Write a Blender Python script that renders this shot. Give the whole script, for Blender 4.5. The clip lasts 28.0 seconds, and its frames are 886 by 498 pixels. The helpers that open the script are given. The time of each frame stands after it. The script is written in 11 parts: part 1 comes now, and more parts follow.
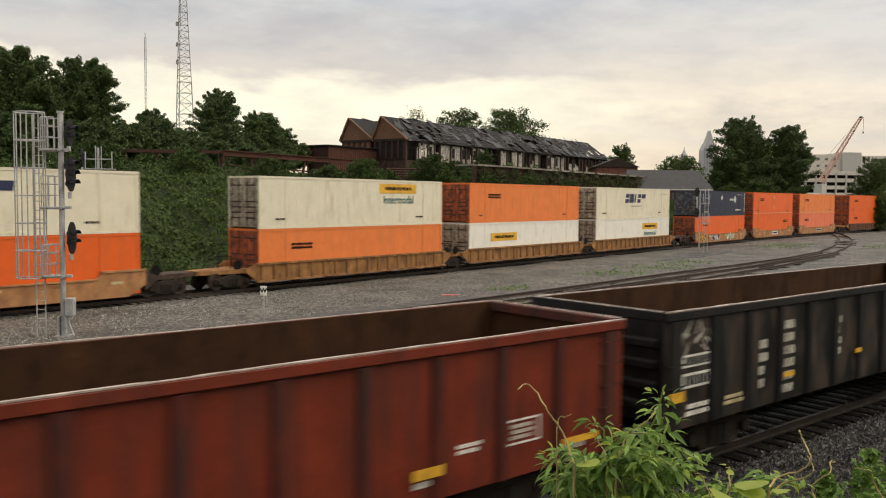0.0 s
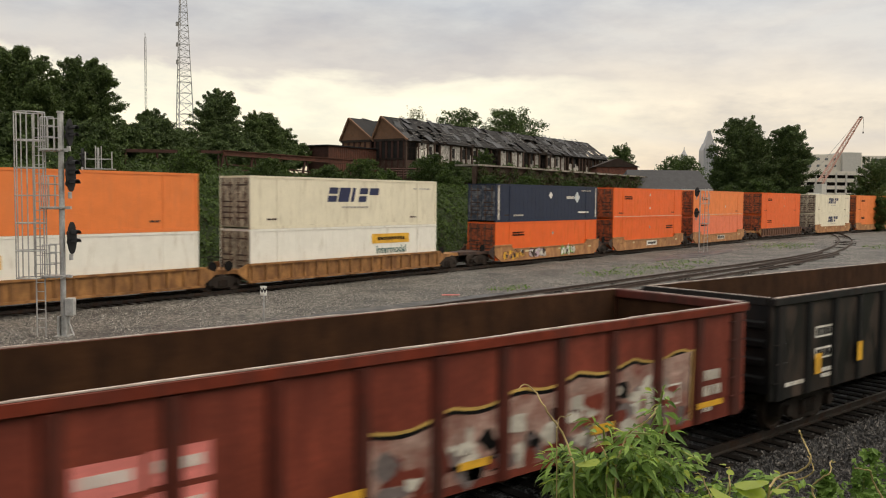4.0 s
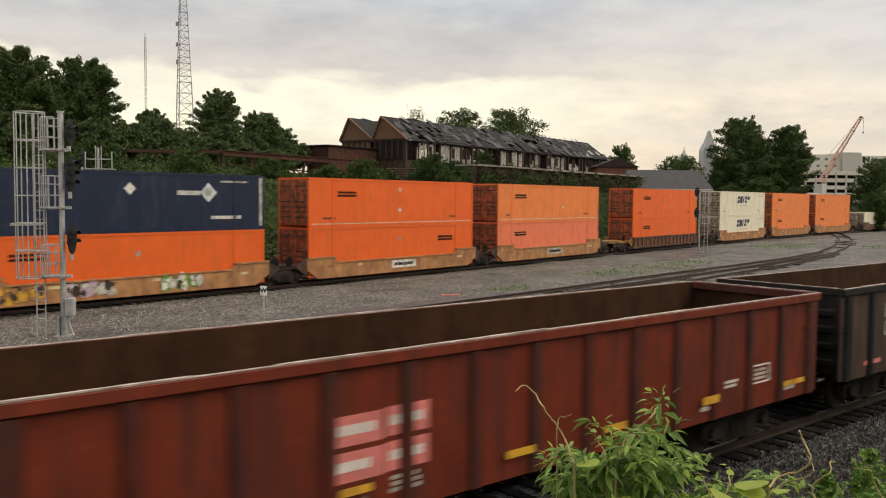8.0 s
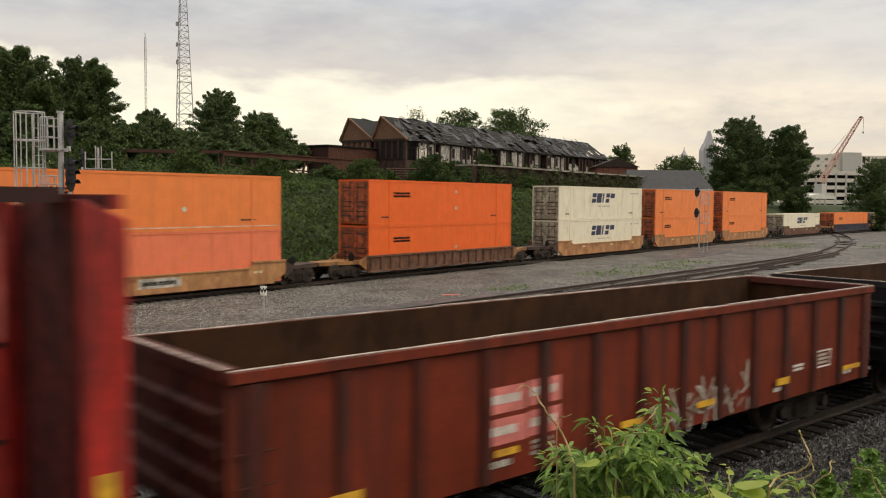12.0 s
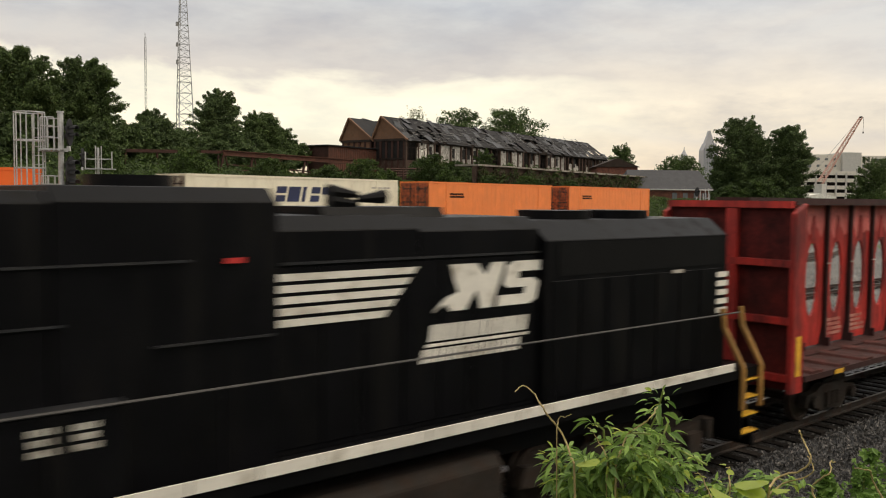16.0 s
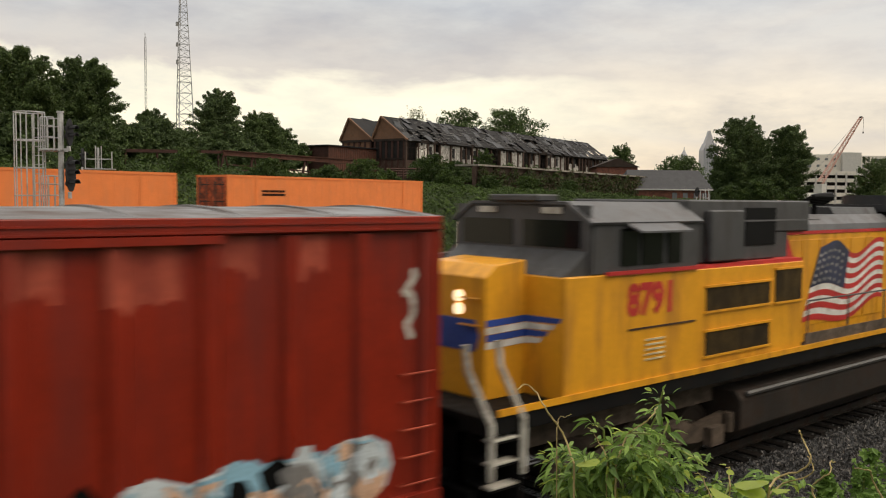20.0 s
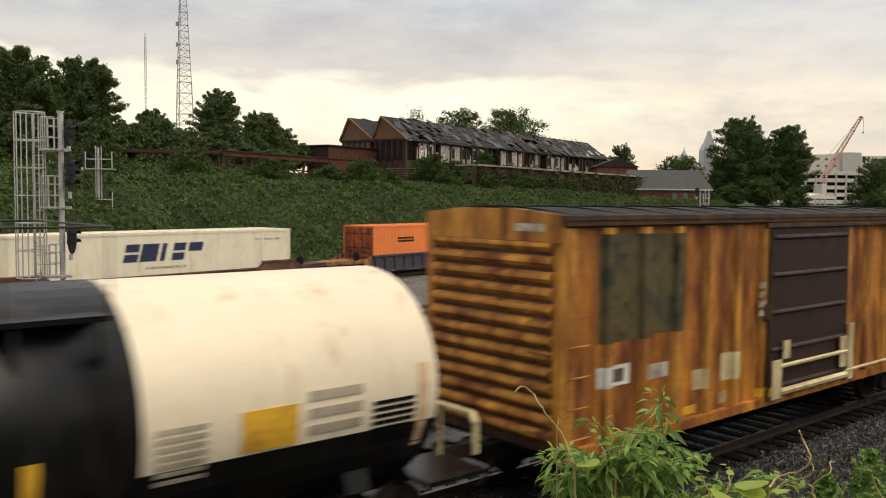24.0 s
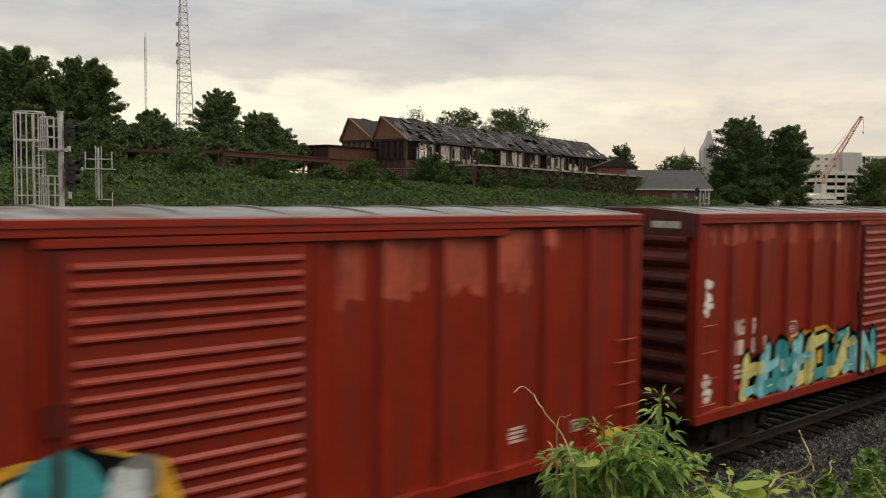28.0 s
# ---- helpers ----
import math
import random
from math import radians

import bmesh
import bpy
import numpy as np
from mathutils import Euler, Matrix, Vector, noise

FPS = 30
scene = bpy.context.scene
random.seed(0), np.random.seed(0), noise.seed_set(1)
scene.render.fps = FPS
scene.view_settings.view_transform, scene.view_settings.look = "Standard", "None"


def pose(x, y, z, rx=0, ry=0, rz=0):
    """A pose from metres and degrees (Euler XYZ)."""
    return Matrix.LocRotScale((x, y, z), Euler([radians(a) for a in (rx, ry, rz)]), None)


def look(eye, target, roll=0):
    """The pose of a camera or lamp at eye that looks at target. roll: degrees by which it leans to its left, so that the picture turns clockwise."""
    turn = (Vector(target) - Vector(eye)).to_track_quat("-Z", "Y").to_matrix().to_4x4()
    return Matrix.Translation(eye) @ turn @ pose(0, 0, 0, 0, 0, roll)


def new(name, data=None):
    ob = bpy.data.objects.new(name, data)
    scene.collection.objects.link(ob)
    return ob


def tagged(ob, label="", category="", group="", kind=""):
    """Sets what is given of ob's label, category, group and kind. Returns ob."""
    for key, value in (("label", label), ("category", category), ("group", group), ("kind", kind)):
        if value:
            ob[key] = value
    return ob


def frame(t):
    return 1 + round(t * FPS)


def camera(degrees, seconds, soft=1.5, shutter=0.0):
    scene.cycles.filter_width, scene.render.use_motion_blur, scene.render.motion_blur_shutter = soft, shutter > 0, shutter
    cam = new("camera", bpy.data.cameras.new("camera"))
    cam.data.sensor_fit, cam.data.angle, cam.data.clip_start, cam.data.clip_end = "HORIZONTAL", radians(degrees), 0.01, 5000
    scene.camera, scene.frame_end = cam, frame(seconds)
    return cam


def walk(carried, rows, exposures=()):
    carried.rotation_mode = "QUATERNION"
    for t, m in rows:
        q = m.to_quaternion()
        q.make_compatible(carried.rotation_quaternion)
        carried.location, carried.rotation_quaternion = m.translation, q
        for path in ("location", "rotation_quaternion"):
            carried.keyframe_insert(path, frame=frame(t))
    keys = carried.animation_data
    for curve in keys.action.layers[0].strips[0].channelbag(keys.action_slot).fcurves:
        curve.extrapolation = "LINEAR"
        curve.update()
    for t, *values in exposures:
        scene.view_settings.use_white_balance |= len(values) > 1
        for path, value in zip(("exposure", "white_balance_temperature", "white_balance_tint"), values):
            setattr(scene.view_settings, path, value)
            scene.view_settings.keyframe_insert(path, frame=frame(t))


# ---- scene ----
import collections

# camera, standing still on the bank above the near track
EYE = Vector((0.0, 0.0, 4.787))
AIM = Vector((math.cos(0.859895) * math.cos(-0.058912), math.sin(0.859895) * math.cos(-0.058912), math.sin(-0.058912)))
VIEW = look(EYE, EYE + AIM * 10, 0.551)
cam = camera(54.19, 28.0, soft=1.1, shutter=0.55)
walk(cam, [(0, VIEW), (28, VIEW)], exposures=[(0, 0.0), (23, 0.0), (24.5, 0.1), (26, 0.06), (27, -0.1), (28, -0.08)])

# the two trains: distance run after t seconds
NEAR_Y = 9.867
RAIL_FAR = -0.234


def run_near(t):
    return 9.311236 * t - 0.0104165 * t * t - 0.000188 * t ** 3


def run_far(t):
    return -9.998149 * t + 0.0302845 * t * t - 0.0001096 * t ** 3


# centre line of the far track, from its curvature
_g = np.linspace(-340, 460, 3201)
_k = np.interp(_g, [-340, -90, -80, 0, 40, 80, 120, 160, 220, 262, 460],
               [0, 0, 0.000973, 0.000973, -0.000051, -0.000177, -0.002547, -0.00276, -0.00276, 0, 0])
_th = np.cumsum(_k) * 0.25
_i0 = int(np.searchsorted(_g, 0))
_th = _th - _th[_i0] + 0.186283
_px = np.cumsum(np.cos(_th)) * 0.25
_py = np.cumsum(np.sin(_th)) * 0.25
_px = _px - _px[_i0] + 12.06
_py = _py - _py[_i0] + 41.37


def far_at(s, off=0.0):
    """x, y, heading at s along the far track, off metres behind its centre line."""
    x, y, h = np.interp(s, _g, _px), np.interp(s, _g, _py), np.interp(s, _g, _th)
    return x - np.sin(h) * off, y + np.cos(h) * off, h


# ---- world and sun: a thinly overcast evening sky ----
world = bpy.data.worlds.new("evening_sky")
scene.world = world
world.use_nodes = True
nt = world.node_tree
nt.nodes.clear()


def wn(kind, **kw):
    n = nt.nodes.new(kind)
    for k, v in kw.items():
        if k == "op":
            n.operation = v
        else:
            n.inputs[k].default_value = v
    return n


def ramp(tree, stops, src, mode="LINEAR"):
    r = tree.nodes.new("ShaderNodeValToRGB")
    r.color_ramp.interpolation = mode
    el = r.color_ramp.elements
    while len(el) < len(stops):
        el.new(0.5)
    for e, (p, c) in zip(el, stops):
        e.position, e.color = p, (*c, 1) if len(c) == 3 else c
    tree.links.new(src, r.inputs[0])
    return r.outputs[0]


w_out = wn("ShaderNodeOutputWorld")
w_bg = wn("ShaderNodeBackground", Strength=0.84)
w_tc = wn("ShaderNodeTexCoord")
w_sep = wn("ShaderNodeSeparateXYZ")
nt.links.new(w_tc.outputs["Generated"], w_sep.inputs[0])
w_map = wn("ShaderNodeMapping")
w_map.inputs["Scale"].default_value = (1.0, 1.0, 3.2)
nt.links.new(w_tc.outputs["Generated"], w_map.inputs[0])
w_n1 = wn("ShaderNodeTexNoise", Scale=2.1, Detail=8.0, Roughness=0.5, Distortion=0.5)
w_n2 = wn("ShaderNodeTexNoise", Scale=8.0, Detail=5.0, Roughness=0.6)
for n in (w_n1, w_n2):
    nt.links.new(w_map.outputs[0], n.inputs["Vector"])
# height above the horizon, shifted by the cloud noise
w_a = wn("ShaderNodeMath", op="MULTIPLY_ADD")
w_a.inputs[1].default_value, w_a.inputs[2].default_value = 0.20, -0.10
nt.links.new(w_n1.outputs[0], w_a.inputs[0])
w_b = wn("ShaderNodeMath", op="MULTIPLY_ADD")
w_b.inputs[1].default_value, w_b.inputs[2].default_value = 0.05, -0.025
nt.links.new(w_n2.outputs[0], w_b.inputs[0])
w_c = wn("ShaderNodeMath", op="ADD")
nt.links.new(w_a.outputs[0], w_c.inputs[0])
nt.links.new(w_b.outputs[0], w_c.inputs[1])
w_d = wn("ShaderNodeMath", op="ADD")
nt.links.new(w_sep.outputs[2], w_d.inputs[0])
nt.links.new(w_c.outputs[0], w_d.inputs[1])
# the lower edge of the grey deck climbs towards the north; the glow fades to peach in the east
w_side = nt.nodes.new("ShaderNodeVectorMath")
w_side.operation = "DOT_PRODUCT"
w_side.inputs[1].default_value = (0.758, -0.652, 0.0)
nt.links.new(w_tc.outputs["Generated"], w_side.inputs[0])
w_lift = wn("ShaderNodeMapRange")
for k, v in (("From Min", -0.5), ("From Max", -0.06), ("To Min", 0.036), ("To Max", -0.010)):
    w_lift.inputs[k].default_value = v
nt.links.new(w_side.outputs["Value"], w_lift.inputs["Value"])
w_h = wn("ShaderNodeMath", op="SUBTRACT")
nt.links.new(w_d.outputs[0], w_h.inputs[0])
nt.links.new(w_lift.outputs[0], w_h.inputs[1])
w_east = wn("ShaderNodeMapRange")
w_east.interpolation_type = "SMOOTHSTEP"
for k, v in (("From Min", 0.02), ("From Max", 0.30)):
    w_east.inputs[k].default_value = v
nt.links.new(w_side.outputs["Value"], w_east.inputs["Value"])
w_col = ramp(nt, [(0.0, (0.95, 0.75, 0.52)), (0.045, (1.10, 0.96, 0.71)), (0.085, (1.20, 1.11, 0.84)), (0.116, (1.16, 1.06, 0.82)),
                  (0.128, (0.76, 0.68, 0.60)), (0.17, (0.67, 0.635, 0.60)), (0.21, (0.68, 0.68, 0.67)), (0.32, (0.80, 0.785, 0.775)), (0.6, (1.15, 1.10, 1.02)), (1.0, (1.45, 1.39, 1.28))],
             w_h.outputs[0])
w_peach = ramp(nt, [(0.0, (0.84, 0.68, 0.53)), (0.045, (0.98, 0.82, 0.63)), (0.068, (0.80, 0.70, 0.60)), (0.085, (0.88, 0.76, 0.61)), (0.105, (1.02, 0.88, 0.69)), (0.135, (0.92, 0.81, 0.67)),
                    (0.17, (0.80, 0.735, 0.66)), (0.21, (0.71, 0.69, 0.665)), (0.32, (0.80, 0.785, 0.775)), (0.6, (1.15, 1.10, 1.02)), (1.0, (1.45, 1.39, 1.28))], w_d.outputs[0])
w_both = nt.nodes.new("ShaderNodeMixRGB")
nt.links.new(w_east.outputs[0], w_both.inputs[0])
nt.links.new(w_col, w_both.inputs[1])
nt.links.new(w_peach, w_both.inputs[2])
w_tone = ramp(nt, [(0.36, (0.89, 0.89, 0.91)), (0.64, (1.13, 1.11, 1.06))], w_n2.outputs[0])
w_mul = nt.nodes.new("ShaderNodeMixRGB")
w_mul.blend_type = "MULTIPLY"
w_mul.inputs[0].default_value = 1.0
nt.links.new(w_both.outputs[0], w_mul.inputs[1])
nt.links.new(w_tone, w_mul.inputs[2])
w_sky = nt.nodes.new("ShaderNodeTexSky")
w_sky.sky_type, w_sky.sun_disc = "NISHITA", False
w_sky.sun_elevation, w_sky.sun_rotation = radians(55), radians(140)
w_bg2 = wn("ShaderNodeBackground", Strength=0.02)
nt.links.new(w_sky.outputs[0], w_bg2.inputs[0])
w_add = nt.nodes.new("ShaderNodeAddShader")
nt.links.new(w_mul.outputs[0], w_bg.inputs[0])
nt.links.new(w_bg.outputs[0], w_add.inputs[0])
nt.links.new(w_bg2.outputs[0], w_add.inputs[1])
nt.links.new(w_add.outputs[0], w_out.inputs[0])

sun_data = bpy.data.lights.new("sun", "SUN")
sun_data.energy, sun_data.angle, sun_data.color = 1.9, radians(60), (1.0, 0.86, 0.66)
sun = new("sun", sun_data)
sun.matrix_world = look((8, -9, 17), (0, 0, 0))


# ---- materials ----
def mat(name, col, rough=0.6, metal=0.0, var=0.25, size=1.2, bump=0.15, dirt=None, dirt_amt=0.35, dirt_size=0.7, streak=0.0, fine=14.0, rand=0.0, spec=0.36):
    """Painted or raw surface: tone variation at two scales, dirt of another colour, upright streaks, fine relief."""
    m = bpy.data.materials.new(name)
    m.use_nodes = True
    t = m.node_tree
    n, ln = t.nodes, t.links
    bsdf = n["Principled BSDF"]
    bsdf.inputs["Roughness"].default_value, bsdf.inputs["Metallic"].default_value = rough, metal
    bsdf.inputs["Specular IOR Level"].default_value = spec
    tc = n.new("ShaderNodeTexCoord")
    oi = n.new("ShaderNodeObjectInfo")
    off = n.new("ShaderNodeVectorMath")
    off.operation = "MULTIPLY_ADD"
    off.inputs[1].default_value = (37.0, 19.0, 11.0)
    comb = n.new("ShaderNodeCombineXYZ")
    for i in range(3):
        ln.new(oi.outputs["Random"], comb.inputs[i])
    ln.new(comb.outputs[0], off.inputs[0])
    ln.new(tc.outputs["Object"], off.inputs[2])
    big = n.new("ShaderNodeTexNoise")
    big.inputs["Scale"].default_value, big.inputs["Detail"].default_value, big.inputs["Roughness"].default_value = size, 5, 0.6
    ln.new(off.outputs[0], big.inputs["Vector"])
    small = n.new("ShaderNodeTexNoise")
    small.inputs["Scale"].default_value, small.inputs["Detail"].default_value = fine, 6
    ln.new(off.outputs[0], small.inputs["Vector"])
    lo, hi = [max(0, c * (1 - var)) for c in col], [min(1, c * (1 + var)) for c in col]
    c1 = ramp(t, [(0.3, lo), (0.7, hi)], big.outputs[0])
    c2 = ramp(t, [(0.3, (1 - var * 0.6,) * 3), (0.7, (1 + var * 0.4,) * 3)], small.outputs[0])
    mul = n.new("ShaderNodeMixRGB")
    mul.blend_type = "MULTIPLY"
    mul.inputs[0].default_value = 1
    ln.new(c1, mul.inputs[1])
    ln.new(c2, mul.inputs[2])
    last = mul.outputs[0]
    if rand:
        rr = ramp(t, [(0.0, (1 - rand,) * 3), (1.0, (1 + rand,) * 3)], oi.outputs["Random"])
        m3 = n.new("ShaderNodeMixRGB")
        m3.blend_type = "MULTIPLY"
        m3.inputs[0].default_value = 1
        ln.new(last, m3.inputs[1])
        ln.new(rr, m3.inputs[2])
        last = m3.outputs[0]
    if dirt:
        mp = n.new("ShaderNodeMapping")
        mp.inputs["Scale"].default_value = (1, 1, 1 - streak)
        ln.new(off.outputs[0], mp.inputs[0])
        dn = n.new("ShaderNodeTexNoise")
        dn.inputs["Scale"].default_value, dn.inputs["Detail"].default_value, dn.inputs["Roughness"].default_value = dirt_size * 4, 8, 0.65
        ln.new(mp.outputs[0], dn.inputs["Vector"])
        mask = ramp(t, [(0.62 - dirt_amt * 0.5, (0, 0, 0)), (0.78 - dirt_amt * 0.3, (1, 1, 1))], dn.outputs[0])
        mx = n.new("ShaderNodeMixRGB")
        ln.new(mask, mx.inputs[0])
        ln.new(last, mx.inputs[1])
        mx.inputs[2].default_value = (*dirt, 1)
        last = mx.outputs[0]
        rg = ramp(t, [(0.0, (rough,) * 3), (1.0, (min(1, rough + 0.25),) * 3)], mask)
        ln.new(rg, bsdf.inputs["Roughness"])
    ln.new(last, bsdf.inputs["Base Color"])
    if bump:
        bp = n.new("ShaderNodeBump")
        bp.inputs["Strength"].default_value, bp.inputs["Distance"].default_value = bump, 0.02
        ln.new(small.outputs[0], bp.inputs["Height"])
        ln.new(bp.outputs[0], bsdf.inputs["Normal"])
    return m


def glow(name, col, power):
    m = bpy.data.materials.new(name)
    m.use_nodes = True
    b = m.node_tree.nodes["Principled BSDF"]
    b.inputs["Base Color"].default_value = (*col, 1)
    b.inputs["Emission Color"].default_value = (*col, 1)
    b.inputs["Emission Strength"].default_value = power
    return m


def foliage(name, c_dark, c_light, gloss=0.45, trans=0.35):
    """Leaves: tone by island and by object, a little light through them."""
    m = bpy.data.materials.new(name)
    m.use_nodes = True
    t = m.node_tree
    n, ln = t.nodes, t.links
    bsdf = n["Principled BSDF"]
    geo = n.new("ShaderNodeNewGeometry")
    tc = n.new("ShaderNodeTexCoord")
    nz = n.new("ShaderNodeTexNoise")
    nz.inputs["Scale"].default_value = 0.35
    ln.new(tc.outputs["Object"], nz.inputs["Vector"])
    ad = n.new("ShaderNodeMath")
    ad.operation = "MULTIPLY_ADD"
    ad.inputs[1].default_value = 0.55
    ln.new(geo.outputs["Random Per Island"], ad.inputs[0])
    sc = n.new("ShaderNodeMath")
    sc.operation = "MULTIPLY"
    sc.inputs[1].default_value = 0.55
    ln.new(nz.outputs[0], sc.inputs[0])
    ln.new(sc.outputs[0], ad.inputs[2])
    c = ramp(t, [(0.15, c_dark), (0.85, c_light)], ad.outputs[0])
    ln.new(c, bsdf.inputs["Base Color"])
    bsdf.inputs["Roughness"].default_value = gloss
    bsdf.inputs["Specular IOR Level"].default_value = 0.22
    tr = n.new("ShaderNodeBsdfTranslucent")
    ln.new(c, tr.inputs[0])
    mx = n.new("ShaderNodeMixShader")
    mx.inputs[0].default_value = trans
    ln.new(bsdf.outputs[0], mx.inputs[1])
    ln.new(tr.outputs[0], mx.inputs[2])
    ln.new(mx.outputs[0], n["Material Output"].inputs[0])
    return m


def glass(name, tint=(0.008, 0.008, 0.008)):
    m = bpy.data.materials.new(name)
    m.use_nodes = True
    b = m.node_tree.nodes["Principled BSDF"]
    b.inputs["Base Color"].default_value = (*tint, 1)
    b.inputs["Roughness"].default_value = 0.08
    b.inputs["Specular IOR Level"].default_value = 0.35
    return m


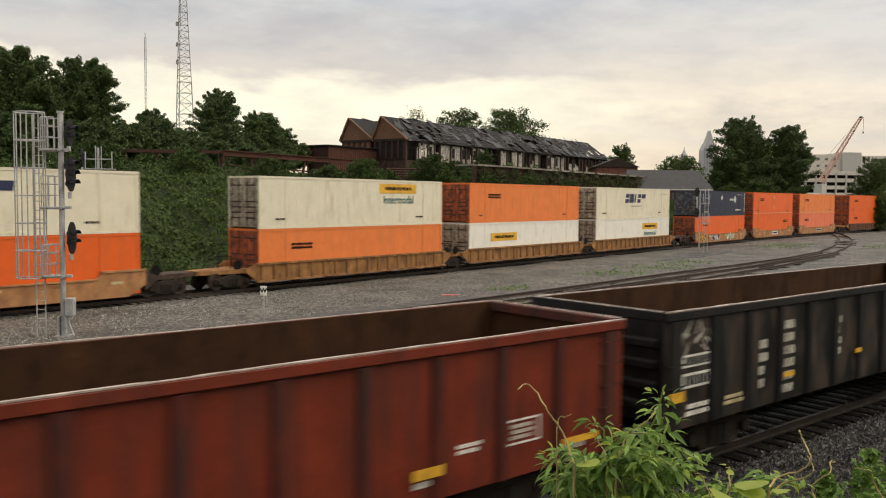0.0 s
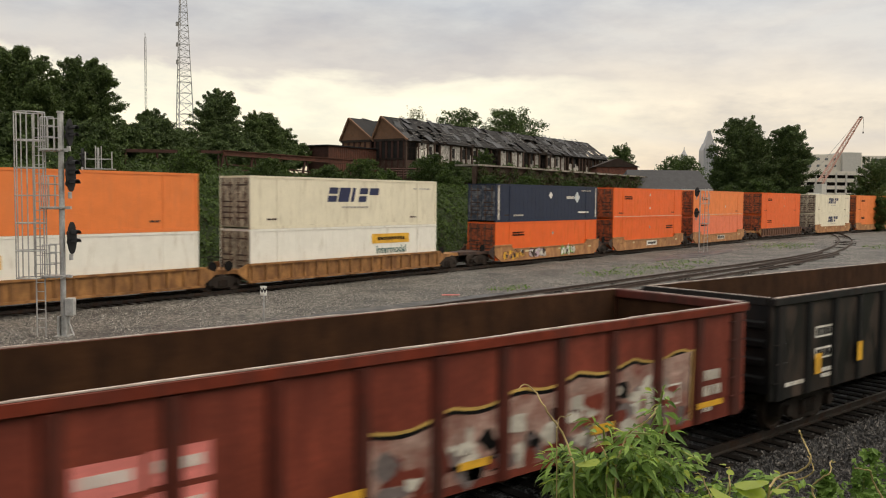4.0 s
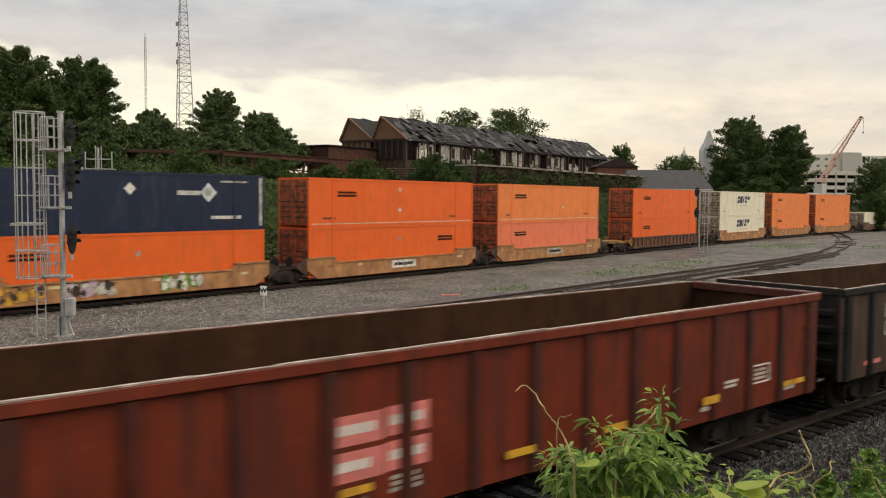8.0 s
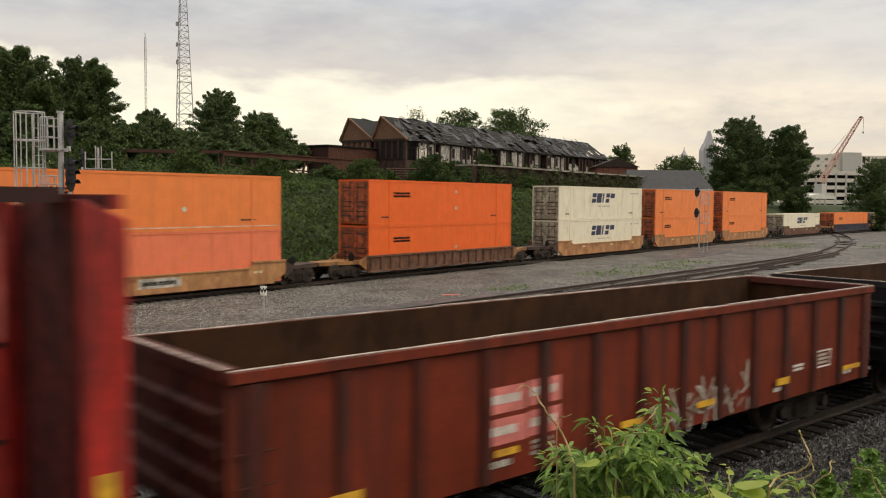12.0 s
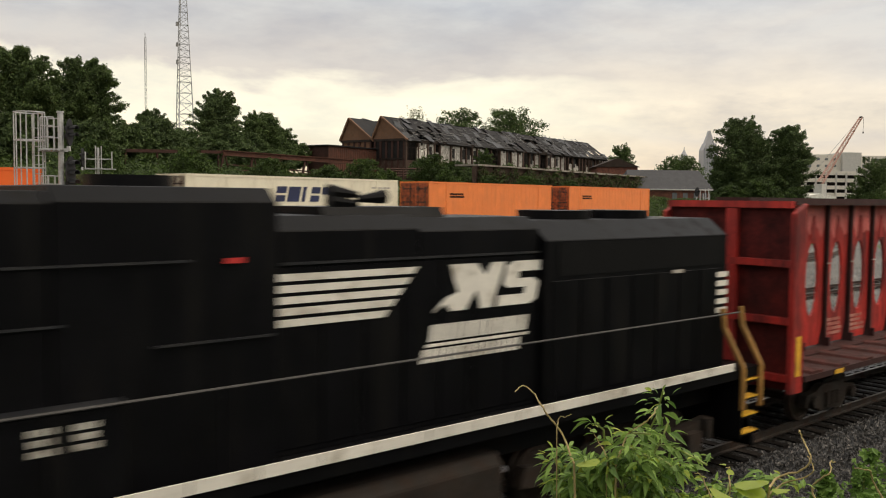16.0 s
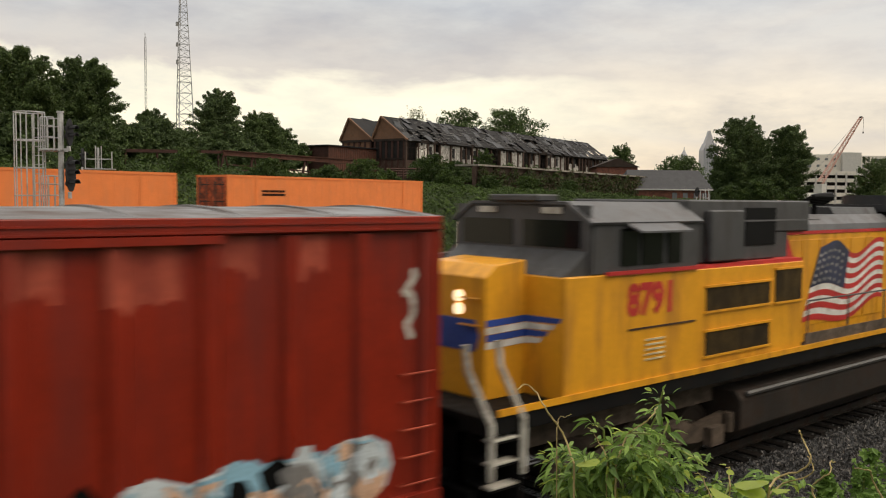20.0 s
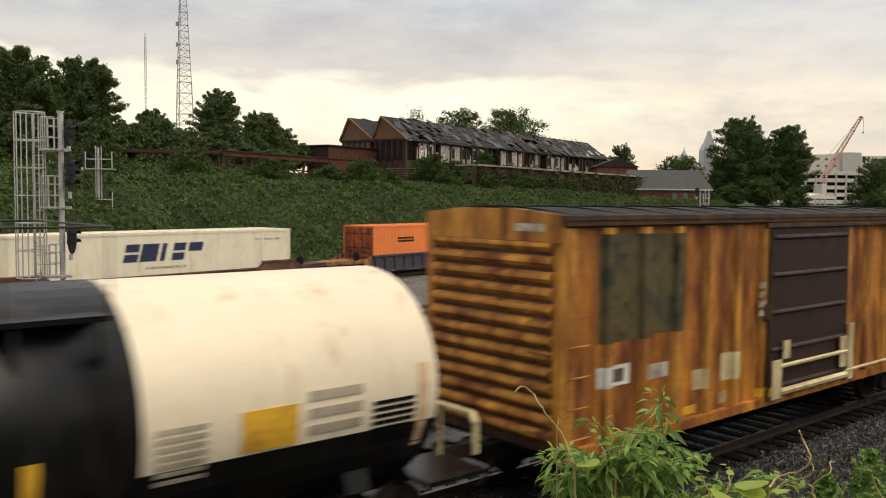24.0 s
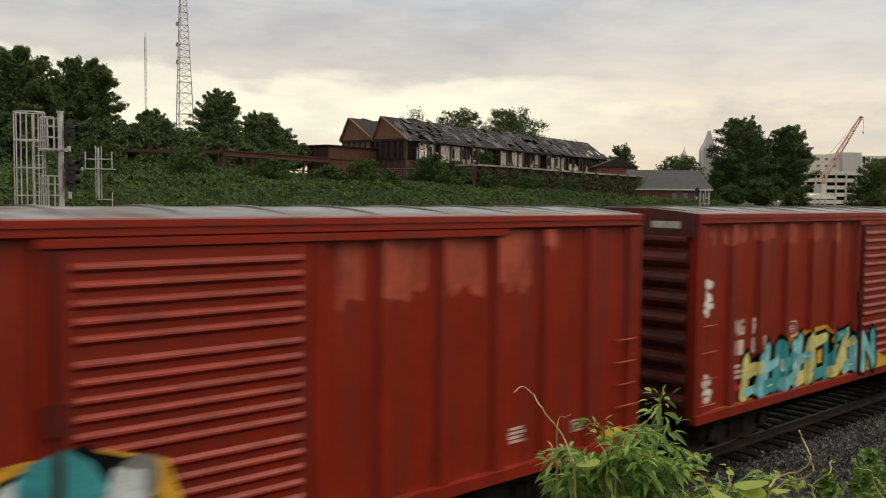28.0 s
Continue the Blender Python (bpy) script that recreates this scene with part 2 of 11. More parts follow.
RUST = (0.10, 0.035, 0.016)
M = {
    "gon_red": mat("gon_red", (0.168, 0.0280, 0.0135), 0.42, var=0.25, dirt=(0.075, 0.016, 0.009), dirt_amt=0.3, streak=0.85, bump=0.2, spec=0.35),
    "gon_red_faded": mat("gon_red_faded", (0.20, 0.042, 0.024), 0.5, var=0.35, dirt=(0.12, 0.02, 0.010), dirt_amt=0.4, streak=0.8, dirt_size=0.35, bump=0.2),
    # recess shade of the end bulkhead is put into this darker red
    "cb_end_shaded": mat("cb_end_shaded", (0.085, 0.008, 0.006), 0.65, var=0.4, dirt=(0.03, 0.006, 0.005), dirt_amt=0.4, spec=0.2),
    # the shadows beside the stakes are put into this darker red
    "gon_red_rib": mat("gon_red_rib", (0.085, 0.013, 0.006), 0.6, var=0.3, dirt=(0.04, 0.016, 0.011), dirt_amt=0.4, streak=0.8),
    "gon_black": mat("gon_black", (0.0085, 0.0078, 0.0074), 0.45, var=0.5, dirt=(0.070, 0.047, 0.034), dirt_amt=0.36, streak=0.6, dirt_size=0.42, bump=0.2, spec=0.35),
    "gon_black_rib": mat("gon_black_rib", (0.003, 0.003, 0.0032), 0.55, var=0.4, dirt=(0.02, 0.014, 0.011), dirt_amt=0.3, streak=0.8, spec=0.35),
    "gon_brown": mat("gon_brown", (0.082, 0.047, 0.033), 0.5, var=0.45, dirt=(0.016, 0.012, 0.010), dirt_amt=0.42, streak=0.8, dirt_size=0.3),
    "gon_inside": mat("gon_inside", (0.050, 0.022, 0.009), 0.85, var=0.3, dirt=(0.026, 0.013, 0.007), dirt_amt=0.4, streak=0.6, bump=0.3, spec=0.15),
    "rim_worn": mat("rim_worn", (0.50, 0.42, 0.37), 0.45, metal=0.1, var=0.35, dirt=(0.20, 0.12, 0.09), dirt_amt=0.4, dirt_size=1.5),
    "box_red": mat("box_red", (0.235, 0.0185, 0.0068), 0.34, var=0.16, dirt=(0.14, 0.012, 0.005), dirt_amt=0.3, streak=0.9, dirt_size=0.5, spec=0.4),
    "box_red_dark": mat("box_red_dark", (0.085, 0.008, 0.004), 0.5, var=0.2, dirt=(0.07, 0.016, 0.012), dirt_amt=0.3, streak=0.8),
    "box_faded": mat("box_faded", (0.42, 0.080, 0.042), 0.5, var=0.25, dirt=(0.20, 0.022, 0.010), dirt_amt=0.4, streak=0.6),
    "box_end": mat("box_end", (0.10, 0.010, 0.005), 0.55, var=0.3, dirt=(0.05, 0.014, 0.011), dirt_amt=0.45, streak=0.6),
    "galv": mat("galv", (0.231, 0.2365, 0.242), 0.42, metal=0.55, var=0.3, dirt=(0.11, 0.075, 0.06), dirt_amt=0.45, size=0.8, dirt_size=0.25),
    "yel_box": mat("yel_box", (0.58, 0.225, 0.030), 0.5, var=0.4, dirt=(0.12, 0.032, 0.008), dirt_amt=0.55, streak=0.8, dirt_size=0.6),
    "yel_box_new": mat("yel_box_new", (0.60, 0.28, 0.042), 0.5, var=0.3, dirt=(0.14, 0.042, 0.011), dirt_amt=0.48, streak=0.8),
    "yel_dark": mat("yel_dark", (0.062, 0.031, 0.013), 0.65, var=0.4, dirt=(0.03, 0.015, 0.012), dirt_amt=0.4),
    "box_door_dark": mat("box_door_dark", (0.026, 0.008, 0.0065), 0.6, var=0.4, dirt=(0.025, 0.012, 0.01), dirt_amt=0.4, streak=0.7),
    "cream": mat("cream", (0.62, 0.52, 0.30), 0.6, var=0.2, dirt=(0.3, 0.2, 0.1), dirt_amt=0.3, streak=0.7),
    "cb_red": mat("cb_red", (0.43, 0.028, 0.020), 0.5, var=0.3, dirt=(0.10, 0.014, 0.012), dirt_amt=0.4, streak=0.8),
    "cb_faded": mat("cb_faded", (0.62, 0.15, 0.125), 0.55, var=0.3, dirt=(0.36, 0.04, 0.03), dirt_amt=0.3, streak=0.6),
    "cb_dark": mat("cb_dark", (0.030, 0.0065, 0.005), 0.6, var=0.35, dirt=(0.04, 0.014, 0.012), dirt_amt=0.4),
    "tank_cream": mat("tank_cream", (0.722, 0.627, 0.475), 0.38, var=0.07, dirt=(0.55, 0.42, 0.27), dirt_amt=0.12, streak=0.8, size=0.6, bump=0.03),
    "tank_black": mat("tank_black", (0.0045, 0.0045, 0.005), 0.3, var=0.3, dirt=(0.012, 0.012, 0.012), dirt_amt=0.25, streak=0.7, bump=0.03, spec=0.3),
    "tank_stain": mat("tank_stain", (0.62, 0.42, 0.25), 0.5, var=0.2),
    "loco_black": mat("loco_black", (0.0052, 0.0052, 0.006), 0.35, var=0.25, dirt=(0.008, 0.0075, 0.007), dirt_amt=0.25, streak=0.85, bump=0.04, spec=0.07),
    "loco_dark_gray": mat("loco_dark_gray", (0.017, 0.0175, 0.020), 0.4, var=0.2, dirt=(0.03, 0.028, 0.026), dirt_amt=0.3),
    "loco_white": mat("loco_white", (0.72, 0.68, 0.60), 0.5, var=0.12, dirt=(0.4, 0.35, 0.28), dirt_amt=0.22),
    "up_yellow": mat("up_yellow", (0.74, 0.335, 0.020), 0.36, var=0.10, dirt=(0.40, 0.17, 0.02), dirt_amt=0.25, streak=0.85, bump=0.05),
    "up_gray": mat("up_gray", (0.060, 0.059, 0.060), 0.45, var=0.2, dirt=(0.05, 0.046, 0.044), dirt_amt=0.3, streak=0.7),
    "up_gray_light": mat("up_gray_light", (0.105, 0.105, 0.108), 0.45, var=0.15, dirt=(0.12, 0.11, 0.11), dirt_amt=0.3),
    "red_paint": mat("red_paint", (0.50, 0.035, 0.03), 0.5, var=0.2),
    "pink_red": mat("pink_red", (0.66, 0.20, 0.175), 0.6, var=0.25),
    "pink_pale": mat("pink_pale", (0.72, 0.40, 0.34), 0.6, var=0.15),
    "blue_paint": mat("blue_paint", (0.03, 0.07, 0.30), 0.5, var=0.2),
    "navy_flag": mat("navy_flag", (0.035, 0.04, 0.075), 0.5, var=0.4),
    "white_paint": mat("white_paint", (0.74, 0.72, 0.66), 0.55, var=0.18, dirt=(0.45, 0.40, 0.33), dirt_amt=0.3),
    "off_white": mat("off_white", (0.55, 0.52, 0.45), 0.6, var=0.25, dirt=(0.2, 0.17, 0.14), dirt_amt=0.4),
    "gold_paint": mat("gold_paint", (0.33, 0.17, 0.045), 0.5, var=0.2),
    "sign_yellow": mat("sign_yellow", (0.72, 0.40, 0.035), 0.5, var=0.15, dirt=(0.4, 0.2, 0.03), dirt_amt=0.25),
    "black_paint": mat("black_paint", (0.005, 0.005, 0.005), 0.6, var=0.3, spec=0.1),
    "truck_steel": mat("truck_steel", (0.026, 0.021, 0.017), 0.75, var=0.4, dirt=(0.035, 0.023, 0.017), dirt_amt=0.4, bump=0.3, spec=0.2),
    "wheel_steel": mat("wheel_steel", (0.07, 0.055, 0.045), 0.55, metal=0.5, var=0.3, dirt=(0.05, 0.03, 0.02), dirt_amt=0.4),
    "dark_frame": mat("dark_frame", (0.005, 0.0048, 0.0048), 0.65, var=0.4, dirt=(0.012, 0.009, 0.007), dirt_amt=0.3, spec=0.15),
    "louvre_olive": mat("louvre_olive", (0.050, 0.030, 0.006), 0.6, var=0.4, dirt=(0.02, 0.013, 0.005), dirt_amt=0.4, streak=0.5, spec=0.2),
    "rail_grey": mat("rail_grey", (0.09, 0.085, 0.08), 0.5, metal=0.3, var=0.2),
    "grime": mat("grime", (0.135, 0.100, 0.074), 0.8, var=0.45, dirt=(0.055, 0.042, 0.032), dirt_amt=0.4, bump=0.3, spec=0.2),
    "pipe_silver": mat("pipe_silver", (0.42, 0.43, 0.44), 0.4, metal=0.6, var=0.2),
    "glass": glass("dark_cab_glass"),
    "rail": mat("rail", (0.09, 0.076, 0.066), 0.32, metal=0.7, var=0.2, dirt=(0.11, 0.06, 0.04), dirt_amt=0.3),
    "rail_rust": mat("rail_rust", (0.055, 0.038, 0.030), 0.7, metal=0.2, var=0.35),
    "tie": mat("tie", (0.015, 0.012, 0.010), 0.9, var=0.45, bump=0.5, rand=0.45, spec=0.1),
    # far train
    "ct_cream": mat("ct_cream", (0.73, 0.675, 0.52), 0.5, var=0.06, dirt=(0.55, 0.49, 0.36), dirt_amt=0.2, streak=0.8, bump=0.03),
    "ct_white": mat("ct_white", (0.79, 0.77, 0.69), 0.48, var=0.05, dirt=(0.58, 0.54, 0.45), dirt_amt=0.15, streak=0.8, bump=0.03),
    "ct_orange": mat("ct_orange", (0.74, 0.120, 0.014), 0.48, var=0.07, dirt=(0.60, 0.13, 0.025), dirt_amt=0.2, streak=0.8, bump=0.03),
    "ct_faded": mat("ct_faded", (0.75, 0.205, 0.048), 0.52, var=0.08, dirt=(0.66, 0.20, 0.06), dirt_amt=0.25, streak=0.8, bump=0.03),
    "ct_salmon": mat("ct_salmon", (0.74, 0.185, 0.085), 0.52, var=0.07, dirt=(0.62, 0.16, 0.07), dirt_amt=0.25, streak=0.8, bump=0.03),
    "ct_navy": mat("ct_navy", (0.008, 0.016, 0.042), 0.45, var=0.15, dirt=(0.03, 0.04, 0.07), dirt_amt=0.2, streak=0.8, bump=0.03),
    "well_tan": mat("well_tan", (0.36, 0.175, 0.055), 0.6, var=0.3, dirt=(0.16, 0.075, 0.030), dirt_amt=0.5, streak=0.6, dirt_size=0.5),
    "well_brown": mat("well_brown", (0.16, 0.075, 0.042), 0.65, var=0.3, dirt=(0.07, 0.036, 0.022), dirt_amt=0.45, streak=0.5),
    "well_ochre": mat("well_ochre", (0.44, 0.22, 0.085), 0.6, var=0.25, dirt=(0.26, 0.12, 0.055), dirt_amt=0.45, streak=0.4, dirt_size=0.4),
    "well_blue": mat("well_blue", (0.040, 0.050, 0.10), 0.55, var=0.3, dirt=(0.055, 0.040, 0.034), dirt_amt=0.55, streak=0.5),
    "well_dark": mat("well_dark", (0.035, 0.022, 0.018), 0.7, var=0.35, dirt=(0.11, 0.06, 0.04), dirt_amt=0.35),
}


# ---- building helpers ----
def bm_new():
    return bmesh.new()


def box(bm, x0, x1, y0, y1, z0, z1):
    v = [bm.verts.new(c) for c in ((x0, y0, z0), (x1, y0, z0), (x1, y1, z0), (x0, y1, z0), (x0, y0, z1), (x1, y0, z1), (x1, y1, z1), (x0, y1, z1))]
    for f in ((0, 3, 2, 1), (4, 5, 6, 7), (0, 1, 5, 4), (1, 2, 6, 5), (2, 3, 7, 6), (3, 0, 4, 7)):
        bm.faces.new([v[i] for i in f])
    return bm


def prism(bm, pts, axis, a, b):
    """A polygon of two coordinates drawn out along an axis from a to b."""
    def at(u, v, w):
        return {"x": (w, u, v), "y": (u, w, v), "z": (u, v, w)}[axis]
    lo = [bm.verts.new(at(u, v, a)) for u, v in pts]
    hi = [bm.verts.new(at(u, v, b)) for u, v in pts]
    n = len(pts)
    bm.faces.new(lo[::-1])
    bm.faces.new(hi)
    for i in range(n):
        bm.faces.new((lo[i], lo[(i + 1) % n], hi[(i + 1) % n], hi[i]))
    return bm


def rod(bm, p, q, r, n=6, r2=None):
    p, q = Vector(p), Vector(q)
    r2 = r if r2 is None else r2
    d = (q - p).normalized()
    a = d.orthogonal().normalized()
    b = d.cross(a)
    lo = [bm.verts.new(p + (a * math.cos(k) + b * math.sin(k)) * r) for k in [2 * math.pi * i / n for i in range(n)]]
    hi = [bm.verts.new(q + (a * math.cos(k) + b * math.sin(k)) * r2) for k in [2 * math.pi * i / n for i in range(n)]]
    bm.faces.new(lo[::-1])
    bm.faces.new(hi)
    for i in range(n):
        bm.faces.new((lo[i], lo[(i + 1) % n], hi[(i + 1) % n], hi[i]))
    return bm


def line_of(bm, pts, r, n=6):
    """One bent tube through the points."""
    pts = [Vector(p) for p in pts]
    rings = []
    up = Vector((0.31, 0.23, 0.92))
    for i, p in enumerate(pts):
        d = (pts[min(i + 1, len(pts) - 1)] - pts[max(i - 1, 0)])
        if d.length < 1e-6:
            d = pts[1] - pts[0]
        d.normalize()
        a = up - d * up.dot(d)
        a = (a if a.length > 0.05 else d.orthogonal()).normalized()
        b = d.cross(a)
        rings.append([bm.verts.new(p + (a * math.cos(2 * math.pi * k / n) + b * math.sin(2 * math.pi * k / n)) * r) for k in range(n)])
    for lo, hi in zip(rings, rings[1:]):
        for k in range(n):
            bm.faces.new((lo[k], lo[(k + 1) % n], hi[(k + 1) % n], hi[k]))
    bm.faces.new(rings[0][::-1])
    bm.faces.new(rings[-1])
    return bm


def lathe_x(bm, prof, n=32, cy=0.0, cz=0.0):
    """A body of revolution about an axis along x; prof is rows of (x, radius)."""
    rings = []
    for x, r in prof:
        if r < 1e-4:
            rings.append([bm.verts.new((x, cy, cz))])
        else:
            rings.append([bm.verts.new((x, cy + r * math.cos(2 * math.pi * i / n), cz + r * math.sin(2 * math.pi * i / n))) for i in range(n)])
    for a, b in zip(rings, rings[1:]):
        for i in range(n):
            j = (i + 1) % n
            if len(a) == 1:
                bm.faces.new((a[0], b[j], b[i]))
            elif len(b) == 1:
                bm.faces.new((a[i], a[j], b[0]))
            else:
                bm.faces.new((a[i], a[j], b[j], b[i]))
    return bm


def part(name, bm, material, parent=None, label="", smooth=False, bevel=0.0, at=None):
    if bevel:
        bmesh.ops.bevel(bm, geom=list(bm.edges), offset=bevel, segments=1, affect="EDGES", clamp_overlap=True)
    bmesh.ops.recalc_face_normals(bm, faces=bm.faces)
    me = bpy.data.meshes.new(name)
    bm.to_mesh(me)
    bm.free()
    me.materials.append(material)
    if smooth:
        me.shade_smooth()
    ob = new(name, me)
    if parent is not None:
        ob.parent = parent
    if at is not None:
        ob.matrix_basis = at
    if label:
        ob["label"] = label
    return ob


def same(name, src, parent, at):
    """Another part on the same mesh."""
    ob = new(name, src.data)
    ob.parent = parent
    ob.matrix_basis = at
    return ob


def thing(name, label, category, m=None, group="", kind=""):
    ob = new(name)
    if m is not None:
        ob.matrix_basis = m
    return tagged(ob, label, category, group, kind)


def lettering(text, size, material, parent, at, name="lettering", bold=0.0, squeeze=1.0):
    """Flat characters of the built-in font as a mesh, standing in the x-z plane and facing -y."""
    cu = bpy.data.curves.new("text", "FONT")
    cu.body, cu.size, cu.extrude, cu.offset = text, size, 0.002, bold
    cu.align_x, cu.align_y, cu.resolution_u = "CENTER", "CENTER", 3
    tmp = bpy.data.objects.new("text", cu)
    scene.collection.objects.link(tmp)
    bpy.context.view_layer.update()
    me = bpy.data.meshes.new_from_object(tmp.evaluated_get(bpy.context.evaluated_depsgraph_get()))
    bpy.data.objects.remove(tmp)
    me.materials.clear()
    me.materials.append(material)
    me.name = name
    ob = new(name, me)
    ob.parent = parent
    ob.matrix_basis = at @ pose(0, 0, 0, 90) @ Matrix.Diagonal((squeeze, 1, 1, 1))
    return ob


def flat_bars(parent, x0, x1, z0, z1, y, material, rows=3, name="marking", seed=0, gap=0.35, slant=0.0, jag=0.25):
    """Unreadable writing: bars of its size and colour, proud of the side by some millimetres."""
    r = random.Random(seed)
    bm = bm_new()
    h = (z1 - z0) / rows
    for i in range(rows):
        a, b = z0 + i * h + h * gap * 0.5, z0 + (i + 1) * h - h * gap * 0.5
        x = x0 + r.random() * jag * (x1 - x0) * 0.3
        end = x1 - r.random() * jag * (x1 - x0)
        while x < end - 0.01:
            if b - a > 0.11:
                # each character is a plain upright block
                w = (b - a) * r.uniform(0.42, 0.58)
                if x + w > x1:
                    break
                prism(bm, [(x + slant * (a - z0), a), (x + w + slant * (a - z0), a), (x + w + slant * (b - z0), b), (x + slant * (b - z0), b)], "y", y - 0.004, y)
                x += w + (b - a) * 0.15
                continue
            w = min(end - x, h * r.uniform(0.8, 2.2))
            prism(bm, [(x + slant * (a - z0), a), (x + w * 0.86 + slant * (a - z0), a), (x + w * 0.86 + slant * (b - z0), b), (x + slant * (b - z0), b)], "y", y - 0.004, y)
            x += w
    ob = part(name, bm, material, parent)
    ob["kind"] = "stuff"
    return ob


def plate(parent, x0, x1, z0, z1, y, material, name="marking", slant=0.0, label="", d=0.004):
    bm = bm_new()
    s = slant * (z1 - z0)
    prism(bm, [(x0, z0), (x1, z0), (x1 + s, z1), (x0 + s, z1)], "y", y - d, y)
    return part(name, bm, material, parent, label)


def drape(bm, pts, prof, off):
    """A painted patch laid on a side whose outline seen from above is prof, rows of (x, y)."""
    for (xa, ya), (xb, yb) in zip(prof, prof[1:]):
        poly = pts
        for lim, sg in ((xa, 1), (xb, -1)):
            out = []
            for p, q in zip(poly, poly[1:] + poly[:1]):
                ip, iq = (p[0] - lim) * sg >= 0, (q[0] - lim) * sg >= 0
                if ip:
                    out.append(p)
                if ip != iq:
                    k = (lim - p[0]) / (q[0] - p[0])
                    out.append((lim, p[1] + (q[1] - p[1]) * k))
            poly = out
            if len(poly) < 3:
                break
        if len(poly) < 3:
            continue
        vs = [bm.verts.new((x, ya + (yb - ya) * (x - xa) / (xb - xa + 1e-9) - off, z)) for x, z in poly]
        try:
            bm.faces.new(vs)
        except ValueError:
            pass


def stroke(p, q, w0, w1, spike=0.0):
    """Outline of a slanted brush stroke with pointed ends."""
    (ax, az), (bx, bz) = p, q
    l = math.hypot(bx - ax, bz - az)
    ux, uz = (bx - ax) / l, (bz - az) / l
    nx, nz = -uz, ux
    return [(ax - nx * w0, az - nz * w0), (ax - ux * spike, az - uz * spike), (ax + nx * w0, az + nz * w0),
            (bx + nx * w1, bz + nz * w1), (bx + ux * spike, bz + uz * spike), (bx - nx * w1, bz - nz * w1)]


def graffiti(parent, x0, x1, z0, z1, prof, fills, outline, cloud, shine, seed, letters=6, rise=0.0, wild=True, lw=0.085):
    """Spray-painted interlocked strokes that form no letters: a cloud behind, dark contours, coloured strokes, thin highlights."""
    r = random.Random(seed)
    w, h = x1 - x0, z1 - z0
    layer = collections.defaultdict(bm_new)
    step = w / letters
    for i in range(letters):
        cx = x0 + step * (i + 0.5)
        base = z0 + rise * i
        top = base + h * r.uniform(0.84, 1.0)
        if cloud is not None and r.random() < 0.8:
            n = 9
            pts = [(cx + step * 0.75 * math.cos(6.283 * k / n) * r.uniform(0.75, 1.1), (base + top) / 2 + h * 0.56 * math.sin(6.283 * k / n) * r.uniform(0.8, 1.08)) for k in range(n)]
            drape(layer[cloud], pts, prof, 0.004)
        m = fills[i % len(fills)]
        m2 = fills[(i + 1) % len(fills)]
        if wild:
            k = r.choice((0, 1, 2))
            a, b = cx - step * r.uniform(0.2, 0.5), cx + step * r.uniform(0.2, 0.5)
            ln = step * r.uniform(-0.1, 0.6)
            top += h * r.uniform(-0.2, 0.1)
            segs = [((a - ln * 0.4, base), (a + ln, top)), ((b - ln * 0.6, base + h * 0.05), (b + ln * 0.8, top))]
            segs.append({0: ((a + ln, top - h * 0.05), (b - ln * 0.6, base + h * 0.15)), 1: ((a + ln * 0.3, base + h * 0.5), (b + ln * 0.3, base + h * 0.62)), 2: ((a + ln * 0.9, top - h * 0.1), (b + ln * 0.6, top - h * 0.02))}[k])
            if r.random() < 0.7:
                segs.append(((a, base + h * 0.1), (b, base + h * 0.16)))
            for j, (p, q) in enumerate(segs):
                lw_ = lw * r.uniform(0.8, 1.35)
                drape(layer[outline], stroke(p, q, lw_ * 1.6, lw_ * 1.45, lw_ * 1.7), prof, 0.007)
                drape(layer[m if j % 2 == 0 else m2], stroke(p, q, lw_, lw_ * 0.8, lw_ * 0.9), prof, 0.010 + 0.0006 * j)
                if shine is not None and r.random() < 0.6:
                    s_ = r.uniform(0.25, 0.6)
                    pm = (p[0] + (q[0] - p[0]) * s_, p[1] + (q[1] - p[1]) * s_)
                    pn = (p[0] + (q[0] - p[0]) * (s_ + 0.25), p[1] + (q[1] - p[1]) * (s_ + 0.25))
                    drape(layer[shine], stroke(pm, pn, lw * 0.22, lw * 0.1, 0.02), prof, 0.0145)
        else:
            n = 14
            for rad, mm, off in ((1.0, outline, 0.006), (0.88, m, 0.008)):
                pts = [(cx + step * 0.52 * rad * math.copysign(abs(math.cos(6.283 * k / n)) ** 0.55, math.cos(6.283 * k / n)) + r.uniform(-0.03, 0.03) * step, (base + top) / 2 + (top - base) * 0.5 * rad * math.copysign(abs(math.sin(6.283 * k / n)) ** 0.6, math.sin(6.283 * k / n)) * r.uniform(0.92, 1.04)) for k in range(n)]
                drape(layer[mm], pts, prof, off)
            for j in range(12):
                bx, bz = cx + r.uniform(-0.36, 0.36) * step, base + r.uniform(0.12, 0.85) * h
                rr, n = r.uniform(0.06, 0.26) * step, 9
                mm = r.choice([m2, m2, outline, shine] + list(fills)) if shine is not None else m2
                pts = [(bx + rr * math.cos(6.283 * k / n) * r.uniform(0.7, 1.4), bz + rr * 1.2 * math.sin(6.283 * k / n) * r.uniform(0.7, 1.3)) for k in range(n)]
                drape(layer[mm], pts, prof, 0.010 + j * 0.0008)
    for m, bm in layer.items():
        part("graffiti_layer", bm, m, parent, "spray-painted abstract strokes")["kind"] = "stuff"
# ---- rolling stock of the near track (local: x along the car, near side at -y, z above the rail) ----
HALF = 1.55
_cache = {}


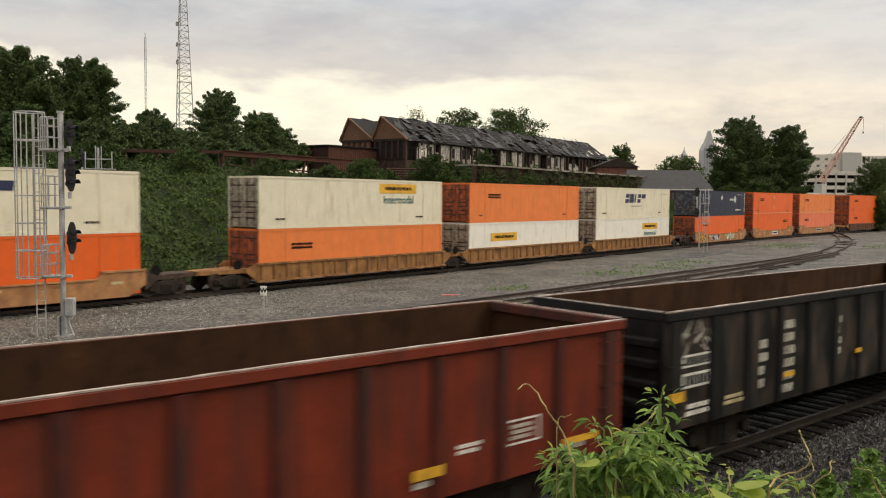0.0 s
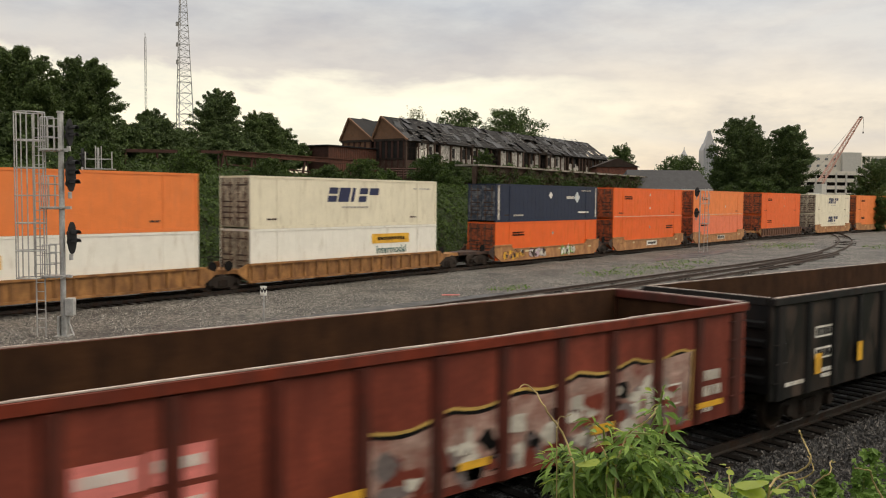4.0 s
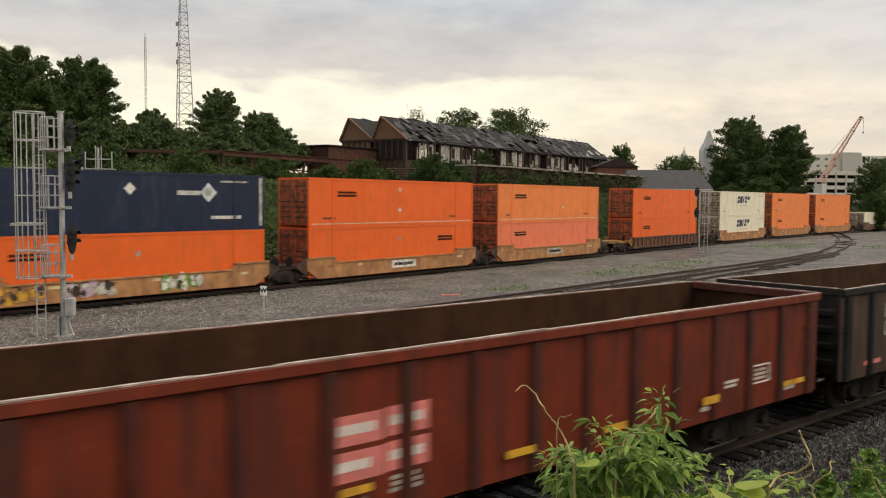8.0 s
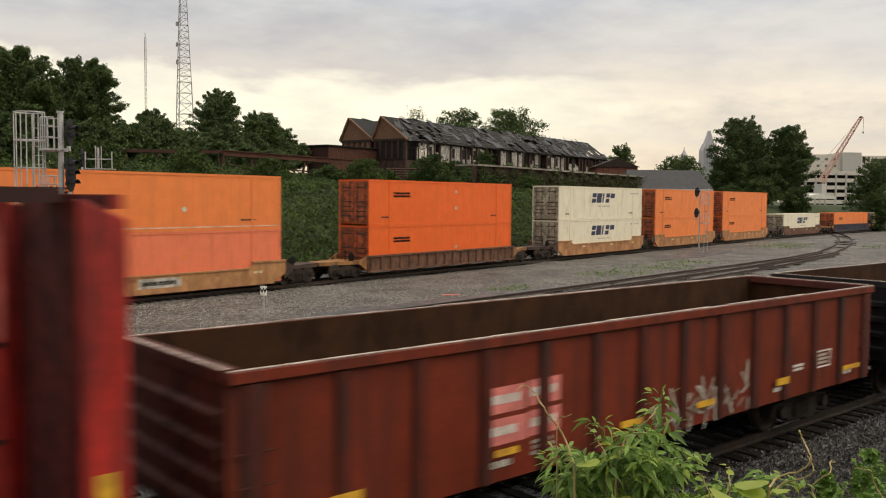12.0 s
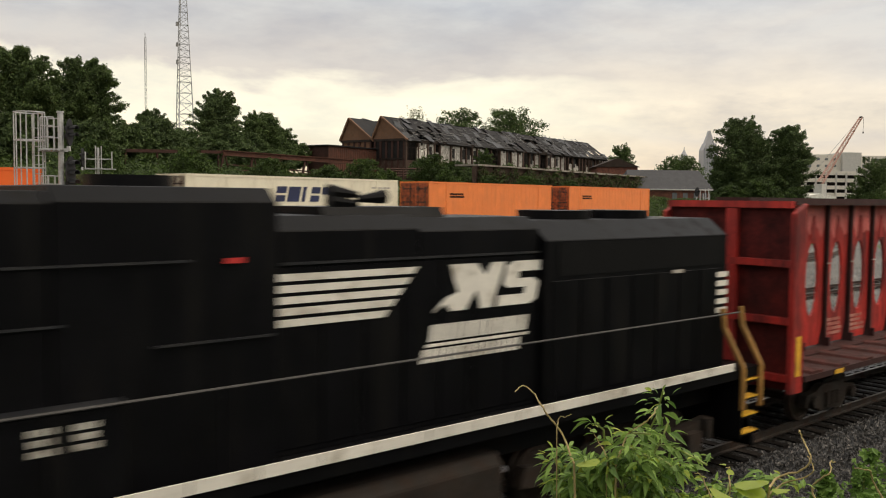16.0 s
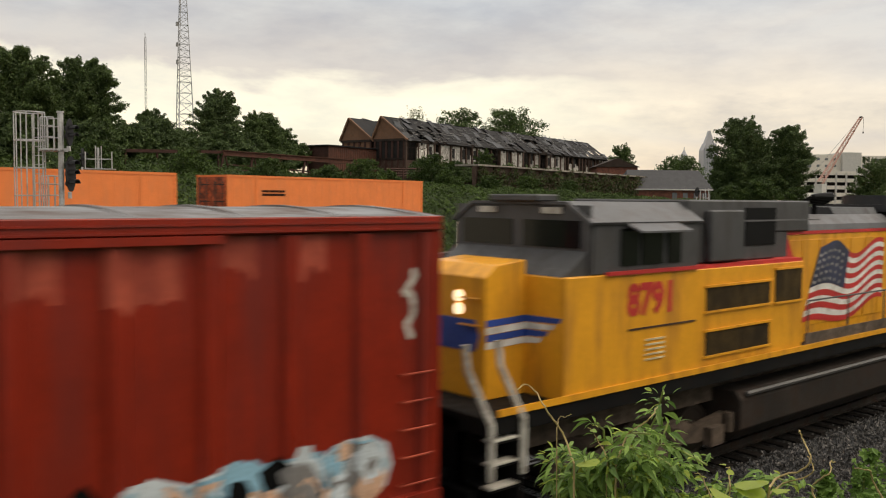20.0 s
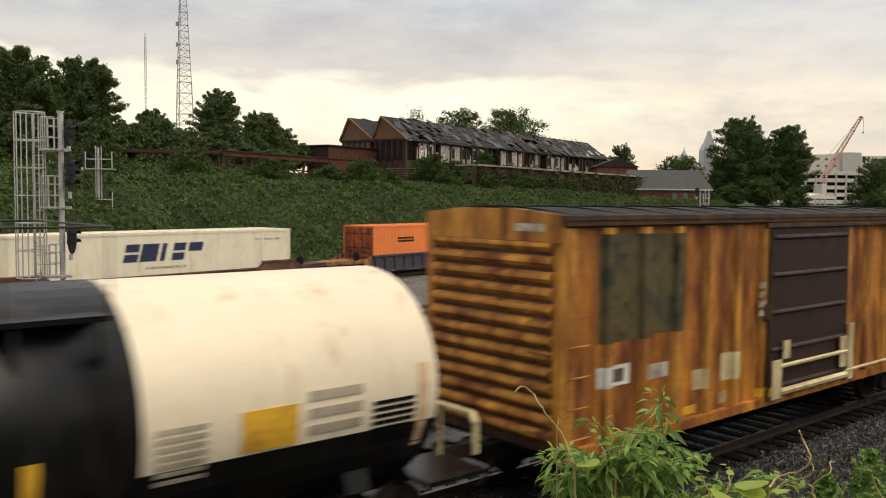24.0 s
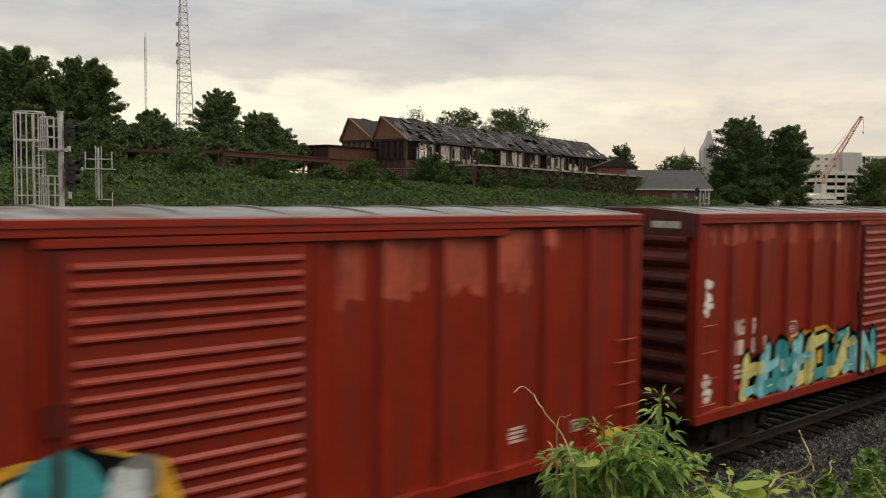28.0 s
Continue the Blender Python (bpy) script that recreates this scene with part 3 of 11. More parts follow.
def cached(key, make, material, name, parent, at, label="", smooth=False):
    if key in _cache:
        ob = same(name, _cache[key], parent, at)
    else:
        ob = part(name, make(bm_new()), material, parent, smooth=smooth)
        ob.matrix_basis = at
        _cache[key] = ob
    if label:
        ob["label"] = label
    return ob


def wheel_shape(bm):
    n = 28
    prof = [(-0.08, 0.0), (-0.08, 0.13), (-0.03, 0.17), (-0.05, 0.38), (-0.07, 0.40), (-0.07, 0.455), (0.045, 0.46), (0.05, 0.485), (0.08, 0.485), (0.08, 0.0)]
    lathe_x(bm, prof, n)
    bmesh.ops.rotate(bm, verts=bm.verts, cent=(0, 0, 0), matrix=Matrix.Rotation(radians(90), 3, "Z"))
    return bm


def side_frame_shape(bm):
    prism(bm, [(-1.18, 0.36), (-1.12, 0.62), (-0.72, 0.66), (-0.42, 0.78), (0.42, 0.78), (0.72, 0.66), (1.12, 0.62), (1.18, 0.36), (0.72, 0.40), (0.5, 0.2), (-0.5, 0.2), (-0.72, 0.40)], "y", -0.09, 0.09)
    for x in (-0.22, 0.0, 0.22):
        rod(bm, (x, -0.1, 0.3), (x, -0.1, 0.6), 0.085, 8)
    for x in (-0.89, 0.89):
        rod(bm, (x, -0.2, 0.47), (x, 0.05, 0.47), 0.13, 10)
    return bm


def add_truck(car, x, wheelbase=1.78, name="truck"):
    tr = cached("bolster", lambda bm: box(bm, -0.2, 0.2, -1.0, 1.0, 0.5, 0.85), M["truck_steel"], name, car, pose(x, 0, 0))
    for sy in (-1, 1):
        cached("side_frame", side_frame_shape, M["truck_steel"], "side_frame", tr, pose(0, sy * 0.99, 0, 0, 0, 0 if sy < 0 else 180))
        for sx in (-1, 1):
            cached("wheel", wheel_shape, M["wheel_steel"], "wheel", tr, pose(sx * wheelbase / 2, sy * 0.76, 0.47, 0, 0, 0 if sy < 0 else 180), smooth=False)
    for sx in (-1, 1):
        cached("axle", lambda bm: rod(bm, (0, -0.72, 0), (0, 0.72, 0), 0.085, 10), M["truck_steel"], "axle", tr, pose(sx * wheelbase / 2, 0, 0.47))
    return tr


def add_coupler(car, x, sx):
    def shape(bm):
        box(bm, -0.3, 0.55, -0.10, 0.10, 0.78, 0.98)
        prism(bm, [(0.5, -0.17), (0.62, -0.19), (0.80, -0.12), (0.80, 0.02), (0.70, 0.04), (0.68, 0.16), (0.52, 0.17)], "z", 0.72, 1.03)
        return bm
    cached("coupler", shape, M["truck_steel"], "coupler", car, pose(x, 0, 0, 0, 0, 0 if sx > 0 else 180))

    def hose(bm):
        pts = [(0.1, 0.45, 0.8), (0.25, 0.46, 0.55), (0.42, 0.44, 0.42), (0.58, 0.40, 0.48)]
        return line_of(bm, pts, 0.03)
    cached("hose", hose, M["black_paint"], "air_hose", car, pose(x, 0, 0, 0, 0, 0 if sx > 0 else 180))


def ladder(car, x, y, z0, z1, n, w, material, name="ladder", out=0.07):
    sg = -1 if y < 0 else 1
    for i in range(n):
        z = z0 + (z1 - z0) * i / max(1, n - 1)
        cached(("rung", material.name, w, out, sg), lambda bm: line_of(bm, [(-w / 2, 0, 0), (-w / 2, sg * out, 0), (w / 2, sg * out, 0), (w / 2, 0, 0)], 0.014, 5), material, name + "_rung" if name == "ladder" else name, car, pose(x, y, z))


def scribble(car, x0, x1, z0, z1, y, m, seed, n):
    """Loose overlapping paint strokes of no letters, thin and half worn away."""
    r = random.Random(seed)
    bm = bm_new()
    for i in range(n):
        cx, cz = r.uniform(x0, x1), z0 + (z1 - z0) * r.betavariate(2, 2)
        a, l = r.uniform(0.2, 2.9), r.uniform(0.06, 0.42) * (z1 - z0)
        p, q = (cx - l * math.cos(a), cz - l * math.sin(a)), (cx + l * math.cos(a), cz + l * math.sin(a))
        drape(bm, stroke(p, q, r.uniform(0.012, 0.04), r.uniform(0.008, 0.03), 0.03), [(-20, y), (20, y)], 0.003 + 0.0003 * i)
    part("sprayed_tag", bm, m, car, "pale sprayed scribble")["kind"] = "stuff"


def mural(car, x0, x1, z0, z1, y, seed):
    """A large faded spray piece: pale field under a scalloped black and yellow edge, worn blotches and no letters."""
    r = random.Random(seed)
    prof = [(-20, y), (20, y)]
    n = 30

    def edge(d):
        return [(x0 + (x1 - x0) * i / n, z1 - 0.13 * abs(math.sin(i * 0.55)) - 0.35 * (1 - i / n) ** 2 + d) for i in range(n + 1)]
    for m, d, off, nm in ((GON_YEL, 0.10, 0.002, "mural_edge"), (M["black_paint"], 0.055, 0.0035, "mural_line"), (GON_PALE, 0.0, 0.005, "mural_field")):
        bm = bm_new()
        drape(bm, [(x0 - d, z0)] + edge(d) + [(x1 + d, z1 + d * 0.3), (x1 + d - 0.05, z0)], prof, off)
        part(nm, bm, m, car, "faded sprayed mural")
    for m, k in ((M["off_white"], 34), (M["gon_red_faded"], 26), (GON_GREY, 26), (M["black_paint"], 14)):
        bm = bm_new()
        for i in range(k):
            u = r.random()
            cx, cz = x0 + (x1 - x0) * (0.03 + 0.94 * u), z0 + (z1 - 0.45 - 0.35 * (1 - u) ** 2 - z0) * r.random() + 0.1
            q = 8
            a, b = r.uniform(0.05, 0.26), r.uniform(0.05, 0.2)
            drape(bm, [(cx + a * math.cos(6.283 * j / q) * r.uniform(0.6, 1.3), cz + b * math.sin(6.283 * j / q) * r.uniform(0.6, 1.3)) for j in range(q)], prof, 0.0065 + 0.0004 * i)
        part("mural_blotch", bm, m, car)["kind"] = "stuff"


GON_YEL, GON_PALE, GON_GREY = mat("mural_yellow", (0.50, 0.33, 0.09), 0.55, var=0.3), mat("mural_pale", (0.36, 0.24, 0.20), 0.55, var=0.4, size=2.5, dirt=(0.20, 0.07, 0.05), dirt_amt=0.4), mat("mural_grey", (0.17, 0.14, 0.135), 0.55, var=0.4)


def gondola(label, L, skin, rib, chord, marks, xc0, group="gondola cars"):
    car = thing("gondola_car", label, "freight car", group=group)
    h, zt, zb = L / 2, 2.93, 1.08
    for sy, nm in ((-1, "side_wall"), (1, "side_wall")):
        y0, y1 = sorted((sy * (HALF - 0.075), sy * (HALF - 0.115)))
        bm = bm_new()
        prism(bm, [(-h, 0.92), (-h + 0.5, 0.88), (h - 0.5, 0.88), (h, 0.92), (h, zt - 0.1), (-h, zt - 0.1)], "y", y0, y1)
        part(nm, bm, skin, car)
        # lining of the wall inside
        bm = bm_new()
        a, b = sorted((sy * (HALF - 0.119), sy * (HALF - 0.135)))
        box(bm, -h + 0.1, h - 0.1, a, b, 1.2, zt - 0.02)
        part("inner_lining", bm, M["gon_inside"], car, "rusty inner side")
        # top chord with a worn upper edge
        bm = bm_new()
        a, b = sorted((sy * HALF, sy * (HALF - 0.116)))
        box(bm, -h, h, a, b, zt - 0.16, zt - 0.014)
        part("top_chord", bm, chord, car, bevel=0.012)
        bm = bm_new()
        a, b = sorted((sy * (HALF - 0.004), sy * (HALF - 0.062)) if sy < 0 else (sy * (HALF - 0.06), sy * (HALF - 0.112)))
        r = random.Random(int(xc0 * 7) + sy)
        x = -h + 0.02
        while x < h - 0.05:
            w = min(r.uniform(0.5, 1.3), h - 0.02 - x)
            dz = r.uniform(-0.004, 0.010)
            box(bm, x, x + w, a, b, zt - 0.012, zt + dz)
            x += w
        part("rim", bm, M["rim_worn"], car, "worn pale upper rim")
        # stakes, with the shadows at their sides put into the darker rib colour
        n = 14
        for i in range(n):
            x = -h + 0.32 + (L - 0.64) * i / (n - 1)
            low = 0.9
            wide = 0.13 if 0 < i < n - 1 else 0.2

            def stake(bm, low=low, wide=wide):
                prism(bm, [(-wide, 0.0), (-wide * 0.55, -0.085), (wide * 0.55, -0.085), (wide, 0.0)], "z", low, zt - 0.172)
                return bm
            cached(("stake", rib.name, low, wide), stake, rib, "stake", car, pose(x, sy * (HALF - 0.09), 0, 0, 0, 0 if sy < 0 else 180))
    for sx in (-1, 1):
        bm = bm_new()
        a, b = sorted((sx * h, sx * (h - 0.06)))
        box(bm, a, b, -HALF + 0.12, HALF - 0.12, 1.05, zt - 0.10)
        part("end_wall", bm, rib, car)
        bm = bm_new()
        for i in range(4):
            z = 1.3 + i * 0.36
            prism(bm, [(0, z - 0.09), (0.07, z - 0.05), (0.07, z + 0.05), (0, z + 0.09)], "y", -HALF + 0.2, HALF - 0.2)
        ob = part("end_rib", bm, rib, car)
        ob.matrix_basis = pose(sx * h, 0, 0, 0, 0, 0 if sx > 0 else 180)
        bm = bm_new()
        a, b = sorted((sx * (h + 0.03), sx * (h - 0.16)))
        box(bm, a, b, -HALF + 0.156, HALF - 0.156, zt - 0.16, zt - 0.004)
        part("end_chord", bm, rib, car, bevel=0.01)
        a, b = sorted((sx * (h + 0.02), sx * (h - 0.035)))
        part("rim", box(bm_new(), a, b, -HALF + 0.13, HALF - 0.13, zt - 0.003, zt + 0.006), M["rim_worn"], car, "worn pale end rim")
        bm = bm_new()
        a, b = sorted((sx * (h - 0.064), sx * (h - 0.08)))
        box(bm, a, b, -HALF + 0.14, HALF - 0.14, 1.2, zt - 0.17)
        part("inner_lining", bm, M["gon_inside"], car, "rusty inner end")
        add_truck(car, sx * (h - 2.3))
        add_coupler(car, sx * (h + 0.02), sx)
        bm = bm_new()
        a, b = sorted((sx * (h + 0.16), sx * (h - 0.5)))
        box(bm, a, b, -0.35, 0.35, 0.7, 1.1)
        part("draft_sill", bm, M["dark_frame"], car)
    ladder(car, h - 0.32, -HALF + 0.09, 1.25, 2.6, 5, 0.42, rib)
    ladder(car, -h + 0.32, -HALF + 0.09, 1.25, 2.0, 3, 0.42, rib, name="grab_iron")
    ladder(car, -h + 0.32, HALF - 0.09, 1.25, 2.6, 5, 0.42, rib)
    bm = bm_new()
    box(bm, -h + 0.08, h - 0.08, -HALF + 0.14, HALF - 0.14, 1.08, 1.18)
    part("floor", bm, M["gon_inside"], car, "rusty empty floor")
    bm = bm_new()
    box(bm, -h + 0.4, h - 0.4, -0.2, 0.2, 0.62, 1.08)
    for i in range(9):
        x = -h + 1.5 + (L - 3) * i / 8
        box(bm, x - 0.06, x + 0.06, -HALF + 0.2, HALF - 0.2, 0.86, 1.08)
    part("underframe", bm, M["dark_frame"], car)
    for k, x0, x1, z0, z1, m, *rest in marks:
        y = -HALF + 0.075
        if k == "plate":
            plate(car, x0, x1, z0, z1, y - 0.09, m)
        elif k == "patch":
            plate(car, x0, x1, z0, z1, y, m)
            if m is W or m is M["off_white"]:
                flat_bars(car, x0 + 0.05, x1 - 0.01, z0, z1, y - 0.005, M["gon_black_rib"], 1, seed=int(x0 * 100), jag=0.0)
        elif k == "bars":
            flat_bars(car, x0, x1, z0, z1, y - 0.005, m, rest[0] if rest else 2, seed=int(x0 * 10))
        elif k == "frame":
            bm = bm_new()
            for a in ((x0, x1, z0, z0 + 0.03), (x0, x1, z1 - 0.03, z1), (x0, x0 + 0.03, z0 + 0.03, z1 - 0.03), (x1 - 0.03, x1, z0 + 0.03, z1 - 0.03)):
                box(bm, a[0], a[1], y - 0.006, y, a[2], a[3])
            part("placard_frame", bm, m, car)
            flat_bars(car, x0 + 0.06, x1 - 0.06, z0 + 0.06, z1 - 0.06, y, M["off_white"], 3, seed=3)
        elif k == "mural":
            mural(car, x0, x1, z0, z1, y, rest[0])
        elif k == "graf":
            second, dark, shine, seed, n = rest
            scribble(car, x0, x1, z0, z1, y, m, seed, n * 11)
    return car


NEAR = []


def place_near(car, left, right):
    NEAR.append((car, (left + right) / 2))
    return car


W, P, SY = M["white_paint"], M["pink_red"], M["sign_yellow"]


def red_marks(h, extra=()):
    m = []
    for x0, x1, z0, z1 in ((-3.95, -3.33, 1.86, 2.17), (-3.18, -2.6, 1.88, 2.19), (-4.05, -3.3, 1.42, 1.73), (-3.18, -2.6, 1.44, 1.75)):
        m += [("patch", x0 - 0.03, x1 + 0.06, z0 - 0.03, z1 + 0.03, P), ("bars", x0 + 0.02, x1, z0 + 0.07, z1 - 0.05, W, 1)]
    m += [("plate", -3.95, -3.5, 1.26, 1.36, SY), ("bars", -3.15, -2.65, 1.12, 1.36, M["off_white"], 3), ("bars", -3.95, -3.5, 1.05, 1.2, M["off_white"], 1),
          ("frame", 5.33, 6.0, 1.34, 1.7, W), ("bars", 4.4, 4.85, 1.38, 1.54, W, 2), ("plate", 6.4, 7.2, 1.18, 1.28, SY), ("bars", 6.4, 7.1, 1.05, 1.16, W, 1), ("plate", 3.6, 4.1, 1.22, 1.36, SY), ("bars", 3.65, 4.1, 1.06, 1.18, W, 1)]
    m += [("plate", x, x + 0.55, 1.2, 1.31, SY) for x in (-6.7, -1.2, 0.9)]
    return m + list(extra)


def black_marks(h, extra=()):
    m = [("frame", 5.35, 6.0, 1.36, 1.68, W), ("bars", 4.6, 5.0, 1.4, 1.52, W, 2), ("plate", 7.0, 7.25, 1.4, 1.56, SY)]
    m += [("plate", x, x + 0.5, 1.32, 1.43, SY) for x in (-3.75, 1.4, 3.5)]
    return m + list(extra)


RED_L, BLK_L, BRN_L = "rust-red gondola car, empty, with scuffed ribbed sides", "black gondola car, empty, with grimy ribbed sides", "brown-black weathered gondola car, empty, with ribbed sides"
cars = [
    (12.08, 27.8, BLK_L, "gon_black", "gon_black_rib", [("graf", -7.4, -6.3, 2.1, 2.68, M["off_white"], M["gon_black"], M["gon_black_rib"], M["off_white"], 5, 1), ("patch", -7.3, -6.32, 1.92, 2.14, W), ("patch", -7.3, -6.28, 1.56, 1.82, W), ("plate", -7.78, -7.36, 1.38, 1.56, SY), ("bars", -7.2, -6.2, 1.05, 1.3, W, 2), ("bars", -6.0, -5.2, 1.08, 1.28, M["cream"], 2), ("bars", -4.8, -4.5, 1.2, 2.2, M["off_white"], 4), ("bars", -4.0, -3.4, 0.98, 2.5, M["off_white"], 6), ("plate", -4.0, -3.6, 1.36, 1.46, SY), ("bars", -1.8, -1.4, 1.5, 2.4, M["off_white"], 4), ("bars", -0.7, -0.4, 1.1, 1.8, W, 2), ("plate", -0.9, -0.6, 1.5, 1.6, SY)]),
    (-4.77, 10.96, RED_L, "gon_red", "gon_red_rib", "red"),
    (-21.5, -5.91, BLK_L + " and yellow reflector plates", "gon_black", "gon_black_rib", [("patch", -6.0, -5.05, 1.98, 2.22, W), ("patch", -6.0, -5.05, 1.53, 1.77, W), ("plate", -6.15, -5.87, 1.26, 1.68, SY), ("bars", -5.7, -5.05, 1.1, 1.35, W, 2), ("bars", -7.2, -6.3, 1.1, 1.22, W, 1)] + [("plate", x, x + 0.24, 1.32, 1.74, SY) for x in (-4.22, -1.35, 0.75, 2.7, 4.65)] + [("frame", 5.3, 6.0, 1.4, 1.75, W)]),
    (-38.53, -22.46, RED_L + " and a sprayed mural", "gon_red_faded", "gon_red_rib", "red_graf"),
    (-55.25, -39.62, BRN_L, "gon_brown", "gon_black_rib", [("patch", -5.57, -4.96, 2.14, 2.46, M["off_white"]), ("patch", -4.77, -4.14, 2.16, 2.48, M["off_white"]), ("patch", -5.57, -4.96, 1.72, 2.04, M["off_white"]), ("patch", -4.77, -4.1, 1.72, 2.04, M["off_white"]), ("bars", -6.6, -5.6, 1.1, 1.25, P, 1), ("plate", -4.5, -4.0, 1.12, 1.25, SY), ("frame", 5.34, 6.2, 1.45, 1.75, W), ("plate", 7.0, 7.4, 1.2, 1.32, SY)] + [("plate", x, x + 0.4, 1.05, 1.15, SY) for x in (-1.5, 1.6, 4.5)]),
    (-72.03, -56.32, RED_L, "gon_red", "gon_red_rib", "red"),
    (-88.88, -73.14, BLK_L + " and pale spray paint", "gon_black", "gon_black_rib", "black_graf"),
    (-105.7, -89.99, RED_L + " and pale spray marks", "gon_red", "gon_red_rib", "red_graf2"),
]
for left, right, lab, skin, rib, marks in cars:
    L = right - left
    h = L / 2
    if marks == "red":
        marks = red_marks(h)
    elif marks == "red_graf":
        marks = red_marks(h, [("mural", -0.5, 6.3, 1.0, 2.2, M["off_white"], 8), ("bars", 6.4, 7.35, 1.3, 1.85, M["off_white"], 2)])
    elif marks == "red_graf2":
        marks = red_marks(h, [("graf", -0.4, 2.9, 0.95, 1.65, M["off_white"], M["gon_red"], M["gon_red_rib"], M["off_white"], 12, 4)])
    elif marks == "black_graf":
        marks = black_marks(h, [("graf", -7.2, -6.3, 1.8, 2.65, M["off_white"], M["gon_black"], M["gon_black_rib"], M["off_white"], 21, 2), ("patch", -6.13, -5.1, 2.12, 2.38, W), ("patch", -6.28, -5.02, 1.7, 2.04, W), ("bars", -6.2, -5.0, 1.32, 1.6, W, 2), ("plate", -6.8, -6.3, 1.2, 1.32, SY),
                                ("graf", -4.9, -3.75, 1.2, 1.75, M["off_white"], M["gon_black"], M["gon_black_rib"], M["off_white"], 22, 2), ("graf", -2.0, -0.6, 1.2, 1.95, M["cream"], M["gon_brown"], M["gon_black_rib"], M["off_white"], 23, 2)])
    place_near(gondola(lab, L, M[skin], M[rib], M[rib] if "black" in rib else M["gon_red"], marks, left), left, right)


CB_MARK = mat("stencil_pink", (0.55, 0.26, 0.20), 0.6, var=0.3, dirt=(0.32, 0.06, 0.05), dirt_amt=0.35)


def centerbeam(left, right):
    L = right - left
    h = L / 2
    car = thing("centerbeam_flat_car", "faded red centerbeam flat car, empty, with oval holes in its spine", "freight car")
    # deck
    M["cb_deck"] = mat("cb_deck", (0.085, 0.016, 0.011), 0.7, var=0.5, dirt=(0.03, 0.012, 0.009), dirt_amt=0.5)
    bm = bm_new()
    prism(bm, [(-h, 1.30), (-h, 0.95), (-h + 3.5, 0.95), (-h + 4.6, 0.72), (h - 4.6, 0.72), (h - 3.5, 0.95), (h, 0.95), (h, 1.30)], "y", -0.5, 0.5)
    part("centre_sill", bm, M["cb_dark"], car)
    for sy in (-1, 1):
        bm = bm_new()
        a, b = sorted((sy * HALF, sy * 0.5))
        box(bm, -h + 0.4, h - 0.4, a, b, 1.14, 1.26)
        part("deck", bm, M["cb_dark"], car, "grimy red loading deck")
        for i in range(18):
            a, b = sorted((sy * (HALF - 0.02), sy * 0.4))
            cached(("riser", sy), lambda bm: prism(bm, [(-0.25, 0.0), (0.25, 0.0), (0.2, 0.05), (-0.2, 0.05)], "y", a, b), M["cb_deck"], "deck_riser", car, pose(-h + 1.0 + (L - 2.0) * i / 17, 0, 1.262))
        a, b = sorted((sy * HALF, sy * (HALF + 0.02)))
        for i in range(8):
            cached(("cbref", sy), lambda bm: box(bm, -0.18, 0.18, a, b, 1.15, 1.24), M["sign_yellow"], "reflector", car, pose(-h + 1.9 + (L - 3.8) * i / 7, 0, 0), "yellow reflector plate")
    # spine wall with holes, panel by panel
    n = 17
    x0, x1 = -h + 0.55, h - 0.55
    pw = (x1 - x0) / n
    for i in range(n):
        a, b = x0 + i * pw + 0.06, x0 + (i + 1) * pw - 0.06
        bm = bm_new()
        za, zb = 1.34, 4.74
        solid = i in (0, 1, n - 1, n - 2)
        if solid:
            box(bm, a, b, -0.03, 0.03, za, zb)
        else:
            cx, cz, rx, rz, k = (a + b) / 2, 2.93, 0.31, 0.89, 20
            ring = [(cx + rx * math.cos(2 * math.pi * j / k), cz + rz * math.sin(2 * math.pi * j / k)) for j in range(k)]
            outer = []
            for j in range(k):
                c, s = math.cos(2 * math.pi * j / k), math.sin(2 * math.pi * j / k)
                q = max(abs(c), abs(s))
                outer.append((cx + (b - a) / 2 * c / q, (za + zb) / 2 + (zb - za) / 2 * s / q))
            for y in (-0.03, 0.03):
                vi = [bm.verts.new((u, y, w)) for u, w in ring]
                vo = [bm.verts.new((u, y, w)) for u, w in outer]
                for j in range(k):
                    bm.faces.new((vi[j], vi[(j + 1) % k], vo[(j + 1) % k], vo[j]))
                if y < 0:
                    front = vi
            for j in range(k):
                bm.faces.new((front[j], front[(j + 1) % k], vi[(j + 1) % k], vi[j]))
        part("spine_panel", bm, M["cb_red"], car)
        # paint bleached by the sun towards the top, with ragged runs
        rf = random.Random(60 + i)
        bm = bm_new()
        lo_ = 3.95 if not solid else 3.2
        drape(bm, [(a + 0.01, 4.72), (b - 0.01, 4.72)] + [(b - 0.01 - (b - a - 0.02) * q / 6, lo_ + rf.uniform(-0.1, 0.25)) for q in range(7)], [(a, -0.032), (b, -0.032)], 0.002)
        part("bleached_paint", bm, M["cb_faded"], car, "sun-bleached pink-red paint")["kind"] = "stuff"
        bm = bm_new()
        box(bm, a - 0.10, a - 0.02, -0.12, 0.12, 1.3, 4.74)
        prism(bm, [(a - 0.10, 1.3), (a - 0.10, 1.5), (a - 0.02, 1.5), (a - 0.02, 1.3)], "y", -0.22, -0.121)
        part("spine_post", bm, M["cb_dark"], car)
        part("strap_rod", rod(bm_new(), (a - 0.13, -0.135, 3.3), (a + 0.01, -0.135, 3.3), 0.016, 5), M["off_white"], car)
        if solid:
            for z in (2.15, 3.18):
                part("panel_ledge", box(bm_new(), a, b, -0.06, -0.034, z, z + 0.05), M["cb_dark"], car)
        if not solid:
            bm = bm_new()
            prism(bm, [((a + b) / 2 - 0.17, 3.86), ((a + b) / 2 - 0.04, 4.45), ((a + b) / 2 + 0.04, 4.45), ((a + b) / 2 + 0.17, 3.86)], "y", -0.05, -0.036)
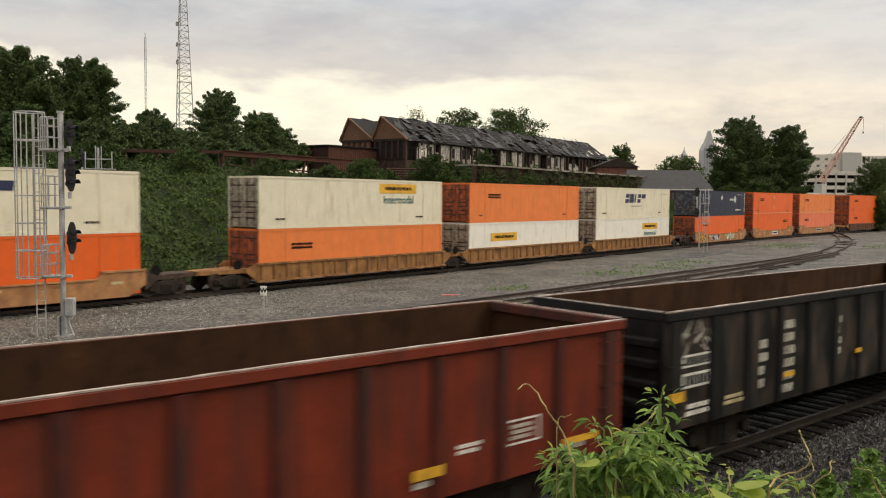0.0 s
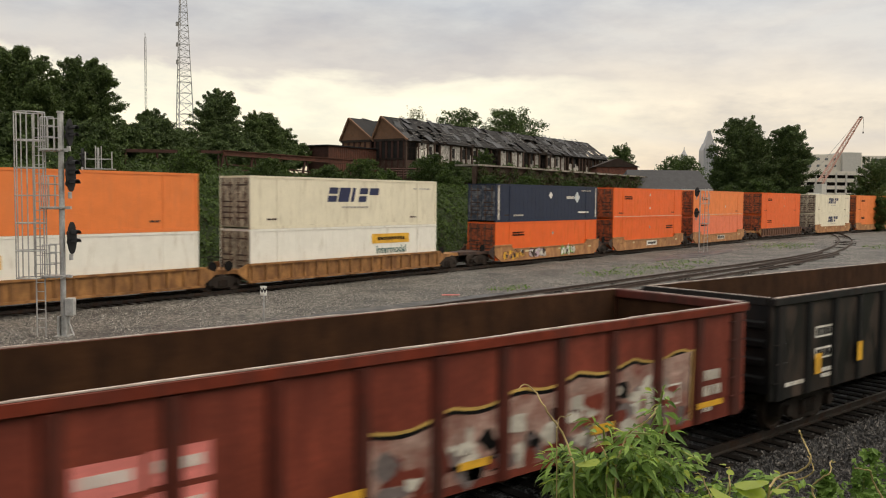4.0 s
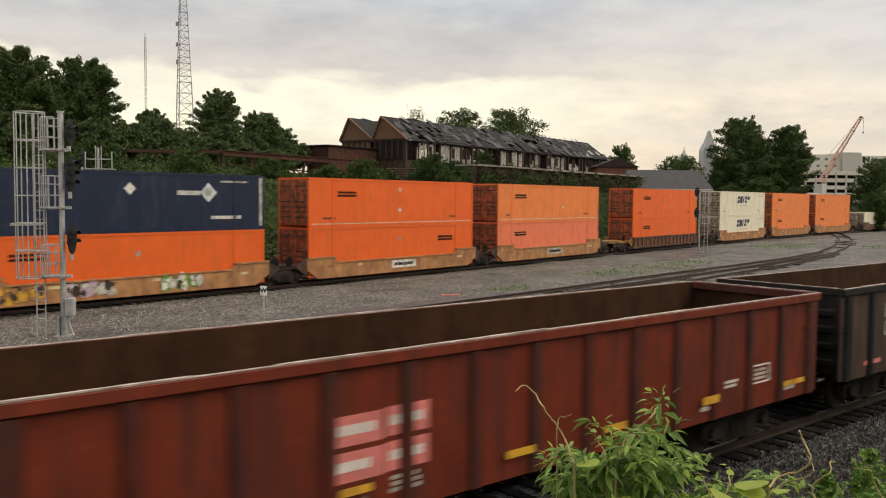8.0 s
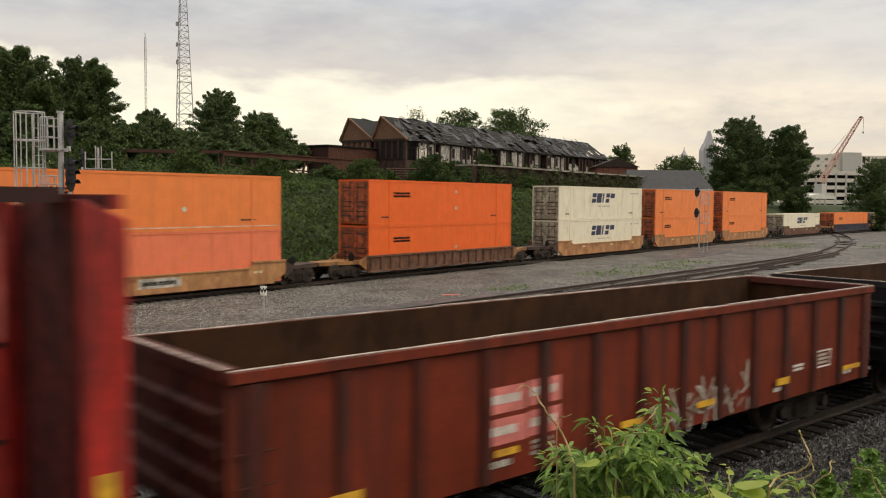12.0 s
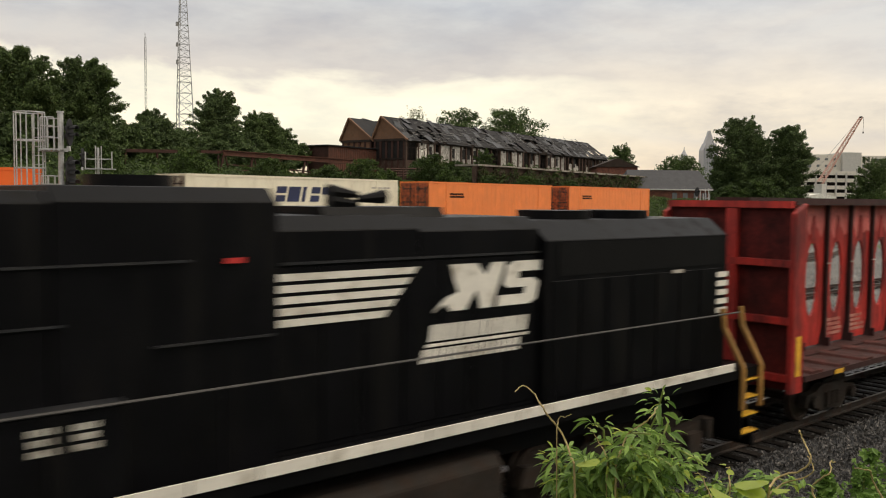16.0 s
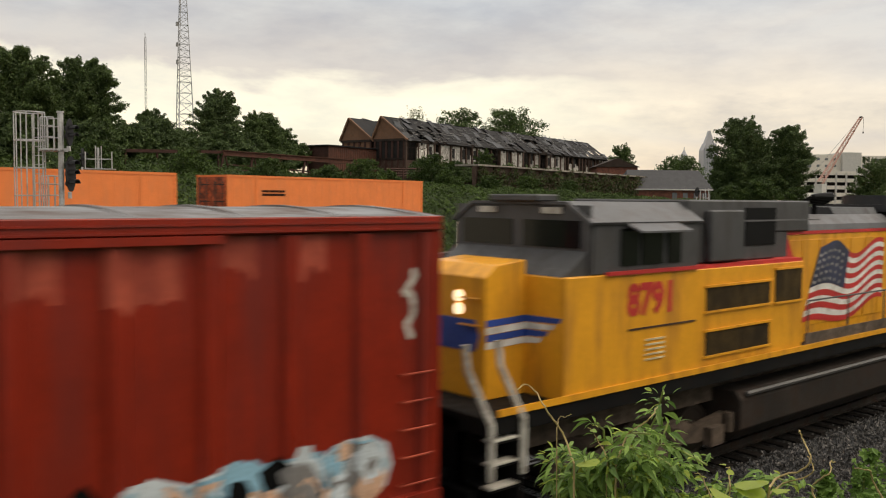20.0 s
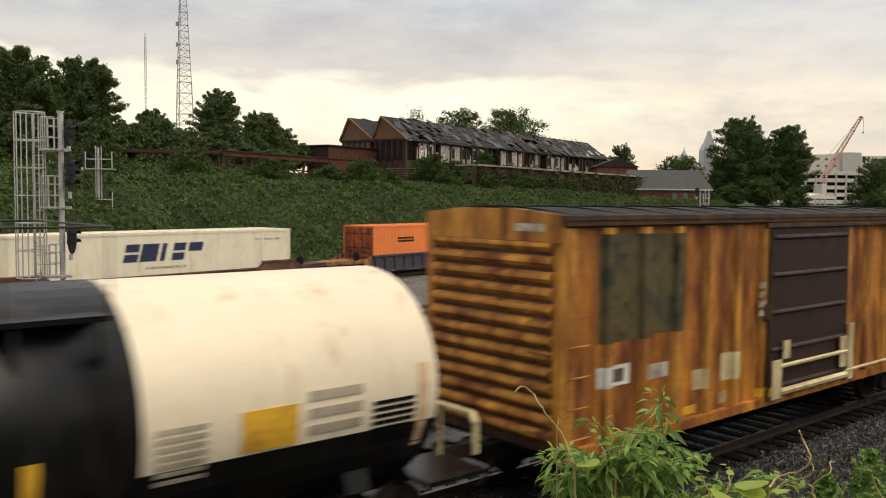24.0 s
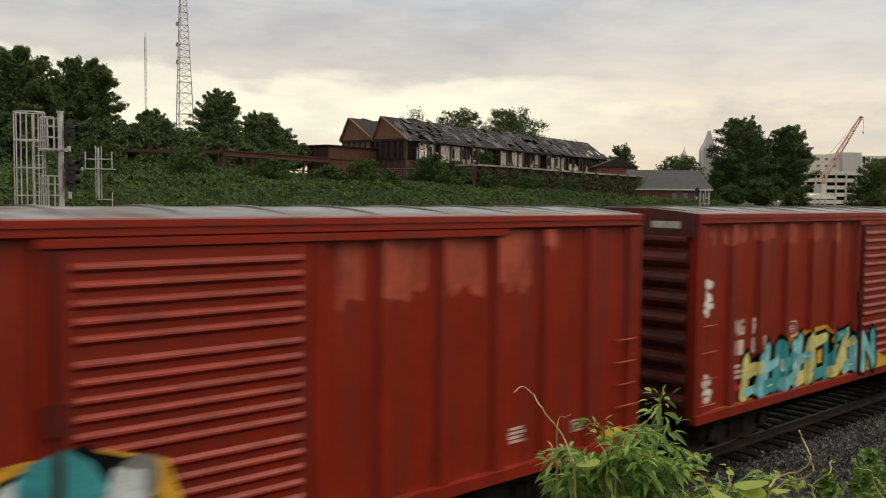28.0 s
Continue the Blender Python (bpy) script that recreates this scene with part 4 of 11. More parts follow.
            part("gusset", bm, M["cb_red"], car)
        if i in (1, 3, 4, 8, 11, 12, 15):
            z0, z1 = (2.3, 3.0) if solid else (1.5, 1.95)
            flat_bars(car, a + 0.12, b - 0.12, z0, z1, -0.034, CB_MARK, 4, seed=i, name="stencil")
    bm = bm_new()
    prism(bm, [(-0.32, 4.745), (0.32, 4.745), (0.34, 4.70), (0.40, 4.70), (0.40, 4.86), (-0.40, 4.86), (-0.40, 4.70), (-0.34, 4.70)], "x", -h + 0.1, h - 0.1)
    part("top_beam", bm, M["cb_dark"], car)
    for sx in (-1, 1):
        bm = bm_new()
        a, b = sorted((sx * h, sx * (h - 0.06)))
        box(bm, a, b, -HALF + 0.1, HALF - 0.1, 1.0, 4.78)
        part("bulkhead", bm, M["cb_end_shaded"], car, "red end bulkhead with shade in its colour")
        bm = bm_new()
        for z in (1.25, 2.4, 3.55, 4.72):
            a, b = sorted((sx * (h + 0.13), sx * h))
            part("bulkhead_rib", box(bm_new(), a, b, -HALF + 0.12, HALF - 0.12, z - 0.07, z + 0.07), M["cb_red"], car)
        bm.free()
        a, b = sorted((sx * (h + 0.12), sx * h))
        part("bulkhead_post", box(bm_new(), a, b, -0.25, 0.0, 1.33, 4.64), M["cb_red"], car)
        for sy in (-1, 1):
            bm = bm_new()
            a, b = sorted((sx * (h + 0.14), sx * (h - 0.3)))
            c, d = sorted((sy * HALF, sy * (HALF - 0.12)))
            prism(bm, [(a, 0.95), (b, 0.95), (b, 4.55), (a, 4.75)] if sx > 0 else [(a, 0.95), (b, 0.95), (b, 4.75), (a, 4.55)], "y", c, d)
            part("corner_post", bm, M["cb_red"], car, bevel=0.015)
        plate(car, sx * (h - 0.1) - 0.1, sx * (h - 0.1) + 0.1, 1.3, 2.1, -HALF, M["sign_yellow"], d=0.006)
        add_truck(car, sx * (h - 2.6))
        add_coupler(car, sx * h, sx)
    return car


place_near(centerbeam(-129.13, -106.9), -129.13, -106.9)


def arched(bm, half, z_eave, z_top, a, b, n=8):
    """A shallow arched roof drawn out along x."""
    pts = [(-half + 2 * half * i / n, z_eave + (z_top - z_eave) * math.sin(math.pi * i / n)) for i in range(n + 1)]
    prism(bm, pts + [(half, z_eave - 0.06), (-half, z_eave - 0.06)], "x", a, b)
    return bm


PROFILE = {}


def boxcar(label, left, right, door, skin, dark, roof, end, fascia, doorskin, old=False):
    L = right - left
    h, c = L / 2, (left + right) / 2
    d0, d1 = door[0] - c, door[1] - c
    car = thing("boxcar", label, "freight car", group="boxcars")
    ys = HALF - 0.09
    zb, ze = 0.98, 4.38
    for sy in (-1, 1):
        a, b = sorted((sy * ys, sy * (ys - 0.05)))
        bm = bm_new()
        box(bm, -h + 0.02, h - 0.02, a, b, zb, ze)
        part("side_wall", bm, skin, car)
        # outside posts
        xs = []
        for u0, u1 in ((-h + 0.2, d0 - 0.12), (d1 + 0.12, h - 0.2)):
            k = 7
            xs += [u0 + (u1 - u0) * i / (k - 1) for i in range(k)]

        def post(bm):
            prism(bm, [(-0.13, 0.0), (-0.075, -0.08), (0.075, -0.08), (0.13, 0.0)], "z", zb + 0.02, ze - 0.02)
            return bm
        if sy < 0:
            prof = [(-h, -ys)]
            for x in sorted(xs):
                prof += [(x - 0.13, -ys), (x - 0.075, -ys - 0.082), (x + 0.075, -ys - 0.082), (x + 0.13, -ys)]
            prof = [q for q in prof if not d0 - 0.02 < q[0] < d1 + 0.02] + [(d0 - 0.01, -ys), (d0, -HALF - 0.058), (d1, -HALF - 0.058), (d1 + 0.01, -ys), (h, -ys)]
            PROFILE[car.name] = sorted(prof)
        for x in xs:
            cached(("post", skin.name, old), post, M["yel_box_new"] if old else skin, "side_post", car, pose(x, sy * (ys + 0.001), 0, 0, 0, 0 if sy < 0 else 180))
        # fascia along the eave, upper and lower door tracks, side sill
        bm = bm_new()
        a, b = sorted((sy * (HALF + 0.005), sy * (HALF - 0.12)))
        box(bm, -h, h, a, b, ze, 4.56)
        part("eave_fascia", bm, fascia, car, bevel=0.012)
        a, b = sorted((sy * (HALF + 0.022), sy * (HALF + 0.006)))
        for z in (4.395, 4.475):
            part("eave_lip", box(bm_new(), -h + 0.01, h - 0.01, a, b, z, z + 0.022), fascia, car)
        bm = bm_new()
        a, b = sorted((sy * (HALF + 0.04), sy * (HALF - 0.09)))
        box(bm, d0 - 0.2, min(h, d1 + (d1 - d0) + 0.4), a, b, ze - 0.09, ze - 0.003)
        part("door_track", bm, dark if old else skin, car)
        bm = bm_new()
        a, b = sorted((sy * (HALF + 0.03), sy * (HALF - 0.1)))
        prism(bm, [(-h, 0.90), (h, 0.90), (h, 1.06), (-h, 1.06)], "y", a, b)
        part("side_sill", bm, skin if not old else M["yel_box"], car)
        # door
        bm = bm_new()
        a, b = sorted((sy * (HALF + 0.0), sy * (ys + 0.004)))
        box(bm, d0, d1, a, b, 1.06, ze - 0.1)
        dr = part("sliding_door", bm, doorskin, car, bevel=0.012)
        n = 5 if old else 17
        for i in range(n):
            def fold(bm):
                prism(bm, [(0.0, -0.055), (-0.045, -0.012), (-0.04, 0.012), (0.0, 0.05)], "x", (d0 - d1) / 2 + 0.12, (d1 - d0) / 2 - 0.12)
                return bm
            cached(("fold", round(d1 - d0, 2), doorskin.name), fold, doorskin, "corrugation", dr, pose((d0 + d1) / 2, sy * HALF, 1.22 + (ze - 1.5) * (i if old else i * 0.955 + 0.36 * (i // 6)) / (n - 1), 0, 0, 0 if sy < 0 else 180))
        bm = bm_new()
        y = sy * (HALF + 0.05)
        rod(bm, (d0 - 0.05, y, 1.0), (d0 - 0.05, y, ze - 0.12), 0.03)
        box(bm, d0 - 0.16, d0 + 0.06, min(y, y - sy * 0.1), max(y, y - sy * 0.1), 2.55, 2.85)
        part("door_lock_bar", bm, dark, dr)
        ladder(car, h - 0.35, sy * (ys), 1.2, 2.6, 5, 0.45, M["box_faded"] if not old else M["yel_box_new"], "ladder", 0.09)
        ladder(car, -h + 0.4, sy * (ys), 1.2, 2.6, 4, 0.45, M["box_faded"] if not old else M["yel_box_new"], "ladder", 0.09)
    # roof: arched sheets with raised seams
    bm = bm_new()
    arched(bm, HALF - 0.02, 4.562, 4.655, -h + 0.02, h - 0.02)
    part("roof", bm, roof, car)
    n = 13
    for i in range(n):
        cached(("seam", roof.name), lambda bm: arched(bm, HALF - 0.03, 4.566, 4.68, -0.04, 0.04), roof, "roof_seam", car, pose(-h + 0.25 + (L - 0.5) * i / (n - 1), 0, 0))
    for sx in (-1, 1):
        bm = bm_new()
        a, b = sorted((sx * (h - 0.02), sx * (h - 0.06)))
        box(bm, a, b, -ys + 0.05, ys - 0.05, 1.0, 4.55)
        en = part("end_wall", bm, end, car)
        n = 13 if old else 9
        k_ = 0.62 if old else 1.0

        def ripple(bm):
            prism(bm, [(0.0, -0.15 * k_), (0.05, -0.09 * k_), (0.09, -0.02), (0.085, 0.04 * k_), (0.04, 0.1 * k_), (0.0, 0.14 * k_)], "y", -ys + 0.12, ys - 0.12)
            return bm
        for i in range(n):
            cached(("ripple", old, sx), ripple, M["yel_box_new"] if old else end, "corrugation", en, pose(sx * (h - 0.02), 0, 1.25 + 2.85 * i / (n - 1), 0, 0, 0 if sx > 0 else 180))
        a, b = sorted((sx * h, sx * (h - 0.1)))
        for sy in (-1, 1):
            bm = bm_new()
            c0, c1 = sorted((sy * (HALF - 0.01), sy * (ys - 0.1)))
            box(bm, a, b, c0, c1, 0.95, 4.4)
            part("corner_post", bm, skin if not old else M["yel_box_new"], car)
        bm = bm_new()
        a, b = sorted((sx * (h + 0.05), sx * (h - 0.02)))
        prism(bm, [(-HALF + 0.05, 4.15), (HALF - 0.05, 4.15), (HALF - 0.05, 4.56), (0.6, 4.64), (-0.6, 4.64), (-HALF + 0.05, 4.56)], "x", a, b)
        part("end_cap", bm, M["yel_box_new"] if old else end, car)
        bm = bm_new()
        box(bm, min(sx * (h + 0.05), sx * (h + 0.056)), max(sx * (h + 0.05), sx * (h + 0.056)), -HALF + 0.35, -HALF + 0.95, 4.3, 4.42)
        part("end_placard", bm, M["off_white"], car)
        for i in range(4):
            cached(("endrung", dark.name), lambda bm: rod(bm, (0, 0, 0), (0, 0.45, 0), 0.014, 5), dark, "end_rung", car, pose(sx * (h + 0.13), -HALF + 0.15, 1.3 + 0.4 * i))
        bm = bm_new()
        a, b = sorted((sx * (h + 0.3), sx * (h - 0.6)))
        box(bm, a, b, -0.3, 0.3, 0.66, 0.95)
        part("draft_sill", bm, M["dark_frame"], car)
        add_truck(car, sx * (h - 2.1))
        add_coupler(car, sx * (h + 0.2), sx)
    bm = bm_new()
    box(bm, -h + 0.1, h - 0.1, -HALF + 0.2, HALF - 0.2, 0.9, 1.0)
    box(bm, -h + 0.4, h - 0.4, -0.22, 0.22, 0.55, 0.9)
    part("underframe", bm, M["dark_frame"], car)
    return place_near(car, left, right)


def spray(name, col, var=0.3):
    return mat(name, col, 0.5, var=var, size=3.0, fine=30)


TEAL, CYAN, LEMON = spray("spray_teal", (0.05, 0.30, 0.32)), spray("spray_cyan", (0.22, 0.52, 0.55)), spray("spray_lemon", (0.62, 0.56, 0.20))
SPY, PEACH, STEEL = spray("spray_yellow", (0.62, 0.33, 0.03)), spray("spray_peach", (0.66, 0.42, 0.28)), spray("spray_steel", (0.16, 0.24, 0.30))
PALE, SKYB, GREY = spray("spray_pale", (0.55, 0.60, 0.62)), spray("spray_sky_blue", (0.24, 0.42, 0.52)), spray("spray_gray", (0.20, 0.19, 0.18))
BK = M["black_paint"]
yS = -HALF + 0.085
BOX_L = "brick-red boxcar with ribbed sides, corrugated door"


def faded_tops(car, spans, seed):
    """Sun-bleached paint below the eave, with a ragged lower edge."""
    r = random.Random(seed)
    for x0, x1, z0 in spans:
        bm = bm_new()
        n = 7
        low = [(x1 - (x1 - x0) * i / n, z0 + r.uniform(-0.1, 0.12)) for i in range(n + 1)]
        drape(bm, [(x0, 4.36), (x1, 4.36)] + low, PROFILE[car.name], 0.002)
        part("faded_panel", bm, M["box_faded"], car, "sun-bleached red paint")["kind"] = "stuff"


def tag(car, x0, x1, z0, z1, seed, m, n=14):
    """A scribbled tag."""
    r = random.Random(seed)
    bm = bm_new()
    p = (r.uniform(x0, x1), z1)
    for i in range(n):
        q = (r.uniform(x0, x1), z1 - (z1 - z0) * (i + 1) / n + r.uniform(-0.1, 0.1))
        if math.hypot(q[0] - p[0], q[1] - p[1]) > 0.05:
            drape(bm, stroke(p, q, 0.04, 0.05, 0.02), PROFILE[car.name], 0.006 + 0.0005 * i)
        p = q
    part("spray_tag", bm, m, car, "white sprayed scribble")["kind"] = "stuff"


def boxed_stencil(car, x0, x1, z0, z1):
    y = yS - 0.004
    for a, b, c, d in ((x0, x1, z0, z0 + 0.025), (x0, x1, z1 - 0.025, z1), (x0, x0 + 0.025, z0 + 0.025, z1 - 0.025), (x1 - 0.025, x1, z0 + 0.025, z1 - 0.025)):
        plate(car, a, b, c, d, y, STENCIL, "stencil_frame")
    flat_bars(car, x0 + 0.08, x1 - 0.08, z0 + 0.08, z1 - 0.08, y, STENCIL, 3, seed=3, name="stencil")


STENCIL = mat("stencil_white", (0.72, 0.60, 0.54), 0.6, var=0.25, dirt=(0.22, 0.07, 0.05), dirt_amt=0.3)


def bar_row(car, spans, z0, z1):
    """A car number as plain upright bars."""
    for x0, x1 in spans:
        plate(car, x0, x1, z0, z1, yS, STENCIL, "car_number_bar")


def reporting(car, digits):
    lettering("AG", 0.40, STENCIL, car, pose(-6.1, yS - 0.001, 2.45), "reporting_mark", bold=0.012, squeeze=0.66)
    lettering("R", 0.40, STENCIL, car, pose(-5.54, yS - 0.001, 2.44), "reporting_mark", bold=0.012, squeeze=0.7)
    bar_row(car, [(-6.28, -6.16), (-6.1, -5.95), (-5.64, -5.5), (-5.45, -5.31)] + digits, 1.95, 2.23)


b1 = boxcar(BOX_L + " and low graffiti", -188.55, -173.42, (-182.34, -179.58), M["box_red"], M["box_red_dark"], M["galv"], M["box_end"], M["box_red"], M["box_red"])
graffiti(b1, 1.65, 6.75, 1.08, 1.92, PROFILE[b1.name], [PALE, GREY, PALE, PEACH], SKYB, PALE, BK, 31, 6, wild=False)
graffiti(b1, -6.7, -1.4, 1.08, 1.95, PROFILE[b1.name], [STEEL, GREY, PEACH, SKYB], BK, STEEL, PEACH, 34, 6, wild=False)
reporting(b1, [(-5.26, -5.12)])
boxed_stencil(b1, -4.25, -3.83, 2.1, 2.43)
plate(b1, -2.25, -1.9, 3.0, 3.06, yS, STENCIL, "stencil")
tag(b1, -7.38, -6.95, 3.1, 3.95, 5, M["off_white"])
tag(b1, 6.95, 7.25, 3.1, 3.9, 6, M["off_white"], 8)
faded_tops(b1, [(1.75, 2.2, 3.55), (2.5, 2.95, 3.8), (3.35, 4.15, 3.65), (4.6, 5.0, 3.95), (5.5, 5.9, 3.9), (-7.2, -6.9, 3.9), (-2.6, -2.2, 3.7), (-3.9, -3.2, 4.05)], 3)
yb = boxcar("rusty ochre boxcar with dark door and faded mural patch", -205.4, -190.4, (-199.56, -196.29), M["yel_box"], M["yel_dark"], M["dark_frame"], M["yel_dark"], M["yel_dark"], M["box_door_dark"], old=True)
bm = bm_new()
drape(bm, [(-6.6, 2.56), (-5.4, 2.56), (-5.4, 2.62), (-4.3, 2.58), (-4.3, 4.24), (-6.6, 4.26)], PROFILE[yb.name], 0.004)
part("mural_patch", bm, mat("mural_patch", (0.17, 0.115, 0.035), 0.5, var=0.8, size=2.0, dirt=(0.030, 0.034, 0.026), dirt_amt=0.5, dirt_size=0.5, fine=8), yb, "dark blotchy painted patch")
for x0, x1, z0, z1, m in ((-6.6, -5.8, 1.87, 2.2, W), (-4.02, -3.66, 1.5, 1.85, M["cream"]), (-3.12, -2.5, 1.55, 2.05, M["cream"]), (-3.16, -2.95, 1.15, 1.36, M["cream"]), (-4.3, -3.9, 1.1, 1.25, M["sign_yellow"]), (-1.95, -1.4, 1.08, 1.25, M["sign_yellow"])):
    bm = bm_new()
    drape(bm, [(x0, z0), (x1, z0), (x1, z1), (x0, z1)], PROFILE[yb.name], 0.005)
    part("stencil_patch", bm, m, yb)
flat_bars(yb, -6.5, -5.9, 1.92, 2.15, yS - 0.006, M["yel_dark"], 1, seed=2, name="stencil", gap=0.1)
flat_bars(yb, -5.36, -4.61, 1.84, 2.12, yS, M["off_white"], 1, seed=4, name="stencil", gap=0.1)
flat_bars(yb, -2.0, -1.75, 2.6, 3.3, yS - 0.082, M["off_white"], 4, seed=5, name="stencil")
for a, b, z0, z1 in ((-1.6, -1.25, 1.0, 1.75), (-1.2, -0.95, 1.75, 2.1), (1.2, 1.5, 1.3, 1.95), (1.55, 1.8, 1.0, 2.2)):
    plate(yb, a, b, z0, z1, -HALF - 0.06, M["cream"], "door_bracket", d=0.03)
for p_, q_, w_ in (((-1.3, 1.62), (1.5, 1.62), 0.045), ((-1.3, 1.12), (1.5, 1.12), 0.07), ((1.5, 1.2), (5.2, 1.2), 0.035)):
    bm = bm_new()
    rod(bm, (p_[0], -HALF - 0.07, p_[1]), (q_[0], -HALF - 0.07, q_[1]), w_)
    part("door_rail", bm, M["cream"], yb, "pale yellow door rail")
b3 = boxcar(BOX_L + " and teal graffiti", -235.5, -220.3, (-229.2, -226.5), M["box_red"], M["box_red_dark"], M["galv"], M["box_end"], M["box_red"], M["box_red"])
bm = bm_new()
drape(bm, [(-6.9, 1.07), (-6.0, 1.07), (-5.5, 1.3), (-4.6, 1.7), (-4.2, 2.15), (-3.3, 2.2), (-2.6, 2.22), (-2.3, 1.8), (-1.0, 1.6), (0.6, 1.07), (-2.0, 1.07), (-6.5, 1.06), (-7.0, 1.06)], PROFILE[b3.name], 0.003)
part("graffiti_ground", bm, SPY, b3, "yellow sprayed background")
graffiti(b3, -5.95, -0.6, 1.12, 2.02, PROFILE[b3.name], [LEMON, CYAN, TEAL, CYAN, LEMON, TEAL], BK, None, W, 47, 8, wild=True, lw=0.115)
graffiti(b3, 3.0, 6.9, 1.1, 1.72, PROFILE[b3.name], [BK, M["off_white"]], M["off_white"], BK, W, 42, 6, wild=True, lw=0.05)
tag(b3, -7.42, -7.0, 2.8, 3.42, 8, M["white_paint"], 18)
tag(b3, -7.42, -6.95, 1.25, 1.72, 9, M["white_paint"], 14)
reporting(b3, [(-5.26, -5.13)])
boxed_stencil(b3, -4.34, -3.97, 2.1, 2.42)
flat_bars(b3, -6.23, -5.94, 1.5, 1.8, yS, STENCIL, 3, seed=13, name="stencil")
plate(b3, -6.2, -6.0, 1.3, 1.4, yS, M["red_paint"], "stencil")
faded_tops(b3, [(-7.2, -6.95, 4.05), (-6.76, -5.9, 4.05), (-5.7, -4.9, 4.0), (-4.6, -4.0, 4.0), (-3.6, -2.95, 3.95), (-2.6, -2.2, 3.95), (2.3, 2.9, 3.75), (3.1, 3.5, 3.75), (4.6, 5.0, 4.0)], 4)
b4 = boxcar(BOX_L + ", faded above", -252.0, -237.09, (-245.92, -243.22), M["box_red"], M["box_red_dark"], M["galv"], M["box_end"], M["box_red"], M["box_red"])
graffiti(b4, -5.2, -0.5, 1.1, 2.35, PROFILE[b4.name], [GREY, TEAL, PALE], BK, SPY, W, 51, 3, wild=False)
faded_tops(b4, [(1.75, 2.1, 3.5), (2.35, 3.1, 3.55), (3.35, 4.1, 3.55), (4.3, 5.0, 3.55), (5.2, 5.6, 4.05), (-6.8, -5.8, 3.6)], 5)
flat_bars(b4, 4.6, 4.95, 1.35, 1.6, yS, STENCIL, 4, seed=15, name="stencil")
flat_bars(b4, 5.9, 6.35, 1.3, 1.5, yS, STENCIL, 4, seed=16, name="stencil")
plate(b4, 6.5, 6.95, 1.12, 1.26, -HALF - 0.03, SY, "reflector", d=0.006)


